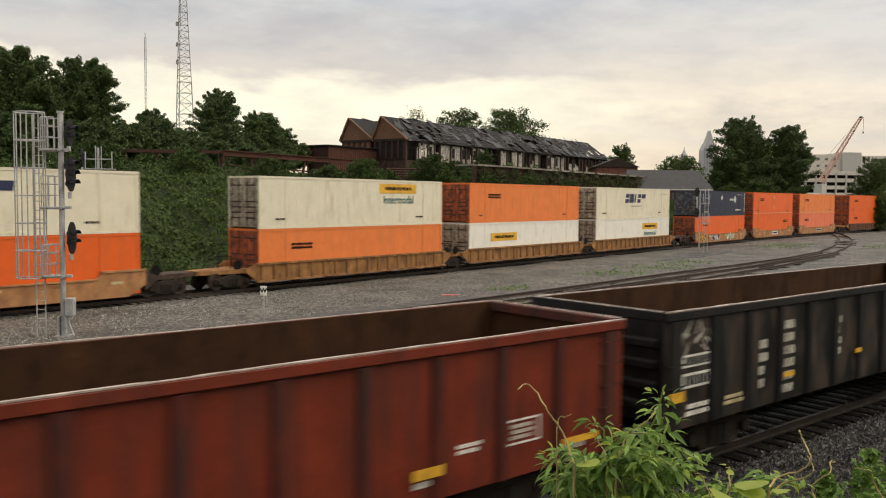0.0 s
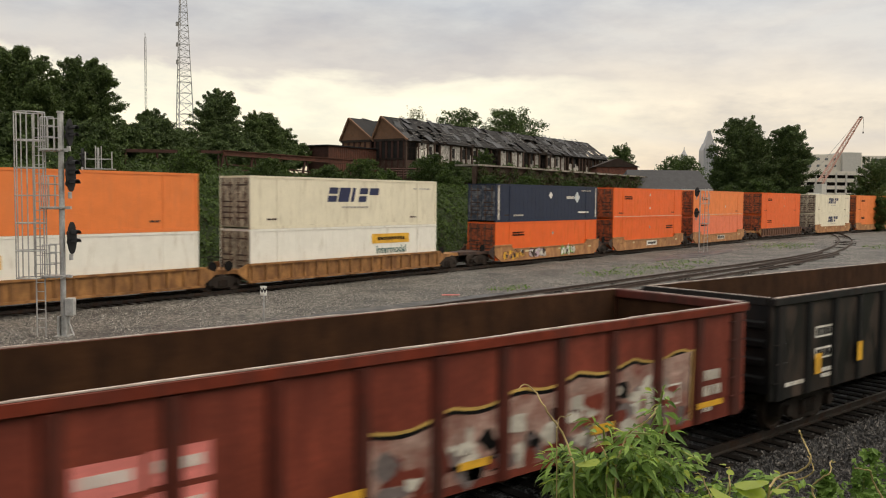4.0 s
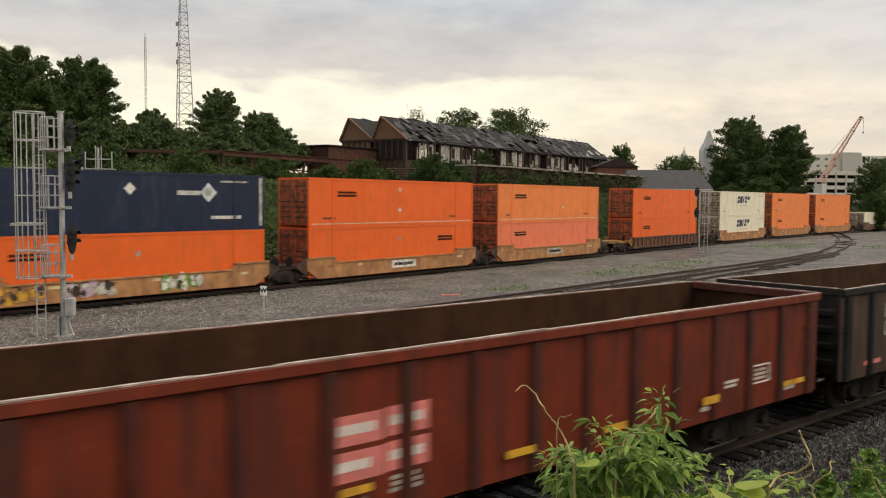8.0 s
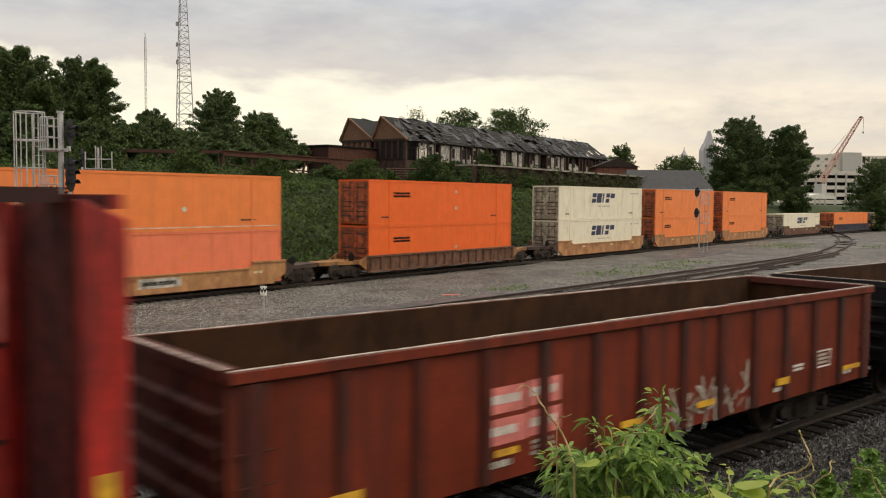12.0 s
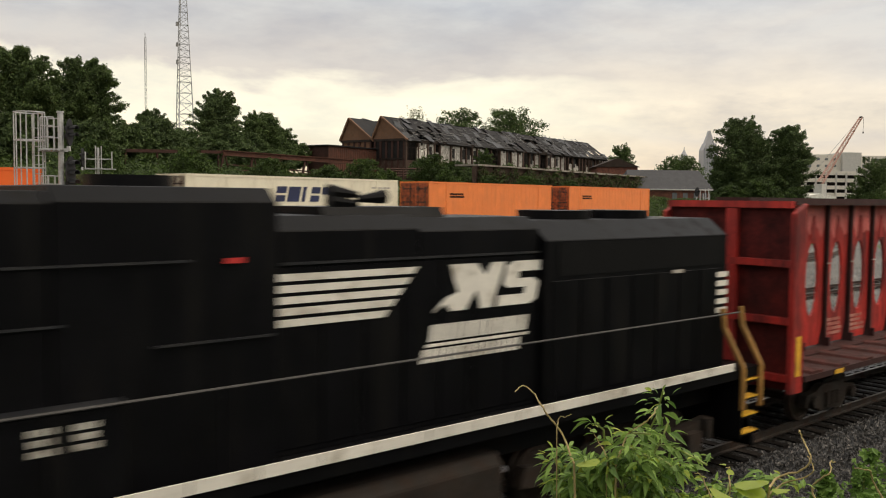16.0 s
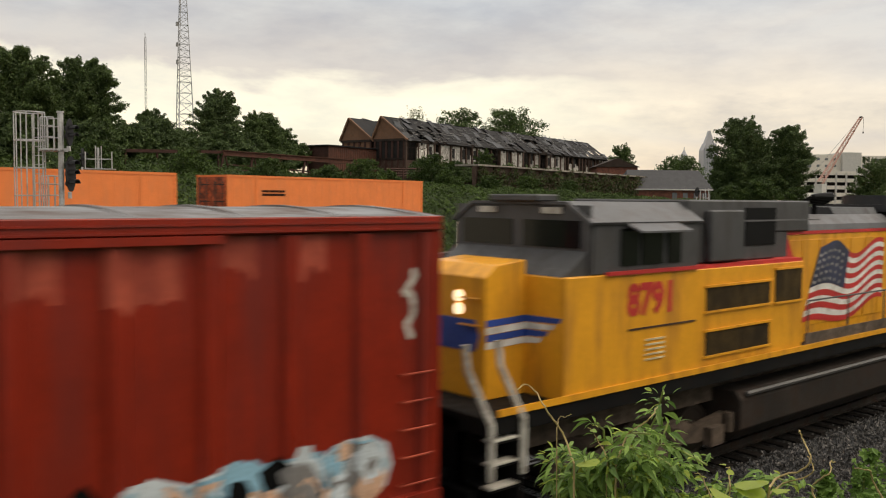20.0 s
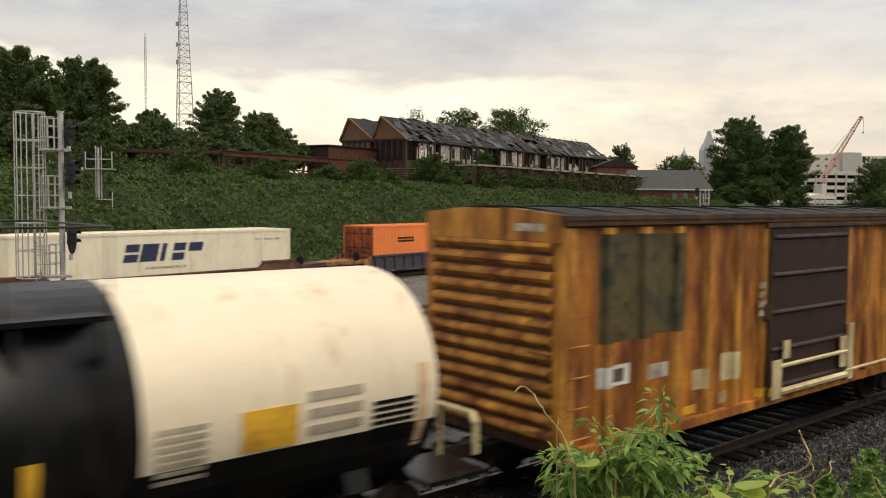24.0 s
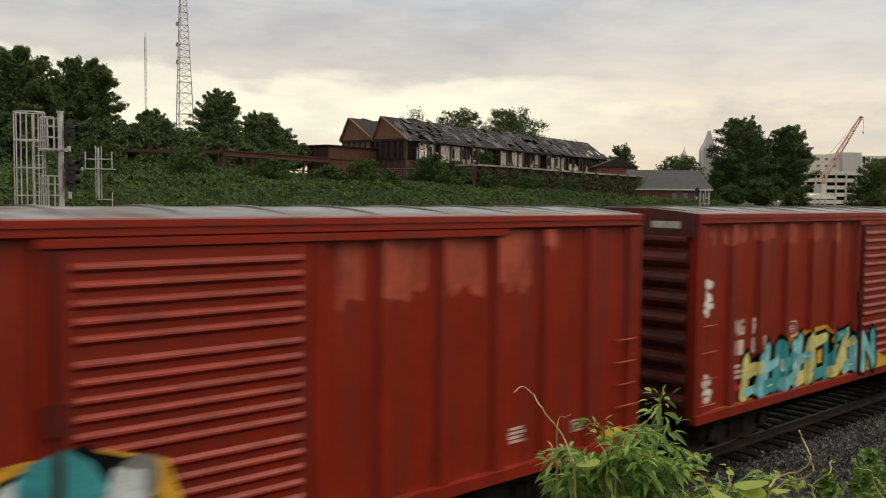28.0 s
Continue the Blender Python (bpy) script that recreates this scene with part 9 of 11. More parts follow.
# climbing leaves over the slope
rk = np.random.RandomState(5)
nk = 118000
s_k = rk.uniform(-6, 118, nk)
o_k = rk.uniform(3.9, 15.5, nk)
xk, yk, hk = far_at(s_k, o_k)
lump = 0.42 * np.sin(s_k * 1.3 + 2 * np.sin(o_k * 0.9)) * np.sin(o_k * 1.1 + s_k * 0.35) + 0.16 * np.sin(s_k * 3.1 + o_k * 2.3)
zk = ground_z(xk, yk) + np.maximum(0.03, 0.22 + lump) + rk.uniform(-0.08, 0.12, nk)
nk_ = np.stack([np.sin(hk) * 0.75, -np.cos(hk) * 0.75, np.full(nk, 0.65)], 1)
keep = (o_k > 5.2 + 0.8 * np.sin(s_k * 0.6)) | (rk.uniform(0, 1, nk) < 0.35)
tagged(new("climbing_vines", leaf_mesh("climbing_vines", np.stack([xk, yk, zk], 1)[keep], nk_[keep], 0.138, M["leaf_kudzu"], 6)), "dense green climbing vines covering the slope", "vines", kind="stuff")
# undergrowth on the flat ground behind the crest, higher towards the wood
nu = 42000
s_u = rk.uniform(-8, 92, nu)
o_u = 12.5 + 21 * rk.uniform(0, 1, nu) ** 1.2
xu, yu, hu = far_at(s_u, o_u)
hgt = (0.35 + 0.25 * np.sin(s_u * 0.8) * np.sin(o_u * 0.7 + s_u * 0.3) + 1.1 * smooth(22, 33, o_u) + 0.3 * np.sin(s_u * 2.1 + o_u)) * np.interp(s_u, [0, 34, 45, 92], [1, 1, 0.45, 0.35])
zu = ground_z(xu, yu) + np.maximum(0.08, hgt) * rk.uniform(0.1, 1, nu) ** 0.6
tagged(new("undergrowth", leaf_mesh("undergrowth", np.stack([xu, yu, zu], 1), np.tile([0.2, -0.5, 0.6], (nu, 1)), 0.17, M["leaf_shrub"], 16)), "dark green undergrowth before the wood", "undergrowth", kind="stuff")
# taller weeds at the foot of the slope
nw = 5200
s_w = rk.uniform(-4, 75, nw)
o_w = rk.normal(4.3, 0.45, nw)
xw, yw, hw = far_at(s_w, o_w)
zw = ground_z(xw, yw) + rk.uniform(0, 1, nw) ** 1.5 * (0.9 + 0.6 * np.sin(s_w * 0.9))
tagged(new("weeds", leaf_mesh("weeds", np.stack([xw, yw, zw], 1), np.tile([0.2, -0.6, 0.4], (nw, 1)), 0.12, M["leaf_shrub"], 8)), "ragged green weeds at the foot of the slope", "weeds", kind="stuff")


def tufts(label, spots, seed, material="leaf_shrub"):
    r = np.random.RandomState(seed)
    pts = []
    for x, y, rad, n in spots:
        a, q = r.uniform(0, 6.28, n), rad * r.uniform(0, 1, n) ** 0.6
        px, py = x + q * np.cos(a) * 1.6, y + q * np.sin(a)
        pts.append(np.stack([px, py, ground_z(px, py) + r.uniform(0.02, 0.22, n)], 1))
    p = np.concatenate(pts)
    tagged(new("grass_tufts", leaf_mesh("grass_tufts", p, np.tile([0, 0.2, 1.0], (len(p), 1)), 0.085, M[material], seed + 1)), label, "grass", kind="stuff")


tufts("low green grass tufts between the tracks", [(48, 37.5, 2.2, 240), (55, 39.2, 2.6, 260), (62, 41.0, 2.0, 160), (92, 49, 3.0, 260), (98, 51, 2.5, 200), (35, 34.8, 1.0, 90), (104, 41, 3.5, 260), (118, 44, 4.0, 220), (30, 28.8, 1.6, 120), (11, 25.4, 1.4, 120), (8, 25.0, 1.0, 90), (15, 26.0, 1.6, 100)], 31, "leaf_weed")

for i, (x, y, zt, w) in enumerate([(93.5, 99.0, 12.6, 4.2), (72.0, 86.0, 10.4, 5.4), (84.0, 95.0, 10.2, 4.0), (104.0, 96.0, 9.8, 3.6)]):
    tree("green shrub growing before the derelict hall", x, y, zt, w, 95 + i, 1500, 0.26, "leaf_shrub", low=0.0, name="shrub", category="shrub")

# ---- derelict hall on the hill ----
M.update({
    "brick_old": mat("brick_old", (0.055, 0.030, 0.020), 0.85, var=0.35, size=1.5, dirt=(0.075, 0.052, 0.040), dirt_amt=0.4, bump=0.5),
    "gable_tan": mat("gable_tan", (0.145, 0.075, 0.040), 0.85, var=0.2, dirt=(0.15, 0.09, 0.06), dirt_amt=0.35, bump=0.4),
    "wood_dark": mat("wood_dark", (0.026, 0.016, 0.011), 0.85, var=0.4, bump=0.4, rand=0.3),
    "roof_sheet": mat("roof_sheet", (0.011, 0.0115, 0.0135), 0.85, var=0.45, dirt=(0.028, 0.024, 0.022), dirt_amt=0.4, rand=0.45),
    "roof_torn": mat("roof_torn", (0.042, 0.043, 0.048), 0.6, var=0.4, rand=0.4),
    "lath_pale": mat("lath_pale", (0.16, 0.155, 0.15), 0.7, var=0.5),
    "panel_white": mat("panel_white", (0.40, 0.38, 0.345), 0.7, var=0.3, dirt=(0.16, 0.14, 0.12), dirt_amt=0.4, rand=0.25),
    # near-black stands in for the shade inside the openings
    "void_shade": mat("void_shade", (0.012, 0.010, 0.009), 0.9, var=0.3, bump=0),
    "rust_steel": mat("rust_steel", (0.050, 0.018, 0.012), 0.75, var=0.4, dirt=(0.045, 0.022, 0.016), dirt_amt=0.4),
    "rust_light": mat("rust_light", (0.085, 0.028, 0.016), 0.75, var=0.35, dirt=(0.06, 0.03, 0.02), dirt_amt=0.4),
    "concrete": mat("concrete", (0.30, 0.27, 0.23), 0.8, var=0.25, dirt=(0.15, 0.125, 0.10), dirt_amt=0.4, bump=0.3),
})
hall = thing("derelict_hall", "derelict brick hall with twin gables and collapsing roof", "building", pose(77.3, 98.15, 7.2, 0, 0, 14.4), kind="")
HL, BW, EAVE, APEX = 69.3, 6.2, 6.1, 9.35
bm = bm_new()
box(bm, 0, HL, 0.0, 0.35, -3.2, 3.0)
part("lower_wall", bm, M["brick_old"], hall, "stained brick lower wall")
bm = bm_new()
box(bm, 0.4, HL - 0.4, 3.0, 3.4, 0, EAVE - 0.1)
box(bm, 0.4, HL - 0.4, 0.36, 2.99, 2.8, 2.95)
part("inner_wall", bm, M["void_shade"], hall)
bm = bm_new()
box(bm, 0, HL, -0.08, 0.36, EAVE - 0.5, EAVE)
part("eave_beam", bm, M["wood_dark"], hall)
r = random.Random(9)
x = 0.0
k = 0
while x < HL - 0.5:
    w = min(r.choice([1.4, 1.8, 2.3, 2.9]), HL - x)
    bm = bm_new()
    box(bm, x, x + 0.32, -0.05, 0.34, 3.0, EAVE - 0.5)
    part("pier", bm, M["brick_old"], hall)
    kind = r.choice(["panel", "panel", "open", "half", "panel"]) if k > 0 else "open"
    if k in (1, 2):
        kind = "panel"
    a, b = x + 0.33, x + w - 0.01
    if b - a > 0.3:
        if kind in ("panel", "half"):
            bm = bm_new()
            top = EAVE - 0.5 if kind == "panel" else 4.4
            n = max(1, int((b - a) / 0.45))
            for i in range(n):
                u = a + (b - a) * i / n
                box(bm, u, u + (b - a) / n - 0.03, 0.10 + r.uniform(-0.02, 0.02), 0.16, 3.0, top - r.choice([0, 0, 0.1, 0.35]))
            part("wall_panel", bm, M["panel_white"], hall, "pale weathered wall panel")
            if r.random() < 0.55:
                bm = bm_new()
                box(bm, a + 0.25, min(a + 0.95, b), 0.05, 0.085, 3.7, 5.2)
                part("window_opening", bm, M["void_shade"], hall)
        else:
            bm = bm_new()
            for z in (3.9, 4.8):
                box(bm, a, b, 0.12, 0.18, z, z + 0.08)
            for q in range(3):
                u = a + (b - a) * (q + 0.5) / 3
                box(bm, u, u + 0.06, 0.11, 0.19, 3.0, EAVE - 0.5)
            part("window_frame", bm, M["wood_dark"], hall, "broken window frame")
    x += w
    k += 1
nh = 7000
uh = rk.uniform(-1, 70, nh)
ph = np.stack([uh, rk.uniform(-2.6, -0.2, nh), rk.uniform(0, 1, nh) * (2.3 + 0.6 * np.sin(uh * 0.8) + 0.4 * np.sin(uh * 2.3))], 1)
ch_, sh_ = math.cos(radians(14.4)), math.sin(radians(14.4))
pw = np.stack([78.3 + ph[:, 0] * ch_ - ph[:, 1] * sh_, 98.4 + ph[:, 0] * sh_ + ph[:, 1] * ch_, 7.4 + ph[:, 2]], 1)
tagged(new("undergrowth", leaf_mesh("undergrowth", pw, np.tile([0.1, -0.8, 0.5], (nh, 1)), 0.32, M["leaf_deep"], 14)), "dark undergrowth along the foot of the hall", "undergrowth", kind="stuff")
graffiti(hall, 2.8, 6.4, 3.4, 5.0, [(0, 0.07), (20, 0.07)], [M["off_white"], W], M["wood_dark"], None, W, 71, 5, wild=True, lw=0.16)
for g in (0, 1):
    y0, y1 = g * BW, (g + 1) * BW
    ym = y0 + BW * 0.73
    bm = bm_new()
    prism(bm, [(y0 + 0.36, EAVE), (y1 - 0.02, EAVE), (ym, APEX - 0.15)], "x", 0.05, 0.4)
    part("gable_wall", bm, M["gable_tan"], hall, "tan plastered gable")
    bm = bm_new()
    for i in range(6):
        y = y0 + 0.4 + (BW - 0.8) * i / 5
        box(bm, 0.0, 0.3, y - 0.15, y + 0.15, 0, EAVE - 0.35)
    part("gable_post", bm, M["rust_steel"], hall)
    bm = bm_new()
    box(bm, -0.05, 0.35, y0 + 0.36, y1, EAVE - 0.35, EAVE)
    box(bm, -0.02, 0.3, y0 + 0.36, y1, 3.1, 3.3)
    part("gable_beam", bm, M["wood_dark"], hall)
    bm = bm_new()
    box(bm, 0.12, 0.28, y0 + 0.5, y1 - 0.2, -3.0, 3.0)
    part("gable_lower_wall", bm, M["brick_old"], hall)
    bm = bm_new()
    box(bm, 0.14, 0.26, y0 + 0.5, y1 - 0.2, 3.31, EAVE - 0.36)
    part("gable_panel", bm, M["gable_tan"] if g else M["void_shade"], hall)
    for a, b in (((y0 - 0.3, EAVE - 0.25), (ym, APEX)), ((y1 + 0.1, EAVE - 0.1), (ym, APEX))):
        bm = bm_new()
        d = Vector((0, b[0] - a[0], b[1] - a[1])).normalized()
        nn = Vector((0, -d.z, d.y)) * 0.12
        pa, pb = Vector((0, *a)), Vector((0, *b))
        prism(bm, [((pa + nn).y, (pa + nn).z), ((pb + nn).y, (pb + nn).z), ((pb - nn).y, (pb - nn).z), ((pa - nn).y, (pa - nn).z)], "x", -0.25, 0.15)
        part("barge_board", bm, M["gable_tan"], hall)
    # rafters and loose roof sheets
    for side in (0, 1):
        e = Vector((0, y0 - 0.35 if side == 0 else y1 + 0.0, EAVE - 0.3 if side == 0 else EAVE))
        ridge = Vector((0, ym, APEX))
        bm = bm_new()
        n = 24
        for i in range(n):
            xx = 0.4 + (HL - 0.8) * i / (n - 1)
            rod(bm, (xx, e.y, e.z - 0.12), (xx, ridge.y, ridge.z - 0.12), 0.09, 4)
        part("rafter", bm, M["wood_dark"], hall)
        cols, rowsn = (62 if (g == 0 and side == 0) else 22), (4 if (g == 0 and side == 0) else 2)
        cw = HL / cols
        slope = ridge - e
        ln = slope.length
        ang = math.degrees(math.atan2(slope.z, abs(slope.y)))
        for i in range(cols):
            for j in range(rowsn):
                # the roof has fallen in here and there
                xc_ = (i + 0.5) * cw
                hole = (g == 0 and side == 0) and ((r.random() < 0.10) or (4 < xc_ < 9 and j < 2 and r.random() < 0.6) or (38 < xc_ < 44 and j < 3 and r.random() < 0.55))
                if hole:
                    continue
                c = e + slope * ((j + 0.5) / rowsn)
                torn = r.random() < 0.18
                lift = r.uniform(0.0, 0.06) + (r.uniform(0.03, 0.25) if torn else 0)
                key = ("sheet", round(cw, 2), round(ln / rowsn, 2), torn)

                def sheet(bm, a=cw, b=ln / rowsn):
                    box(bm, -a / 2 - 0.05, a / 2 + 0.05, -b / 2 - 0.08, b / 2 + 0.08, -0.02, 0.02)
                    return bm
                sg = 1 if side == 0 else -1
                m = pose(xc_, c.y, c.z + lift, 0, 0, 0) @ pose(0, 0, 0, sg * ang + (r.uniform(-14, 14) if torn else r.uniform(-1.5, 1.5)), r.uniform(-6, 6) if torn else 0, r.uniform(-12, 12) if torn else 0)
                cached(key, sheet, M["roof_torn"] if torn else M["roof_sheet"], "roof_sheet", hall, m)
# bare laths and torn strips left on the slope over the front wall
bm = bm_new()
_e, _s = Vector((0, -0.35, EAVE - 0.3)), Vector((0, BW * 0.73 + 0.35, APEX - EAVE + 0.3))
for i in range(420):
    v = r.betavariate(1.2, 1.6)
    c = _e + _s * v + Vector((r.uniform(0.5, HL - 0.5), 0, 0.10 + r.uniform(0, 0.16)))
    a = r.choice((0.0, 0.0, 1.35, r.uniform(-0.5, 0.5)))
    d = Vector((math.cos(a), 0, 0)) + _s.normalized() * math.sin(a)
    rod(bm, c, c + d * r.uniform(0.3, 1.5) + Vector((0, 0, r.uniform(-0.03, 0.12))), r.uniform(0.02, 0.06), 4)
part("roof_lath", bm, M["lath_pale"], hall, "bare gray laths and torn strips")["kind"] = "stuff"
bm = bm_new()
box(bm, HL - 0.35, HL, 0.36, 2 * BW, 0, EAVE)
part("end_wall", bm, M["brick_old"], hall)
bm = bm_new()
box(bm, 0.4, HL - 0.4, 2 * BW - 0.3, 2 * BW, 0, EAVE)
part("rear_wall", bm, M["brick_old"], hall)

# old loading platform with vines before the hall
plat = thing("loading_platform", "crumbling brick loading platform overgrown with dry vines", "platform", pose(71.6, 77.4, 5.2, 0, 0, 12.3))
bm = bm_new()
box(bm, 0, 56, 0, 0.4, 0, 3.5)
part("platform_wall", bm, M["brick_old"], plat)
for i in range(14):
    bm = bm_new()
    box(bm, i * 4.0 + 0.02, i * 4.0 + 3.96, -0.5, 3.0, 3.52 - 0.02 * i + random.uniform(-0.05, 0.05), 3.72 - 0.02 * i)
    part("platform_slab", bm, M["concrete"], plat)
    bm = bm_new()
    box(bm, i * 4.0, i * 4.0 + 0.35, -0.2, -0.002, 0, 3.48)
    part("platform_pier", bm, M["brick_old"], plat)
nv = 9000
u = rk.uniform(0, 56, nv)
pos = np.stack([u, rk.uniform(-0.9, -0.1, nv), rk.uniform(0, 1, nv) ** 0.8 * (3.0 + 0.5 * np.sin(u * 1.7))], 1)
ca, sa = math.cos(radians(12.3)), math.sin(radians(12.3))
posw = np.stack([71.6 + pos[:, 0] * ca - pos[:, 1] * sa, 77.4 + pos[:, 0] * sa + pos[:, 1] * ca, 5.2 + pos[:, 2]], 1)
half_ = rk.uniform(0, 1, nv) < 0.55
for nm, kk, mt, lb in (("dry_vines", half_, "leaf_dry", "brown dry vines hanging on the platform wall"), ("green_vines", ~half_, "leaf_shrub", "green vines hanging on the platform wall")):
    tagged(new(nm, leaf_mesh(nm, posw[kk], np.tile([0.2, -1, 0.2], (int(kk.sum()), 1)), 0.2, M[mt], 12)), lb, "vines", kind="stuff")


runway = thing("steel_runway", "rusty steel girder runway on slanted posts", "steel structure", pose(39.0, 78.2, 0))
for i in range(3):
    bm = bm_new()
    a, b = Vector((i * 7.3, i * 1.75, 9.2 - i * 0.06)), Vector((i * 7.3 + 7.25, i * 1.75 + 1.74, 9.14 - i * 0.06))
    sweep(bm, [a, b], [(-0.2, -0.5), (0.2, -0.5), (0.2, -0.42), (0.05, -0.4), (0.05, -0.06), (0.2, -0.04), (0.2, 0.03), (-0.2, 0.03), (-0.2, -0.04), (-0.05, -0.06), (-0.05, -0.4), (-0.2, -0.42)])
    part("girder", bm, M["rust_light"], runway)
for i in range(7):
    bm = bm_new()
    x, y, z = i * 3.6, i * 0.864, 8.7 - i * 0.03
    rod(bm, (x - 0.45, y, 6.3), (x, y, z), 0.14, 4)
    rod(bm, (x + 0.9, y + 0.3, 6.5), (x + 0.2, y, z), 0.07, 4)
    part("post", bm, M["rust_steel"], runway)
bm = bm_new()
rod(bm, (0, 0.5, 7.9), (21.9, 5.6, 7.2), 0.1, 4)
rod(bm, (0, 0.0, 7.4), (21.9, 5.25, 6.9), 0.08, 4)
part("lower_chord", bm, M["rust_steel"], runway)
beam2 = thing("steel_beam", "rusty steel beam half hidden by trees", "steel structure", pose(29.5, 80.0, 0))
bm = bm_new()
sweep(bm, [Vector((0, 0, 9.0)), Vector((9.6, -1.4, 9.2))], [(-0.15, -0.3), (0.15, -0.3), (0.15, 0), (-0.15, 0)])
part("girder", bm, M["rust_steel"], beam2)
for x in (0.6, 3.4, 6.4, 9.2):
    bm = bm_new()
    rod(bm, (x, -x * 0.146, 6.0), (x, -x * 0.146, 8.75), 0.12, 4)
    part("post", bm, M["rust_steel"], beam2)
shed = thing("rusty_shed", "low rusty corrugated shed beside the hall", "building", pose(66.0, 101.0, 8.2, 0, 0, 14.4))
bm = bm_new()
box(bm, 0, 10.5, 0, 4, -1.6, 3.6)
part("body", bm, M["rust_steel"], shed)
bm = bm_new()
prism(bm, [q for i in range(26) for q in ((i * 0.4 + 0.05, -0.004), (i * 0.4 + 0.15, -0.06), (i * 0.4 + 0.25, -0.06), (i * 0.4 + 0.35, -0.004))] + [(10.45, -0.001), (0.05, -0.001)], "z", 0.1, 3.5)
part("corrugated_sheet", bm, M["rust_light"], shed)
bm = bm_new()
box(bm, -0.3, 10.8, -0.3, 4.2, 3.602, 3.75)
part("roof", bm, M["roof_sheet"], shed)
rack = thing("pipe_rack", "collapsed rusty pipes and rails below the hall", "steel structure", pose(69.5, 92.5, 0))
bm = bm_new()
for i in range(4):
    rod(bm, (0, i * 0.8, 8.6 - i * 0.3), (10, i * 0.8 + 2.2, 8.9 - i * 0.35), 0.12, 5)
part("pipe", bm, M["rust_steel"], rack)
bm = bm_new()
for x in (0.5, 3.5, 6.5, 9.5):
    rod(bm, (x, x * 0.22, 6.5), (x, x * 0.22, 9.0), 0.1, 4)
part("post", bm, M["rust_steel"], rack)

# ---- brick building with a gray roof ----
M.update({
    "brick_red": mat("brick_red", (0.16, 0.062, 0.040), 0.85, var=0.3, dirt=(0.09, 0.04, 0.03), dirt_amt=0.35, bump=0.4),
    "slate": mat("slate", (0.040, 0.040, 0.043), 0.7, var=0.2, dirt=(0.05, 0.05, 0.054), dirt_amt=0.3),
    # distance haze is put into the tower, office and crane colours below
    "tower_hazed": mat("tower_hazed", (0.40, 0.39, 0.40), 0.6, var=0.06, bump=0),
    "tower_glass_hazed": mat("tower_glass_hazed", (0.29, 0.295, 0.315), 0.35, var=0.08, bump=0),
    "office_tan": mat("office_tan", (0.60, 0.55, 0.48), 0.7, var=0.08, bump=0),
    "office_grey": mat("office_grey", (0.46, 0.44, 0.41), 0.7, var=0.1, bump=0),
    "window_far": mat("window_far", (0.14, 0.15, 0.16), 0.25, var=0.2, bump=0),
    "crane_red": mat("crane_red", (0.52, 0.31, 0.25), 0.6, var=0.2, bump=0),
    "galv_steel": mat("galv_steel", (0.46, 0.46, 0.45), 0.45, metal=0.45, var=0.2, dirt=(0.3, 0.29, 0.27), dirt_amt=0.25),
    "signal_black": mat("signal_black", (0.012, 0.012, 0.013), 0.5, var=0.3),
    "lattice": mat("lattice", (0.26, 0.25, 0.24), 0.6, metal=0.2, var=0.2, bump=0),
})
house = thing("brick_building", "low brick building with a wide gray hipped roof", "building", pose(114.5, 87.2, 3.6, 0, 0, -36.0))
bm = bm_new()
box(bm, 0.4, 13.6, 0.5, 8, 0, 3.0)
part("wall", bm, M["brick_red"], house)
bm = bm_new()
vs = [bm.verts.new(c) for c in ((-0.3, 0, 2.95), (14.3, 0, 2.95), (14.3, 9, 2.95), (-0.3, 9, 2.95), (1.2, 4.5, 6.2), (13.5, 4.5, 6.2))]
for f in ((0, 1, 5, 4), (1, 2, 5), (2, 3, 4, 5), (3, 0, 4), (3, 2, 1, 0)):
    bm.faces.new([vs[i] for i in f])
part("roof", bm, M["slate"], house)
bm = bm_new()
box(bm, -0.3, 14.3, -0.05, -0.002, 2.8, 3.0)
part("gutter", bm, M["office_grey"], house)
for x in (7.6, 9.4, 11.2, 12.6):
    bm = bm_new()
    box(bm, x, x + 0.8, 0.45, 0.498, 0.9, 2.4)
    wdw = part("window", bm, M["window_far"], house)
    bm = bm_new()
    box(bm, x - 0.08, x + 0.88, 0.40, 0.448, 0.8, 0.9)
    part("sill", bm, M["concrete"], wdw)
shed2 = thing("gabled_shed", "small brown gabled roof behind the brick building", "building", pose(124.0, 101.5, 4.4, 0, 0, -40.0))
bm = bm_new()
box(bm, 0, 7.5, 0, 6, 0, 6.3)
part("wall", bm, M["brick_red"], shed2)
bm = bm_new()
prism(bm, [(-0.4, 6.3), (7.9, 6.3), (3.75, 7.9)], "y", -0.3, 6.3)
part("roof", bm, M["wood_dark"], shed2)


def windows(parent, x0, x1, z0, z1, nx, nz, y, material, fill=0.6):
    dx, dz = (x1 - x0) / nx, (z1 - z0) / nz
    for j in range(nz):
        for i in range(nx):
            key = ("win", round(dx, 3), round(dz, 3), material.name)
            cached(key, lambda bm: box(bm, -dx * fill / 2, dx * fill / 2, -0.12, 0.0, -dz * fill / 2, dz * fill / 2), material, "window", parent, pose(x0 + (i + 0.5) * dx, y, z0 + (j + 0.5) * dz))


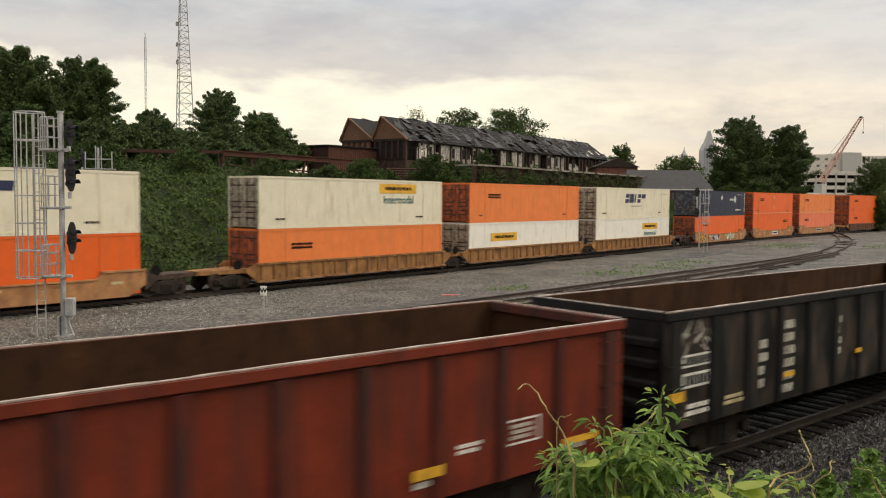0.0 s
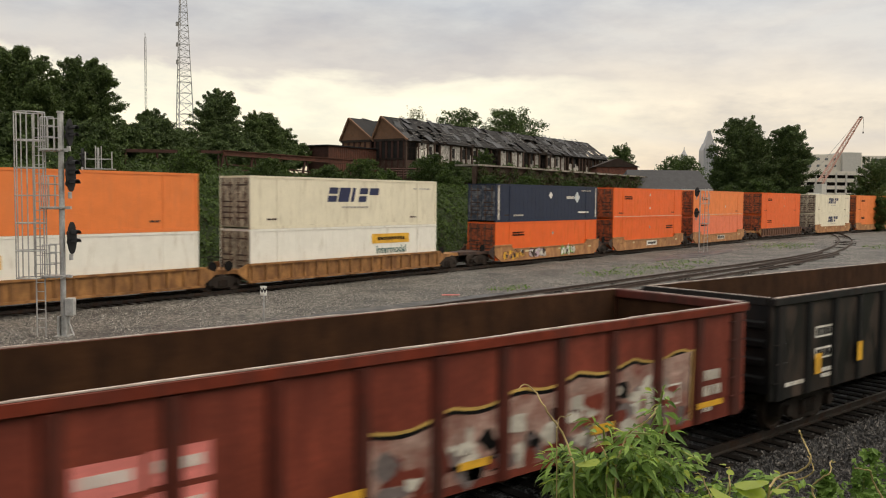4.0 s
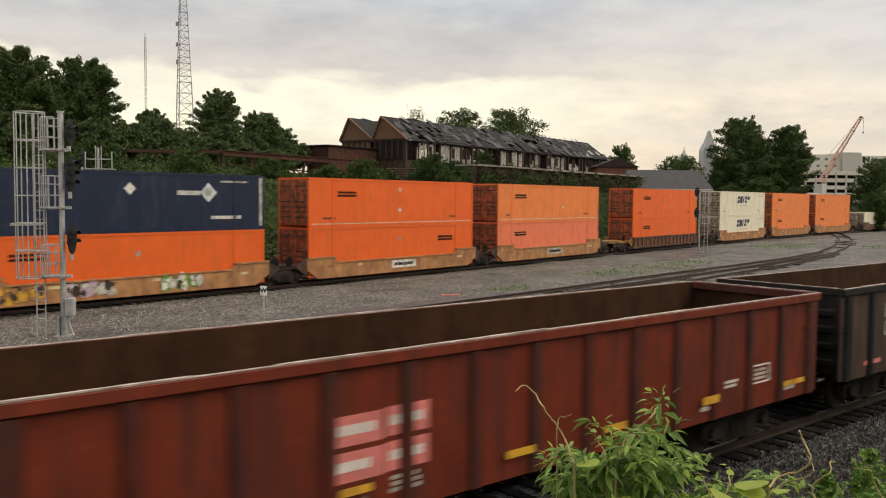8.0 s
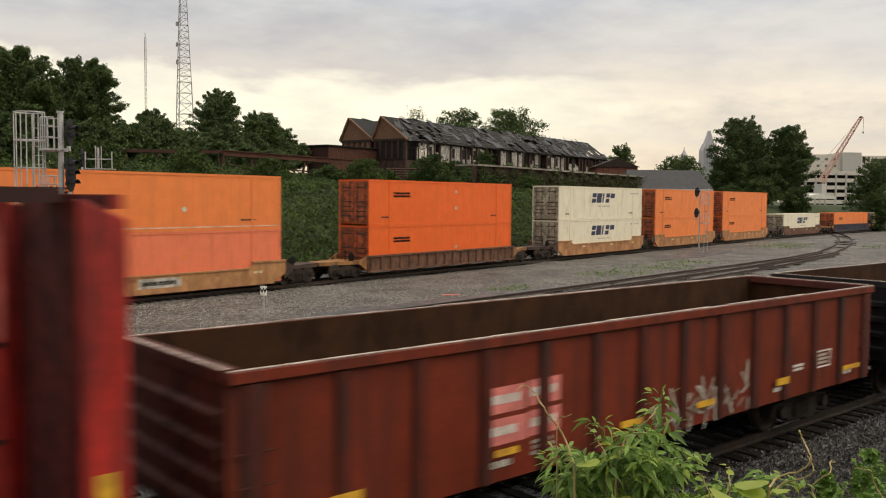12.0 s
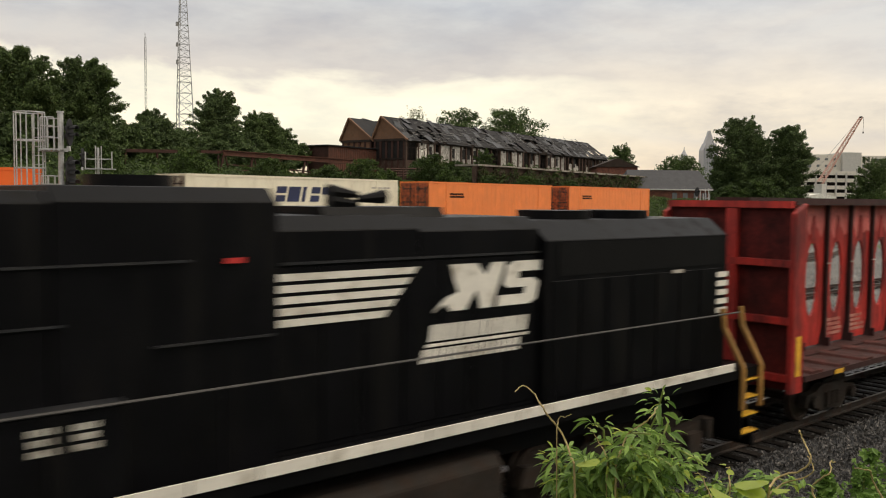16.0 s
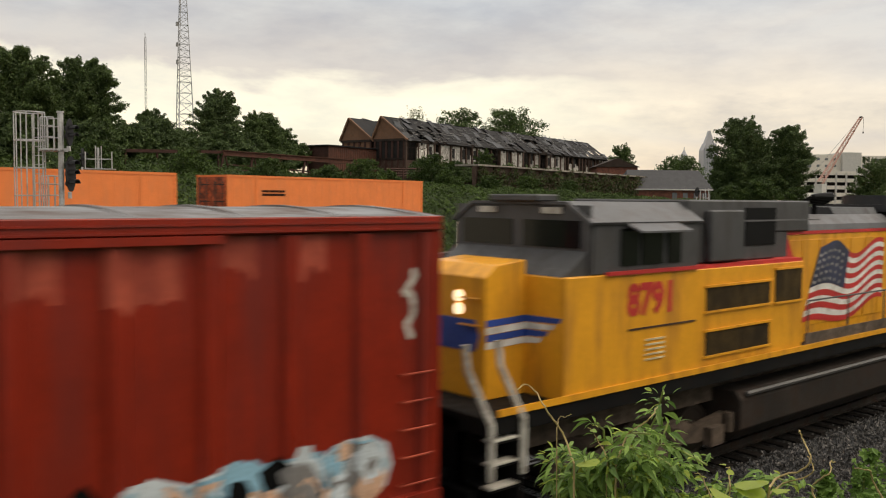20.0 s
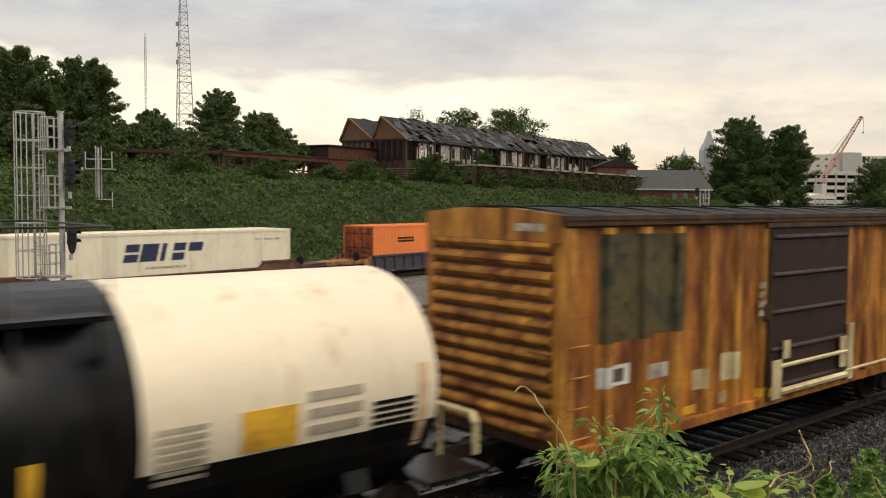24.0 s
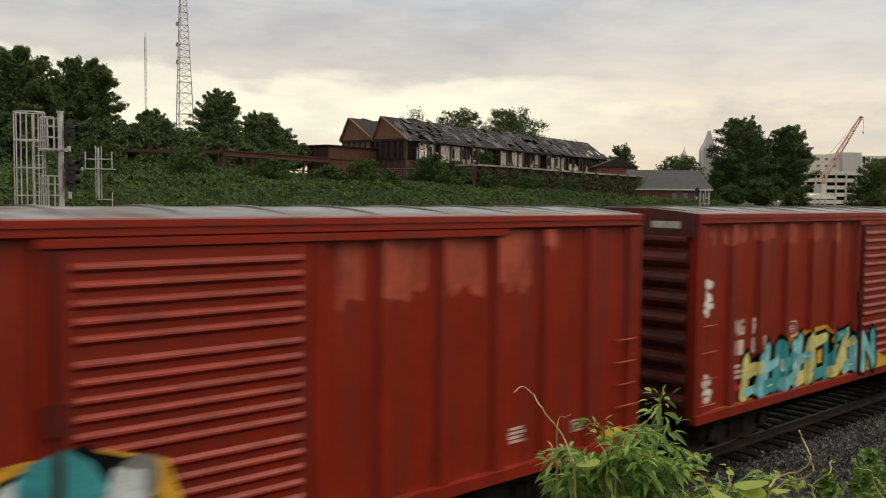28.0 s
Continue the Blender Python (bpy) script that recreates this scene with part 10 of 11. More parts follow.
sky1 = thing("skyscraper", "glass skyscraper with a pointed crown, far off, haze in its colour", "building", pose(1334, 841, 0, 0, 0, -40))
bm = bm_new()
box(bm, -13, 13, 0, 24, 0, 92)
prism(bm, [(-13, 92), (13, 92), (8, 104), (-8, 104)], "y", 0, 24)
prism(bm, [(-8, 104), (8, 104), (0.5, 126), (-0.5, 126)], "y", 6, 18)
part("tower", bm, M["tower_hazed"], sky1)
for x in range(-11, 12, 3):
    bm = bm_new()
    box(bm, x - 0.8, x + 0.8, -0.6, -0.002, 5, 96)
    part("window_strip", bm, M["tower_glass_hazed"], sky1)
dome = thing("domed_tower", "small domed tower on the skyline, haze in its colour", "building", pose(1301, 869, 0, 0, 0, -40))
bm = bm_new()
box(bm, -10, 10, 0, 20, 0, 76)
rod(bm, (0, 10, 76), (0, 10, 84), 6, 12)
rod(bm, (0, 10, 84), (0, 10, 92), 5, 12, 1.2)
rod(bm, (0, 10, 92), (0, 10, 97), 0.6, 6)
part("tower", bm, M["tower_hazed"], dome)
office = thing("office_block", "pale beige office block with window bands", "building", pose(408, 206, 0, 0, 0, -40.7))
bm = bm_new()
box(bm, 0, 18, 0, 25, 0, 27.6)
part("wing", bm, M["office_tan"], office)
bm = bm_new()
box(bm, 18.01, 27, -2, 25, 0, 28.6)
part("stair_tower", bm, M["office_grey"], office)
bm = bm_new()
box(bm, 27.01, 60, 0, 25, 0, 27.2)
part("wing", bm, M["office_tan"], office)
windows(office, 1, 17, 14, 27, 4, 4, -0.002, M["window_far"], 0.35)
windows(office, 28, 59, 12, 26.5, 14, 5, -0.002, M["window_far"], 0.55)
garage = thing("parking_garage", "open concrete parking garage with stacked decks", "building", pose(340, 171, 0, 0, 0, -40.7))
for i in range(5):
    bm = bm_new()
    box(bm, -4, 30, 0, 16, 4 + i * 2.9, 5.5 + i * 2.9)
    part("deck", bm, M["office_tan"], garage)
# near-black block in place of the shade between the decks
bm = bm_new()
box(bm, -4, 30, 3, 15, 2, 16)
part("dark_interior", bm, M["void_shade"], garage)
for i in range(9):
    bm = bm_new()
    box(bm, -4 + i * 4.1, -3.4 + i * 4.1, -0.3, 0.3, 0, 16.6)
    part("column", bm, M["office_grey"], garage)
canopy = thing("white_canopy", "low white canopy roof at the end of the yard", "building", pose(243, 122, 3.2, 0, 0, -40.7))
bm = bm_new()
prism(bm, [(0, 2.4), (9, 2.4), (9, 3.1), (4.5, 3.9), (0, 3.1)], "y", 0, 8)
part("roof", bm, M["white_paint"], canopy)
bm = bm_new()
for x in (0.3, 4.5, 8.7):
    box(bm, x - 0.12, x + 0.12, 0.1, 0.34, -1.2, 2.4)
part("post", bm, M["office_grey"], canopy)


def lattice_between(bm, a, b, wa, wb, n, r, sides=4):
    """An open lattice mast of square or triangular section from a to b."""
    a, b = Vector(a), Vector(b)
    d = (b - a).normalized()
    u = d.orthogonal().normalized()
    v = d.cross(u)
    rings = []
    for i in range(n + 1):
        t = i / n
        c, w = a.lerp(b, t), wa + (wb - wa) * t
        rings.append([c + (u * math.cos(2 * math.pi * (k + 0.5) / sides) + v * math.sin(2 * math.pi * (k + 0.5) / sides)) * w / 2 * 1.2 for k in range(sides)])
    for i in range(n):
        for k in range(sides):
            rod(bm, rings[i][k], rings[i + 1][k], r, 4)
            rod(bm, rings[i][k], rings[i + 1][(k + 1) % sides] if i % 2 else rings[i + 1][(k - 1) % sides], r * 0.6, 3)
            rod(bm, rings[i + 1][k], rings[i + 1][(k + 1) % sides], r * 0.6, 3)
    return bm


crane = thing("mobile_crane", "crane with a raised red and white lattice boom", "crane", pose(325, 157.3, 0))
bm = lattice_between(bm_new(), (0, 0, 12), (12.3, -9.0, 37.0), 2.2, 1.0, 16, 0.15)
part("boom", bm, M["crane_red"], crane, "red lattice boom, paled for distance haze")
bm = bm_new()
box(bm, -1.8, 1.8, -1.6, 1.6, 7.5, 11.5)
part("cab", bm, M["office_grey"], crane)
bm = bm_new()
box(bm, 11.4, 13.2, -9.4, -8.8, 36.7, 37.3)
rod(bm, (13.2, -9.6, 37), (13.2, -9.6, 31.5), 0.06, 4)
box(bm, 13.0, 13.4, -9.8, -9.4, 30.9, 31.5)
part("hook", bm, M["signal_black"], crane)
bm = bm_new()
rod(bm, (12.3, -9.0, 37.2), (-4, 3, 13), 0.06, 4)
part("cable", bm, M["lattice"], crane)
tower = thing("radio_tower", "tall self-supporting lattice radio tower behind the trees", "tower", pose(129.0, 289.0, 0))
bm = lattice_between(bm_new(), (0, 0, 4), (0, 0, 44), 8.0, 4.9, 11, 0.17, 3)
part("lower_section", bm, M["lattice"], tower)
bm = lattice_between(bm_new(), (0, 0, 44), (0, 0, 92), 4.9, 0.8, 22, 0.13, 3)
part("upper_section", bm, M["lattice"], tower)["kind"] = "stuff"
bm = bm_new()
for z in (50, 56, 63):
    box(bm, -2.2, -1.6, -0.4, 0.4, z, z + 1.4)
part("antenna", bm, M["lattice"], tower)
thin = thing("guyed_mast", "thin distant radio mast", "tower", pose(139.0, 346.8, 0))
bm = lattice_between(bm_new(), (0, 0, 4), (0, 0, 68.2), 0.75, 0.75, 40, 0.07, 3)
part("mast", bm, M["lattice"], thin)
bm = bm_new()
rod(bm, (0, 0, 68.2), (0, 0, 70.0), 0.12, 6)
part("lamp", bm, M["lattice"], thin)

# ---- railway signals ----
VIEW_ANG = -40.73


def signal_head(parent, x, z, s=1.0, lamps=3, turn=0.0, y=0.0):
    """An oval black backing plate with hooded lamps, turned away from the viewer."""
    hd = part("signal_head", prism(bm_new(), [(0.22 * s * math.cos(a), (0.62 * s if lamps > 1 else 0.42 * s) * math.sin(a)) for a in [2 * math.pi * i / 18 for i in range(18)]], "y", -0.06, 0.0), M["signal_black"], parent, "black signal head", at=pose(x, y, z, 0, 0, turn))
    for i in range(lamps):
        zz = (i - (lamps - 1) / 2) * 0.33 * s
        bm = bm_new()
        n = 10
        rod(bm, (0, 0.0, zz), (0, 0.12, zz), 0.12 * s, 12)
        prism(bm, [(0.15 * s * math.cos(math.pi * k / n), zz + 0.15 * s * math.sin(math.pi * k / n)) for k in range(n + 1)] + [(0.13 * s * math.cos(math.pi * k / n), zz + 0.13 * s * math.sin(math.pi * k / n)) for k in range(n, -1, -1)], "y", -0.34, -0.06)
        part("hood", bm, M["signal_black"], hd)
    bm = bm_new()
    rod(bm, (0, 0.02, -0.62 * s if lamps > 1 else -0.4 * s), (0, 0.02, -0.85 * s if lamps > 1 else -0.65 * s), 0.07, 8)
    part("head_bracket", bm, M["galv_steel"], hd)
    return hd


def signal_mast(label, x, y, H, plats, heads, cage=True):
    z0 = float(ground_z(x, y))
    g = thing("railway_signal", label, "railway signal", pose(x, y, z0, 0, 0, VIEW_ANG), group="railway signals")
    S = M["galv_steel"]
    bm = bm_new()
    rod(bm, (0, 0, 0), (0, 0, H), 0.10, 12)
    rod(bm, (0, 0, H), (0, 0, H + 0.06), 0.13, 12)
    part("mast", bm, S, g)
    bm = bm_new()
    for a, b in ((-0.17, -0.1), (0.1, 0.17)):
        box(bm, a, b, -0.17, 0.17, 0, 0.75)
    box(bm, -0.25, 0.25, -0.25, 0.25, 0, 0.04)
    rod(bm, (0.12, 0.0, 0.7), (0.36, 0.05, 0.0), 0.035)
    part("mast_base", bm, S, g)
    bm = bm_new()
    box(bm, 0.12, 0.42, -0.16, 0.12, 0.78, 1.42)
    part("junction_box", bm, S, g, "gray steel junction box", bevel=0.015)
    # ladder
    lx0, lx1 = -0.95, -0.63
    for lx in (lx0, lx1):
        bm = bm_new()
        rod(bm, (lx, -0.05, 0.0), (lx, -0.05, H - 0.05), 0.028, 6)
        part("ladder_rail", bm, S, g)
    bm = bm_new()
    n = int(H / 0.33)
    for i in range(1, n):
        rod(bm, (lx0, -0.05, i * 0.33), (lx1, -0.05, i * 0.33), 0.014, 5)
    ob = part("rung", bm, S, g)
    ob["kind"] = "stuff"
    if cage:
        zb = plats[-1] - 0.1
        rad = 0.46
        cx, cy = (lx0 + lx1) / 2 - 0.32, -0.05
        hoops = [zb + (H - zb) * i / 6 for i in range(7)]
        for z in hoops:
            bm = bm_new()
            m = 12
            pts = [(cx + rad * 1.15 * math.cos(2 * math.pi * k / m), cy + rad * math.sin(2 * math.pi * k / m), z) for k in range(m + 1)]
            line_of(bm, pts, 0.024, 5)
            part("cage_hoop", bm, S, g)
        for k in range(8):
            a = 2 * math.pi * k / 8 + 0.2
            bm = bm_new()
            px, py = cx + rad * 1.15 * math.cos(a), cy + rad * math.sin(a)
            rod(bm, (px, py, zb), (px, py, H), 0.024, 5)
            part("cage_bar", bm, S, g)
    for z in plats:
        bm = bm_new()
        box(bm, -0.68, 0.14, -0.32, 0.32, z - 0.05, z)
        for i in range(5):
            box(bm, -0.66 + i * 0.18, -0.62 + i * 0.18, -0.36, 0.36, z - 0.09, z - 0.05)
        box(bm, 0.1, 0.34, -0.06, 0.06, z - 0.08, z + 0.02)
        part("platform", bm, S, g)
        bm = bm_new()
        for zz in (0.42, 0.82, 1.12):
            line_of(bm, [(-0.6, -0.3, z + zz), (-0.12, -0.3, z + zz)], 0.02, 5)
            line_of(bm, [(-0.6, 0.3, z + zz), (-0.12, 0.3, z + zz)], 0.02, 5)
        for px in (-0.6, -0.36, -0.12):
            for py in (-0.3, 0.3):
                rod(bm, (px, py, z), (px, py, z + 1.12), 0.02, 5)
        part("railing", bm, S, g)
    for x_, z_, s_, n_, t_ in heads:
        signal_head(g, x_, z_, s_, n_, t_)
    return g


signal_mast("galvanised signal mast with caged ladder and three black heads", 10.07, 33.0, 8.15, (6.85, 4.75, 2.25), [(0.30, 7.45, 0.8, 2, 75), (0.32, 5.95, 1.05, 3, 70), (0.33, 3.62, 0.95, 2, 70)])


def small_signal(label, x, y, H, scale, plats, heads, lattice_x):
    z0 = float(ground_z(x, y))
    g = thing("railway_signal", label, "railway signal", pose(x, y, z0, 0, 0, VIEW_ANG), group="railway signals")
    S = M["galv_steel"]
    bm = bm_new()
    rod(bm, (0, 0, 0), (0, 0, H), 0.075 * scale, 10)
    part("mast", bm, S, g)
    for lx in (lattice_x, lattice_x + 0.34):
        bm = bm_new()
        rod(bm, (lx, 0, 0), (lx, 0, H + 0.1), 0.035, 5)
        part("ladder_rail", bm, S, g)
    bm = bm_new()
    for i in range(int(H / 0.36)):
        rod(bm, (lattice_x, 0, i * 0.36), (lattice_x + 0.34, 0, i * 0.36), 0.02, 4)
    ob = part("rung", bm, S, g)
    ob["kind"] = "stuff"
    for z, x0, x1 in plats:
        bm = bm_new()
        box(bm, x0, x1, -0.3, 0.3, z - 0.06, z)
        for px in (x0 + 0.03, x1 - 0.03):
            rod(bm, (px, -0.25, z), (px, -0.25, z + 1.0), 0.035, 5)
        rod(bm, (x0, -0.25, z + 0.55), (x1, -0.25, z + 0.55), 0.03, 5)
        part("platform", bm, S, g)
    for x_, z_, s_, n_, t_ in heads:
        signal_head(g, x_, z_, s_, n_, t_)
    return g


m2z = float(ground_z(18.3, 53.0))
small_signal("galvanised signal mast with two platforms behind the far track", 18.3, 53.0, 7.6 - m2z, 1.0, [(6.35 - m2z, -0.7, 0.95), (3.95 - m2z, -0.7, 0.95)], [(-0.95, 7.0 - m2z, 0.9, 2, 85), (-0.95, 4.4 - m2z, 0.9, 2, 85)], -0.15)
small_signal("slim galvanised signal mast with two black heads", 76.7, 49.4, 6.3, 0.9, [(4.9, 0.2, 0.9), (2.9, 0.2, 0.9)], [(-0.35, 6.05, 1.15, 1, 15), (-0.35, 3.95, 1.15, 1, 15)], 0.5)

# whistle post
wp = thing("whistle_post", "white sign with a black letter on a thin gray post", "sign", pose(17.6, 31.74, float(ground_z(17.6, 31.74)), 0, 0, VIEW_ANG))
bm = bm_new()
rod(bm, (0, 0, 0), (0, 0, 1.4), 0.035, 8)
part("post", bm, M["galv_steel"], wp)
bm = bm_new()
box(bm, -0.135, 0.135, -0.05, -0.036, 1.12, 1.52)
part("sign_plate", bm, M["white_paint"], wp, bevel=0.004)
lettering("W", 0.25, M["black_paint"], wp, pose(0, -0.053, 1.32), "letter", bold=0.012)
stick = thing("broken_board", "pinkish broken board lying in the gravel", "debris", pose(30.2, 34.6, float(ground_z(30.2, 34.6)) + 0.03, 0, 0, -30))
bm = bm_new()
box(bm, -0.35, 0.35, -0.08, 0.08, 0.0, 0.04)
part("board", bm, M["pink_red"], stick)
bm = bm_new()
box(bm, 0.37, 0.6, -0.05, 0.1, 0.0, 0.03)
part("splinter", bm, M["pink_red"], stick)
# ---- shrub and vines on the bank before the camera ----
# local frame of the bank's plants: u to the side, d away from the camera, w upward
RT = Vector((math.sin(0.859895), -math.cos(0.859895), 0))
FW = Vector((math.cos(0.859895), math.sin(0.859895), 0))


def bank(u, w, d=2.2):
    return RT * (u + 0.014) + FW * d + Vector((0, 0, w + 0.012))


def leaf_shape(bm, L=0.1, Wd=0.032, curl=0.25, n=5):
    """A pointed leaf along +x with a midrib fold and a drooping tip."""
    top, mid, bot = [], [], []
    for i in range(n + 1):
        t = i / n
        x = L * t
        wdt = Wd * math.sin(math.pi * min(1, t * 0.94 + 0.05)) ** 0.85 * (1.15 - 0.45 * t)
        z = -curl * L * t * t
        mid.append(bm.verts.new((x, 0, z)))
        top.append(bm.verts.new((x, wdt, z + wdt * 0.35)))
        bot.append(bm.verts.new((x, -wdt, z + wdt * 0.35)))
    for i in range(n):
        bm.faces.new((mid[i], mid[i + 1], top[i + 1], top[i]))
        bm.faces.new((bot[i], bot[i + 1], mid[i + 1], mid[i]))
    return bm


def broad_leaf(bm, L=0.12):
    pts = [(0, 0), (0.12, 0.34), (0.38, 0.5), (0.62, 0.42), (0.85, 0.2), (1.0, 0)]
    mid = [bm.verts.new((x * L, 0, -0.12 * L * x * x)) for x, _ in pts]
    for sg in (1, -1):
        side = [bm.verts.new((x * L, sg * y * L, 0.10 * L * y - 0.12 * L * x * x)) for x, y in pts]
        for i in range(len(pts) - 1):
            f = [mid[i], mid[i + 1], side[i + 1], side[i]]
            f = [v for j, v in enumerate(f) if v.co != f[j - 1].co]
            if len(f) > 2:
                bm.faces.new(f)
    return bm


bush = thing("leafy_shrub", "bright green leafy shrub on the bank", "shrub", pose(0, 0, 0))
rb = random.Random(17)
VAR = [dict(L=0.034, Wd=0.0070, curl=0.5), dict(L=0.028, Wd=0.0058, curl=0.35), dict(L=0.046, Wd=0.0088, curl=0.75), dict(L=0.022, Wd=0.0046, curl=0.25)]
LEAVES = [0]
dense = {False: bm_new(), True: bm_new()}


def put_leaf(parent, p, az, tilt, roll, k, pale=False):
    m = Matrix.Translation(p) @ Matrix.Rotation(az, 4, "Z") @ Matrix.Rotation(-tilt, 4, "Y") @ Matrix.Rotation(roll, 4, "X")
    mt = M["leaf_near_pale"] if pale else M["leaf_near"]
    LEAVES[0] += 1
    if LEAVES[0] % 6:
        tmp = leaf_shape(bm_new(), n=4, **VAR[k])
        tmp.transform(m)
        me = bpy.data.meshes.new("leaf_tmp")
        tmp.to_mesh(me)
        tmp.free()
        dense[pale].from_mesh(me)
        bpy.data.meshes.remove(me)
        return None
    return cached(("leaf", k, pale), lambda bm: leaf_shape(bm, **VAR[k]), mt, "leaf", parent, m, smooth=False)


def sprig(u0, w0, u1, w1, d0, d1, n, lean=1.0, pale=0.12):
    """A stem from a low point to its tip with leaves along it, longer below."""
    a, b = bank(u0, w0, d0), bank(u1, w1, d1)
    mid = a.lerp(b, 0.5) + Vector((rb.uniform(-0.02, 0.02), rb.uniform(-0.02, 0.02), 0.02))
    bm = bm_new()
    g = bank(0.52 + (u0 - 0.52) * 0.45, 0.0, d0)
    g.z = float(ground_z(g.x, g.y)) - 0.04
    line_of(bm, [g, g.lerp(a, 0.5) + Vector((0, 0, 0.04)), a, a.lerp(mid, 0.5), mid, mid.lerp(b, 0.55), b], 0.0028, 5)
    for i in range(9):
        put_leaf(bush, g.lerp(a, rb.uniform(0.45, 1.0)) + Vector((rb.uniform(-0.03, 0.03), rb.uniform(-0.03, 0.03), 0)), rb.uniform(0, 6.28), rb.uniform(-0.4, 0.4), rb.uniform(-0.7, 0.7), rb.choice([0, 2]))
    part("stem", bm, M["stem"], bush)
    n = int(n * 6.5)
    for i in range(n):
        t = 0.18 + 0.82 * (i + rb.random() * 0.5) / n
        p = a.lerp(mid, t * 2) if t < 0.5 else mid.lerp(b, t * 2 - 1)
        az = rb.uniform(0, 6.28)
        p = p + Vector((math.cos(az), math.sin(az), rb.uniform(-0.3, 0.5))) * rb.uniform(0.0, 0.034)
        tilt = rb.uniform(-0.5, 0.5) + (0.7 if t > 0.9 else 0.0)
        k = rb.choice([0, 0, 2, 1]) if t < 0.85 else rb.choice([1, 3])
        put_leaf(bush, p, az, tilt, rb.uniform(-0.7, 0.7), k, rb.random() < pale)
    put_leaf(bush, b, rb.uniform(0, 6.28), 1.25, 0.2, 3)


for u0, w0, u1, w1, n in (
    (0.51, 4.09, 0.556, 4.285, 6),
    (0.49, 4.087, 0.479, 4.224, 5),
    (0.519, 4.087, 0.575, 4.196, 6),
    (0.55, 4.087, 0.615, 4.151, 4),
    (0.437, 4.08, 0.374, 4.213, 3),
    (0.434, 4.066, 0.445, 4.182, 5),
    (0.3, 4.0, 0.285, 4.094, 7),
    (0.321, 4.026, 0.309, 4.119, 7),
    (0.347, 4.04, 0.337, 4.134, 7),
    (0.376, 4.023, 0.37, 4.117, 7),
    (0.403, 4.04, 0.4, 4.134, 7),
    (0.427, 4.049, 0.427, 4.142, 7),
    (0.459, 4.051, 0.462, 4.145, 7),
    (0.487, 4.057, 0.493, 4.151, 7),
    (0.527, 4.049, 0.537, 4.142, 7),
    (0.559, 4.026, 0.573, 4.119, 7),
    (0.334, 3.992, 0.323, 4.085, 7),
    (0.37, 3.992, 0.363, 4.085, 7),
    (0.415, 4.006, 0.412, 4.1, 7),
    (0.453, 4.012, 0.455, 4.105, 7),
    (0.497, 4.009, 0.505, 4.102, 7),
    (0.542, 3.998, 0.554, 4.091, 7),
    (0.578, 3.983, 0.594, 4.077, 7),
    (0.302, 3.952, 0.298, 4.029, 7),
    (0.339, 3.952, 0.335, 4.043, 7),
    (0.376, 3.952, 0.371, 4.034, 7),
    (0.412, 3.952, 0.408, 4.049, 7),
    (0.449, 3.952, 0.445, 4.04, 7),
    (0.486, 3.952, 0.482, 4.032, 7),
    (0.523, 3.952, 0.519, 4.046, 7),
    (0.56, 3.952, 0.556, 4.037, 7),
    (0.597, 3.952, 0.592, 4.029, 7),
    (0.634, 3.952, 0.629, 4.043, 7),
    (0.67, 3.952, 0.666, 4.034, 3),
    (0.707, 3.952, 0.703, 4.049, 3),
    (0.744, 3.952, 0.74, 4.04, 3),
    (0.781, 3.952, 0.777, 4.032, 3),
    (0.818, 3.952, 0.814, 4.046, 3),
    (0.855, 3.952, 0.85, 4.037, 3),
    (0.892, 3.952, 0.887, 4.029, 3),
    (0.781, 4.009, 0.768, 4.077, 3),
    (0.852, 4.002, 0.87, 4.08, 4),
):
    sprig(u0, w0, u1, w1, 2.28 + rb.uniform(-0.12, 0.12), 2.15 + rb.uniform(-0.14, 0.10), n)
for pale_, bm_ in dense.items():
    part("foliage", bm_, M["leaf_near_pale"] if pale_ else M["leaf_near"], bush)["kind"] = "stuff"
for u, w, L, az, ti, ro in (
    (0.36, 4.135, 0.065, 1.49, -0.06, -0.13),
    (0.669, 4.07, 0.085, 3.79, 0.00, -0.43),
    (0.719, 4.078, 0.09, 0.08, 0.17, -0.24),
    (0.763, 4.056, 0.08, 1.47, 0.30, -0.03),
    (0.698, 4.039, 0.09, 5.25, -0.12, 0.14),
    (0.655, 4.03, 0.08, 0.95, 0.01, 0.37),
    (0.813, 4.082, 0.045, 3.29, 0.09, 0.17),
    (0.741, 4.027, 0.09, 0.40, 0.11, 0.09),
    (0.844, 4.042, 0.05, 1.89, -0.48, 0.37),
    (0.784, 4.03, 0.07, 2.97, 0.08, 0.38),
    (0.655, 4.142, 0.022, 4.48, 0.24, -0.11),
    (0.673, 4.125, 0.02, 5.03, -0.14, 0.44),
    (0.787, 4.128, 0.018, 5.52, -0.42, -0.36),
):
    part("broad_leaf", broad_leaf(bm_new(), L), M["leaf_near_pale"], bush, "pale yellow-green broad leaf", at=Matrix.Translation(bank(u, w, 2.05)) @ Matrix.Rotation(az, 4, "Z") @ Matrix.Rotation(-ti, 4, "Y") @ Matrix.Rotation(ro, 4, "X"))


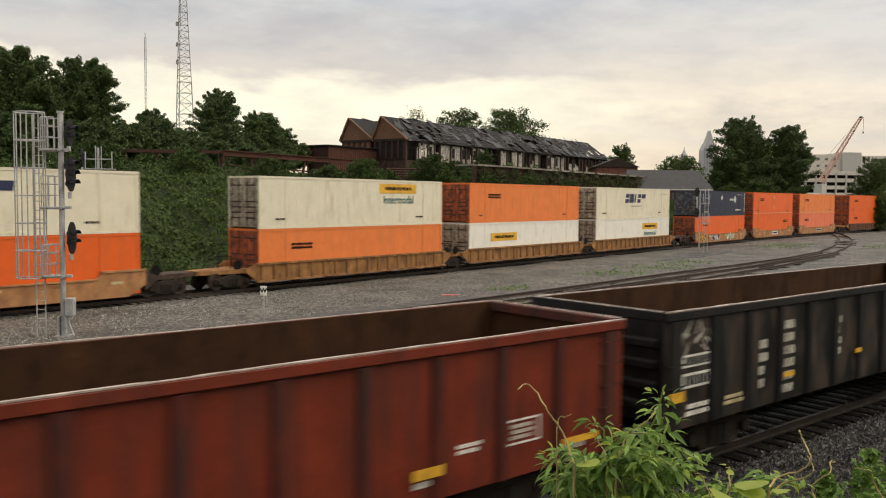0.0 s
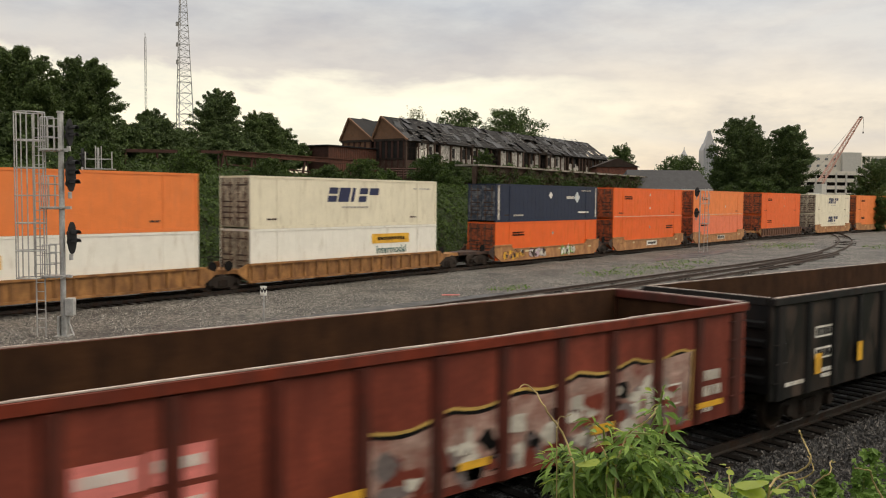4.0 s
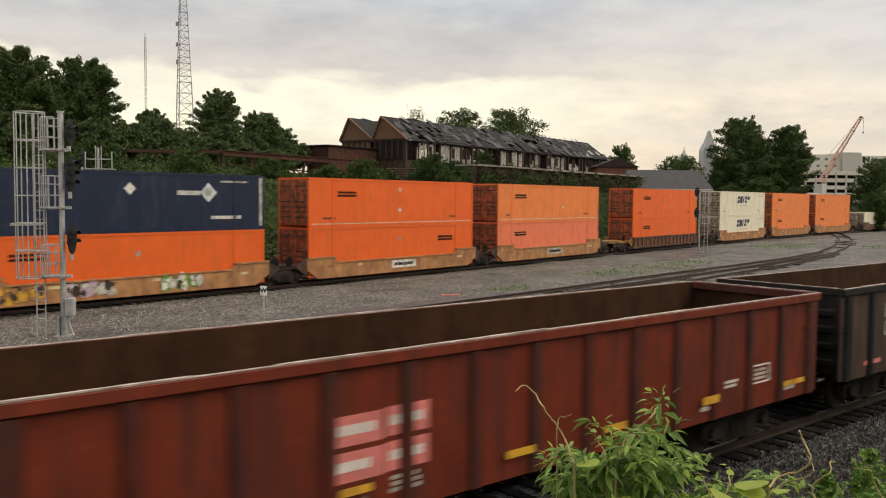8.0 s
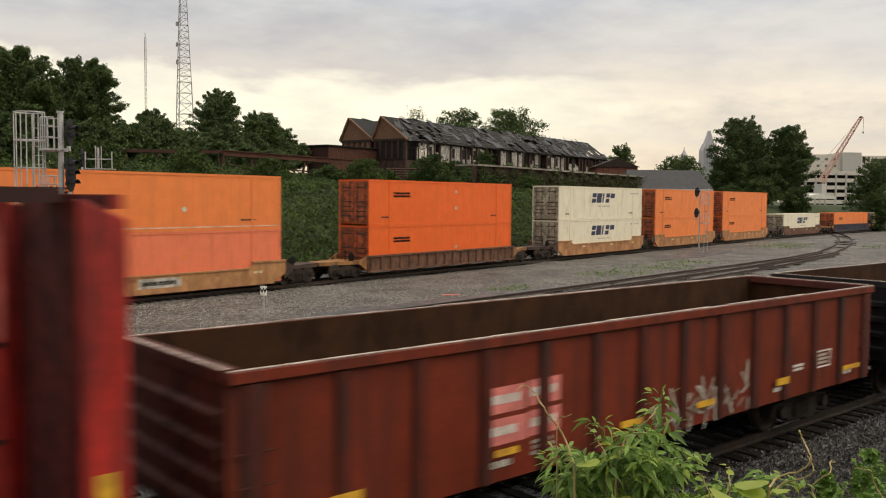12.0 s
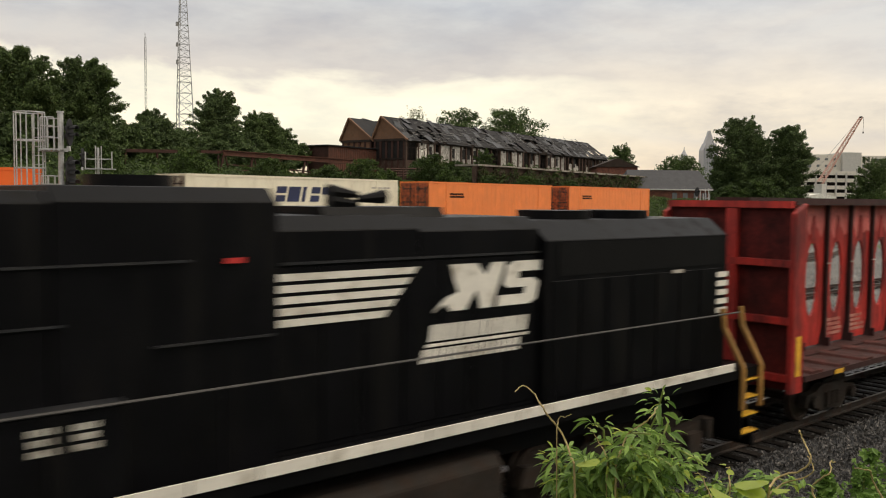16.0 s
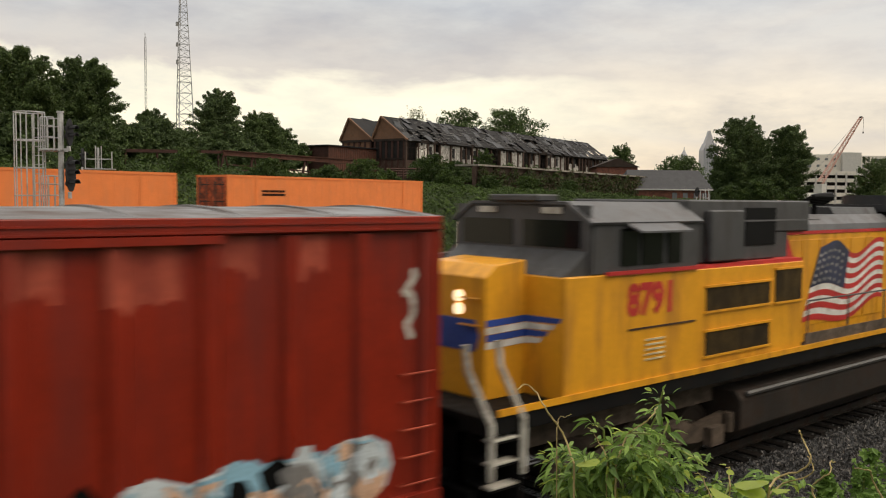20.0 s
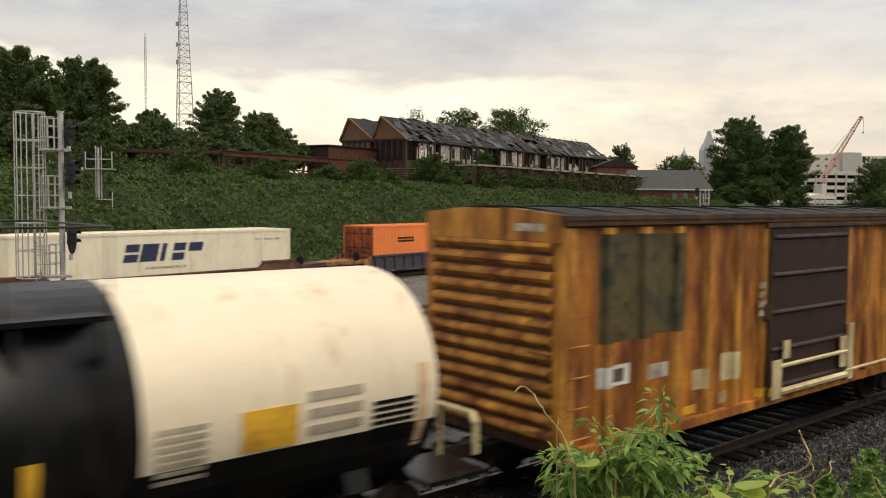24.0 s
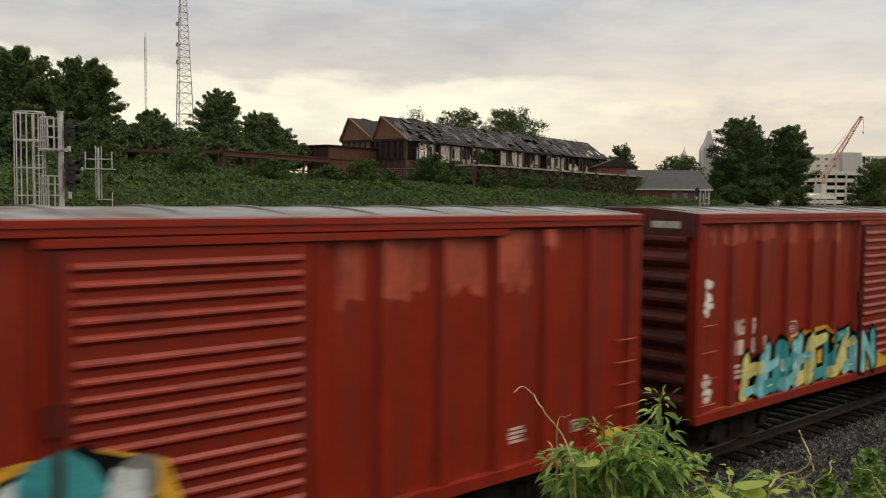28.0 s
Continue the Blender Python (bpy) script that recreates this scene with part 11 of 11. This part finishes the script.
def tendril(label, pts, r0, d=2.1, name="vine_tendril"):
    """A twining dry shoot; its origin is at its foot."""
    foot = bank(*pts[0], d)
    t = thing(name, label, "vine", Matrix.Translation(foot))
    bm = bm_new()
    loc = [bank(u, w, d + 0.03 * math.sin(i * 1.7)) - foot for i, (u, w) in enumerate(pts)]
    # rounded course through the points
    fine = []
    for i in range(len(loc) - 1):
        p0, p1, p2, p3 = loc[max(0, i - 1)], loc[i], loc[i + 1], loc[min(len(loc) - 1, i + 2)]
        for q in range(5):
            s = q / 5
            fine.append(0.5 * ((2 * p1) + (p2 - p0) * s + (2 * p0 - 5 * p1 + 4 * p2 - p3) * s * s + (3 * p1 - p0 - 3 * p2 + p3) * s ** 3))
    fine.append(loc[-1])
    rt_ = random.Random(int(r0 * 1e5) + len(pts))
    fine = [fine[0]] + [f + Vector((rt_.uniform(-1, 1), rt_.uniform(-1, 1), rt_.uniform(-1, 1))) * 0.0018 for f in fine[1:]]
    r0 = r0 * 0.68
    n = len(fine)
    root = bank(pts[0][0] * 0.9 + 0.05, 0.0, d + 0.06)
    root.z = float(ground_z(root.x, root.y)) - 0.04
    part("rooted_stem", line_of(bm_new(), [root - foot, (root - foot).lerp(fine[0], 0.5) + Vector((0.01, 0.01, 0.03)), fine[0]], r0, 5), M["vine"], t)
    for i in range(n - 1):
        rod(bm, fine[i], fine[i + 1], r0 * (1 - 0.6 * i / n), 6, r0 * (1 - 0.6 * (i + 1) / n))
    bmesh.ops.remove_doubles(bm, verts=bm.verts, dist=0.0004)
    part("shoot", bm, M["vine"], t)
    for i in range(2, n - 1, 3):
        m = Matrix.Translation(fine[i]) @ Matrix.Rotation(i * 2.1, 4, "Z") @ Matrix.Rotation(-0.6, 4, "Y") @ Matrix.Scale(0.32, 4)
        cached(("leaf", 3, True), lambda bm: leaf_shape(bm, **VAR[3]), M["leaf_near_pale"], "leaflet", t, m)
    return t


swaying = tendril('tan dry vine shoot swaying above the shrub', [(0.314, 4.125), (0.289, 4.192), (0.26, 4.236), (0.238, 4.274), (0.217, 4.303), (0.192, 4.316), (0.171, 4.313)], 0.0042)
tendril('tan dry vine side shoot', [(0.27, 4.211), (0.279, 4.231), (0.289, 4.243), (0.302, 4.254)], 0.0022)
tendril('thin tan vine shoot', [(0.396, 4.142), (0.375, 4.178), (0.353, 4.211), (0.342, 4.221)], 0.0022)
tendril('tan vine shoot rising from the shrub', [(0.418, 4.121), (0.447, 4.185), (0.471, 4.221), (0.494, 4.25), (0.521, 4.266)], 0.004)
tendril('pale curling vine shoot', [(0.798, 4.068), (0.834, 4.088), (0.87, 4.114), (0.885, 4.149), (0.887, 4.178), (0.877, 4.203), (0.859, 4.214)], 0.0045)
tendril('pale curling vine shoot', [(0.796, 4.047), (0.841, 4.07), (0.877, 4.096), (0.893, 4.125), (0.896, 4.145)], 0.004)
tendril('pale arching vine shoot', [(0.931, 4.013), (0.916, 4.056), (0.913, 4.088), (0.931, 4.116), (0.954, 4.131), (0.968, 4.125)], 0.004)
tendril('pale drooping vine shoot', [(1.097, 4.013), (1.071, 4.07), (1.045, 4.102), (1.025, 4.124), (1.014, 4.116)], 0.004)
tendril('thin pale vine shoot', [(0.655, 4.042), (0.638, 4.085), (0.619, 4.106), (0.605, 4.111)], 0.003)
tendril('thin pale vine shoot', [(0.701, 4.07), (0.705, 4.099), (0.695, 4.121), (0.681, 4.126)], 0.003)
tendril('thin dark vine shoot', [(1.143, 4.085), (1.114, 4.106), (1.1, 4.131), (1.094, 4.149)], 0.002)

# feathery weeds lower on the bank
rw = np.random.RandomState(44)
for label, u, w, d, n, sp in (("feathery green weed on the bank", 1.62, 3.02, 5.2, 420, 0.16), ("feathery green weed on the bank", 1.98, 2.95, 5.6, 420, 0.2), ("feathery green weed on the bank", 2.28, 2.95, 5.4, 320, 0.2), ("feathery green weed on the bank", 1.3, 2.85, 5.0, 200, 0.14)):
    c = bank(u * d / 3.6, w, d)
    weed = thing("bank_weed", label, "weed", pose(0, 0, 0))
    q = rw.uniform(0, 1, n)
    p = np.stack([c.x + rw.normal(0, sp * 0.5, n) * (1.1 - q), c.y + rw.normal(0, sp * 0.5, n) * (1.1 - q), c.z - 0.32 + q * 0.42], 1)
    ob = new("foliage", leaf_mesh("foliage", p, np.tile([0, 0, 0.8], (n, 1)), 0.035, M["leaf_weed"], 50))
    ob.parent = weed
    bm = bm_new()
    rod(bm, (c.x, c.y, float(ground_z(c.x, c.y)) - 0.05), (c.x, c.y, c.z + 0.05), 0.008, 5)
    part("stalk", bm, M["stem"], weed)

for x, y, zt, n, sp in ((4.75, 2.0, 3.36, 420, 0.17), (5.1, 2.1, 3.36, 420, 0.2), (4.45, 1.85, 3.30, 300, 0.15)):
    weed = thing("bank_weed", "low green weed at the top of the bank", "weed", pose(x, y, float(ground_z(x, y))))
    zg = float(ground_z(x, y))
    q = rw.uniform(0, 1, n)
    p = np.stack([rw.normal(0, sp * 0.6, n) * (1.15 - q), rw.normal(0, sp * 0.6, n) * (1.15 - q), q * (zt - zg)], 1)
    ob = new("foliage", leaf_mesh("foliage", p, np.tile([0, 0, 0.8], (n, 1)), 0.026, M["leaf_weed"], 57))
    ob.parent = weed
    part("stalk", rod(bm_new(), (0, 0, -0.05), (0, 0, zt - zg), 0.006, 5), M["stem"], weed)

# ---- unseen leafy belt behind the bank, added to shade the near train ----
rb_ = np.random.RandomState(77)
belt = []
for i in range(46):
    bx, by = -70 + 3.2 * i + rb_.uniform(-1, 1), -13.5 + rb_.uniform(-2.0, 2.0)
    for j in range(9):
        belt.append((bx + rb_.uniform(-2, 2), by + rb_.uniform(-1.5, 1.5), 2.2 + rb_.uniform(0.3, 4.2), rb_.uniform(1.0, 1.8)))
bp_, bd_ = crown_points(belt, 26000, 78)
tagged(new("tree_belt", leaf_mesh("tree_belt", bp_, bd_, 0.55, M["leaf_deep"], 79)), "unseen leafy belt added to shade the near train", "trees", kind="stuff")

motions()
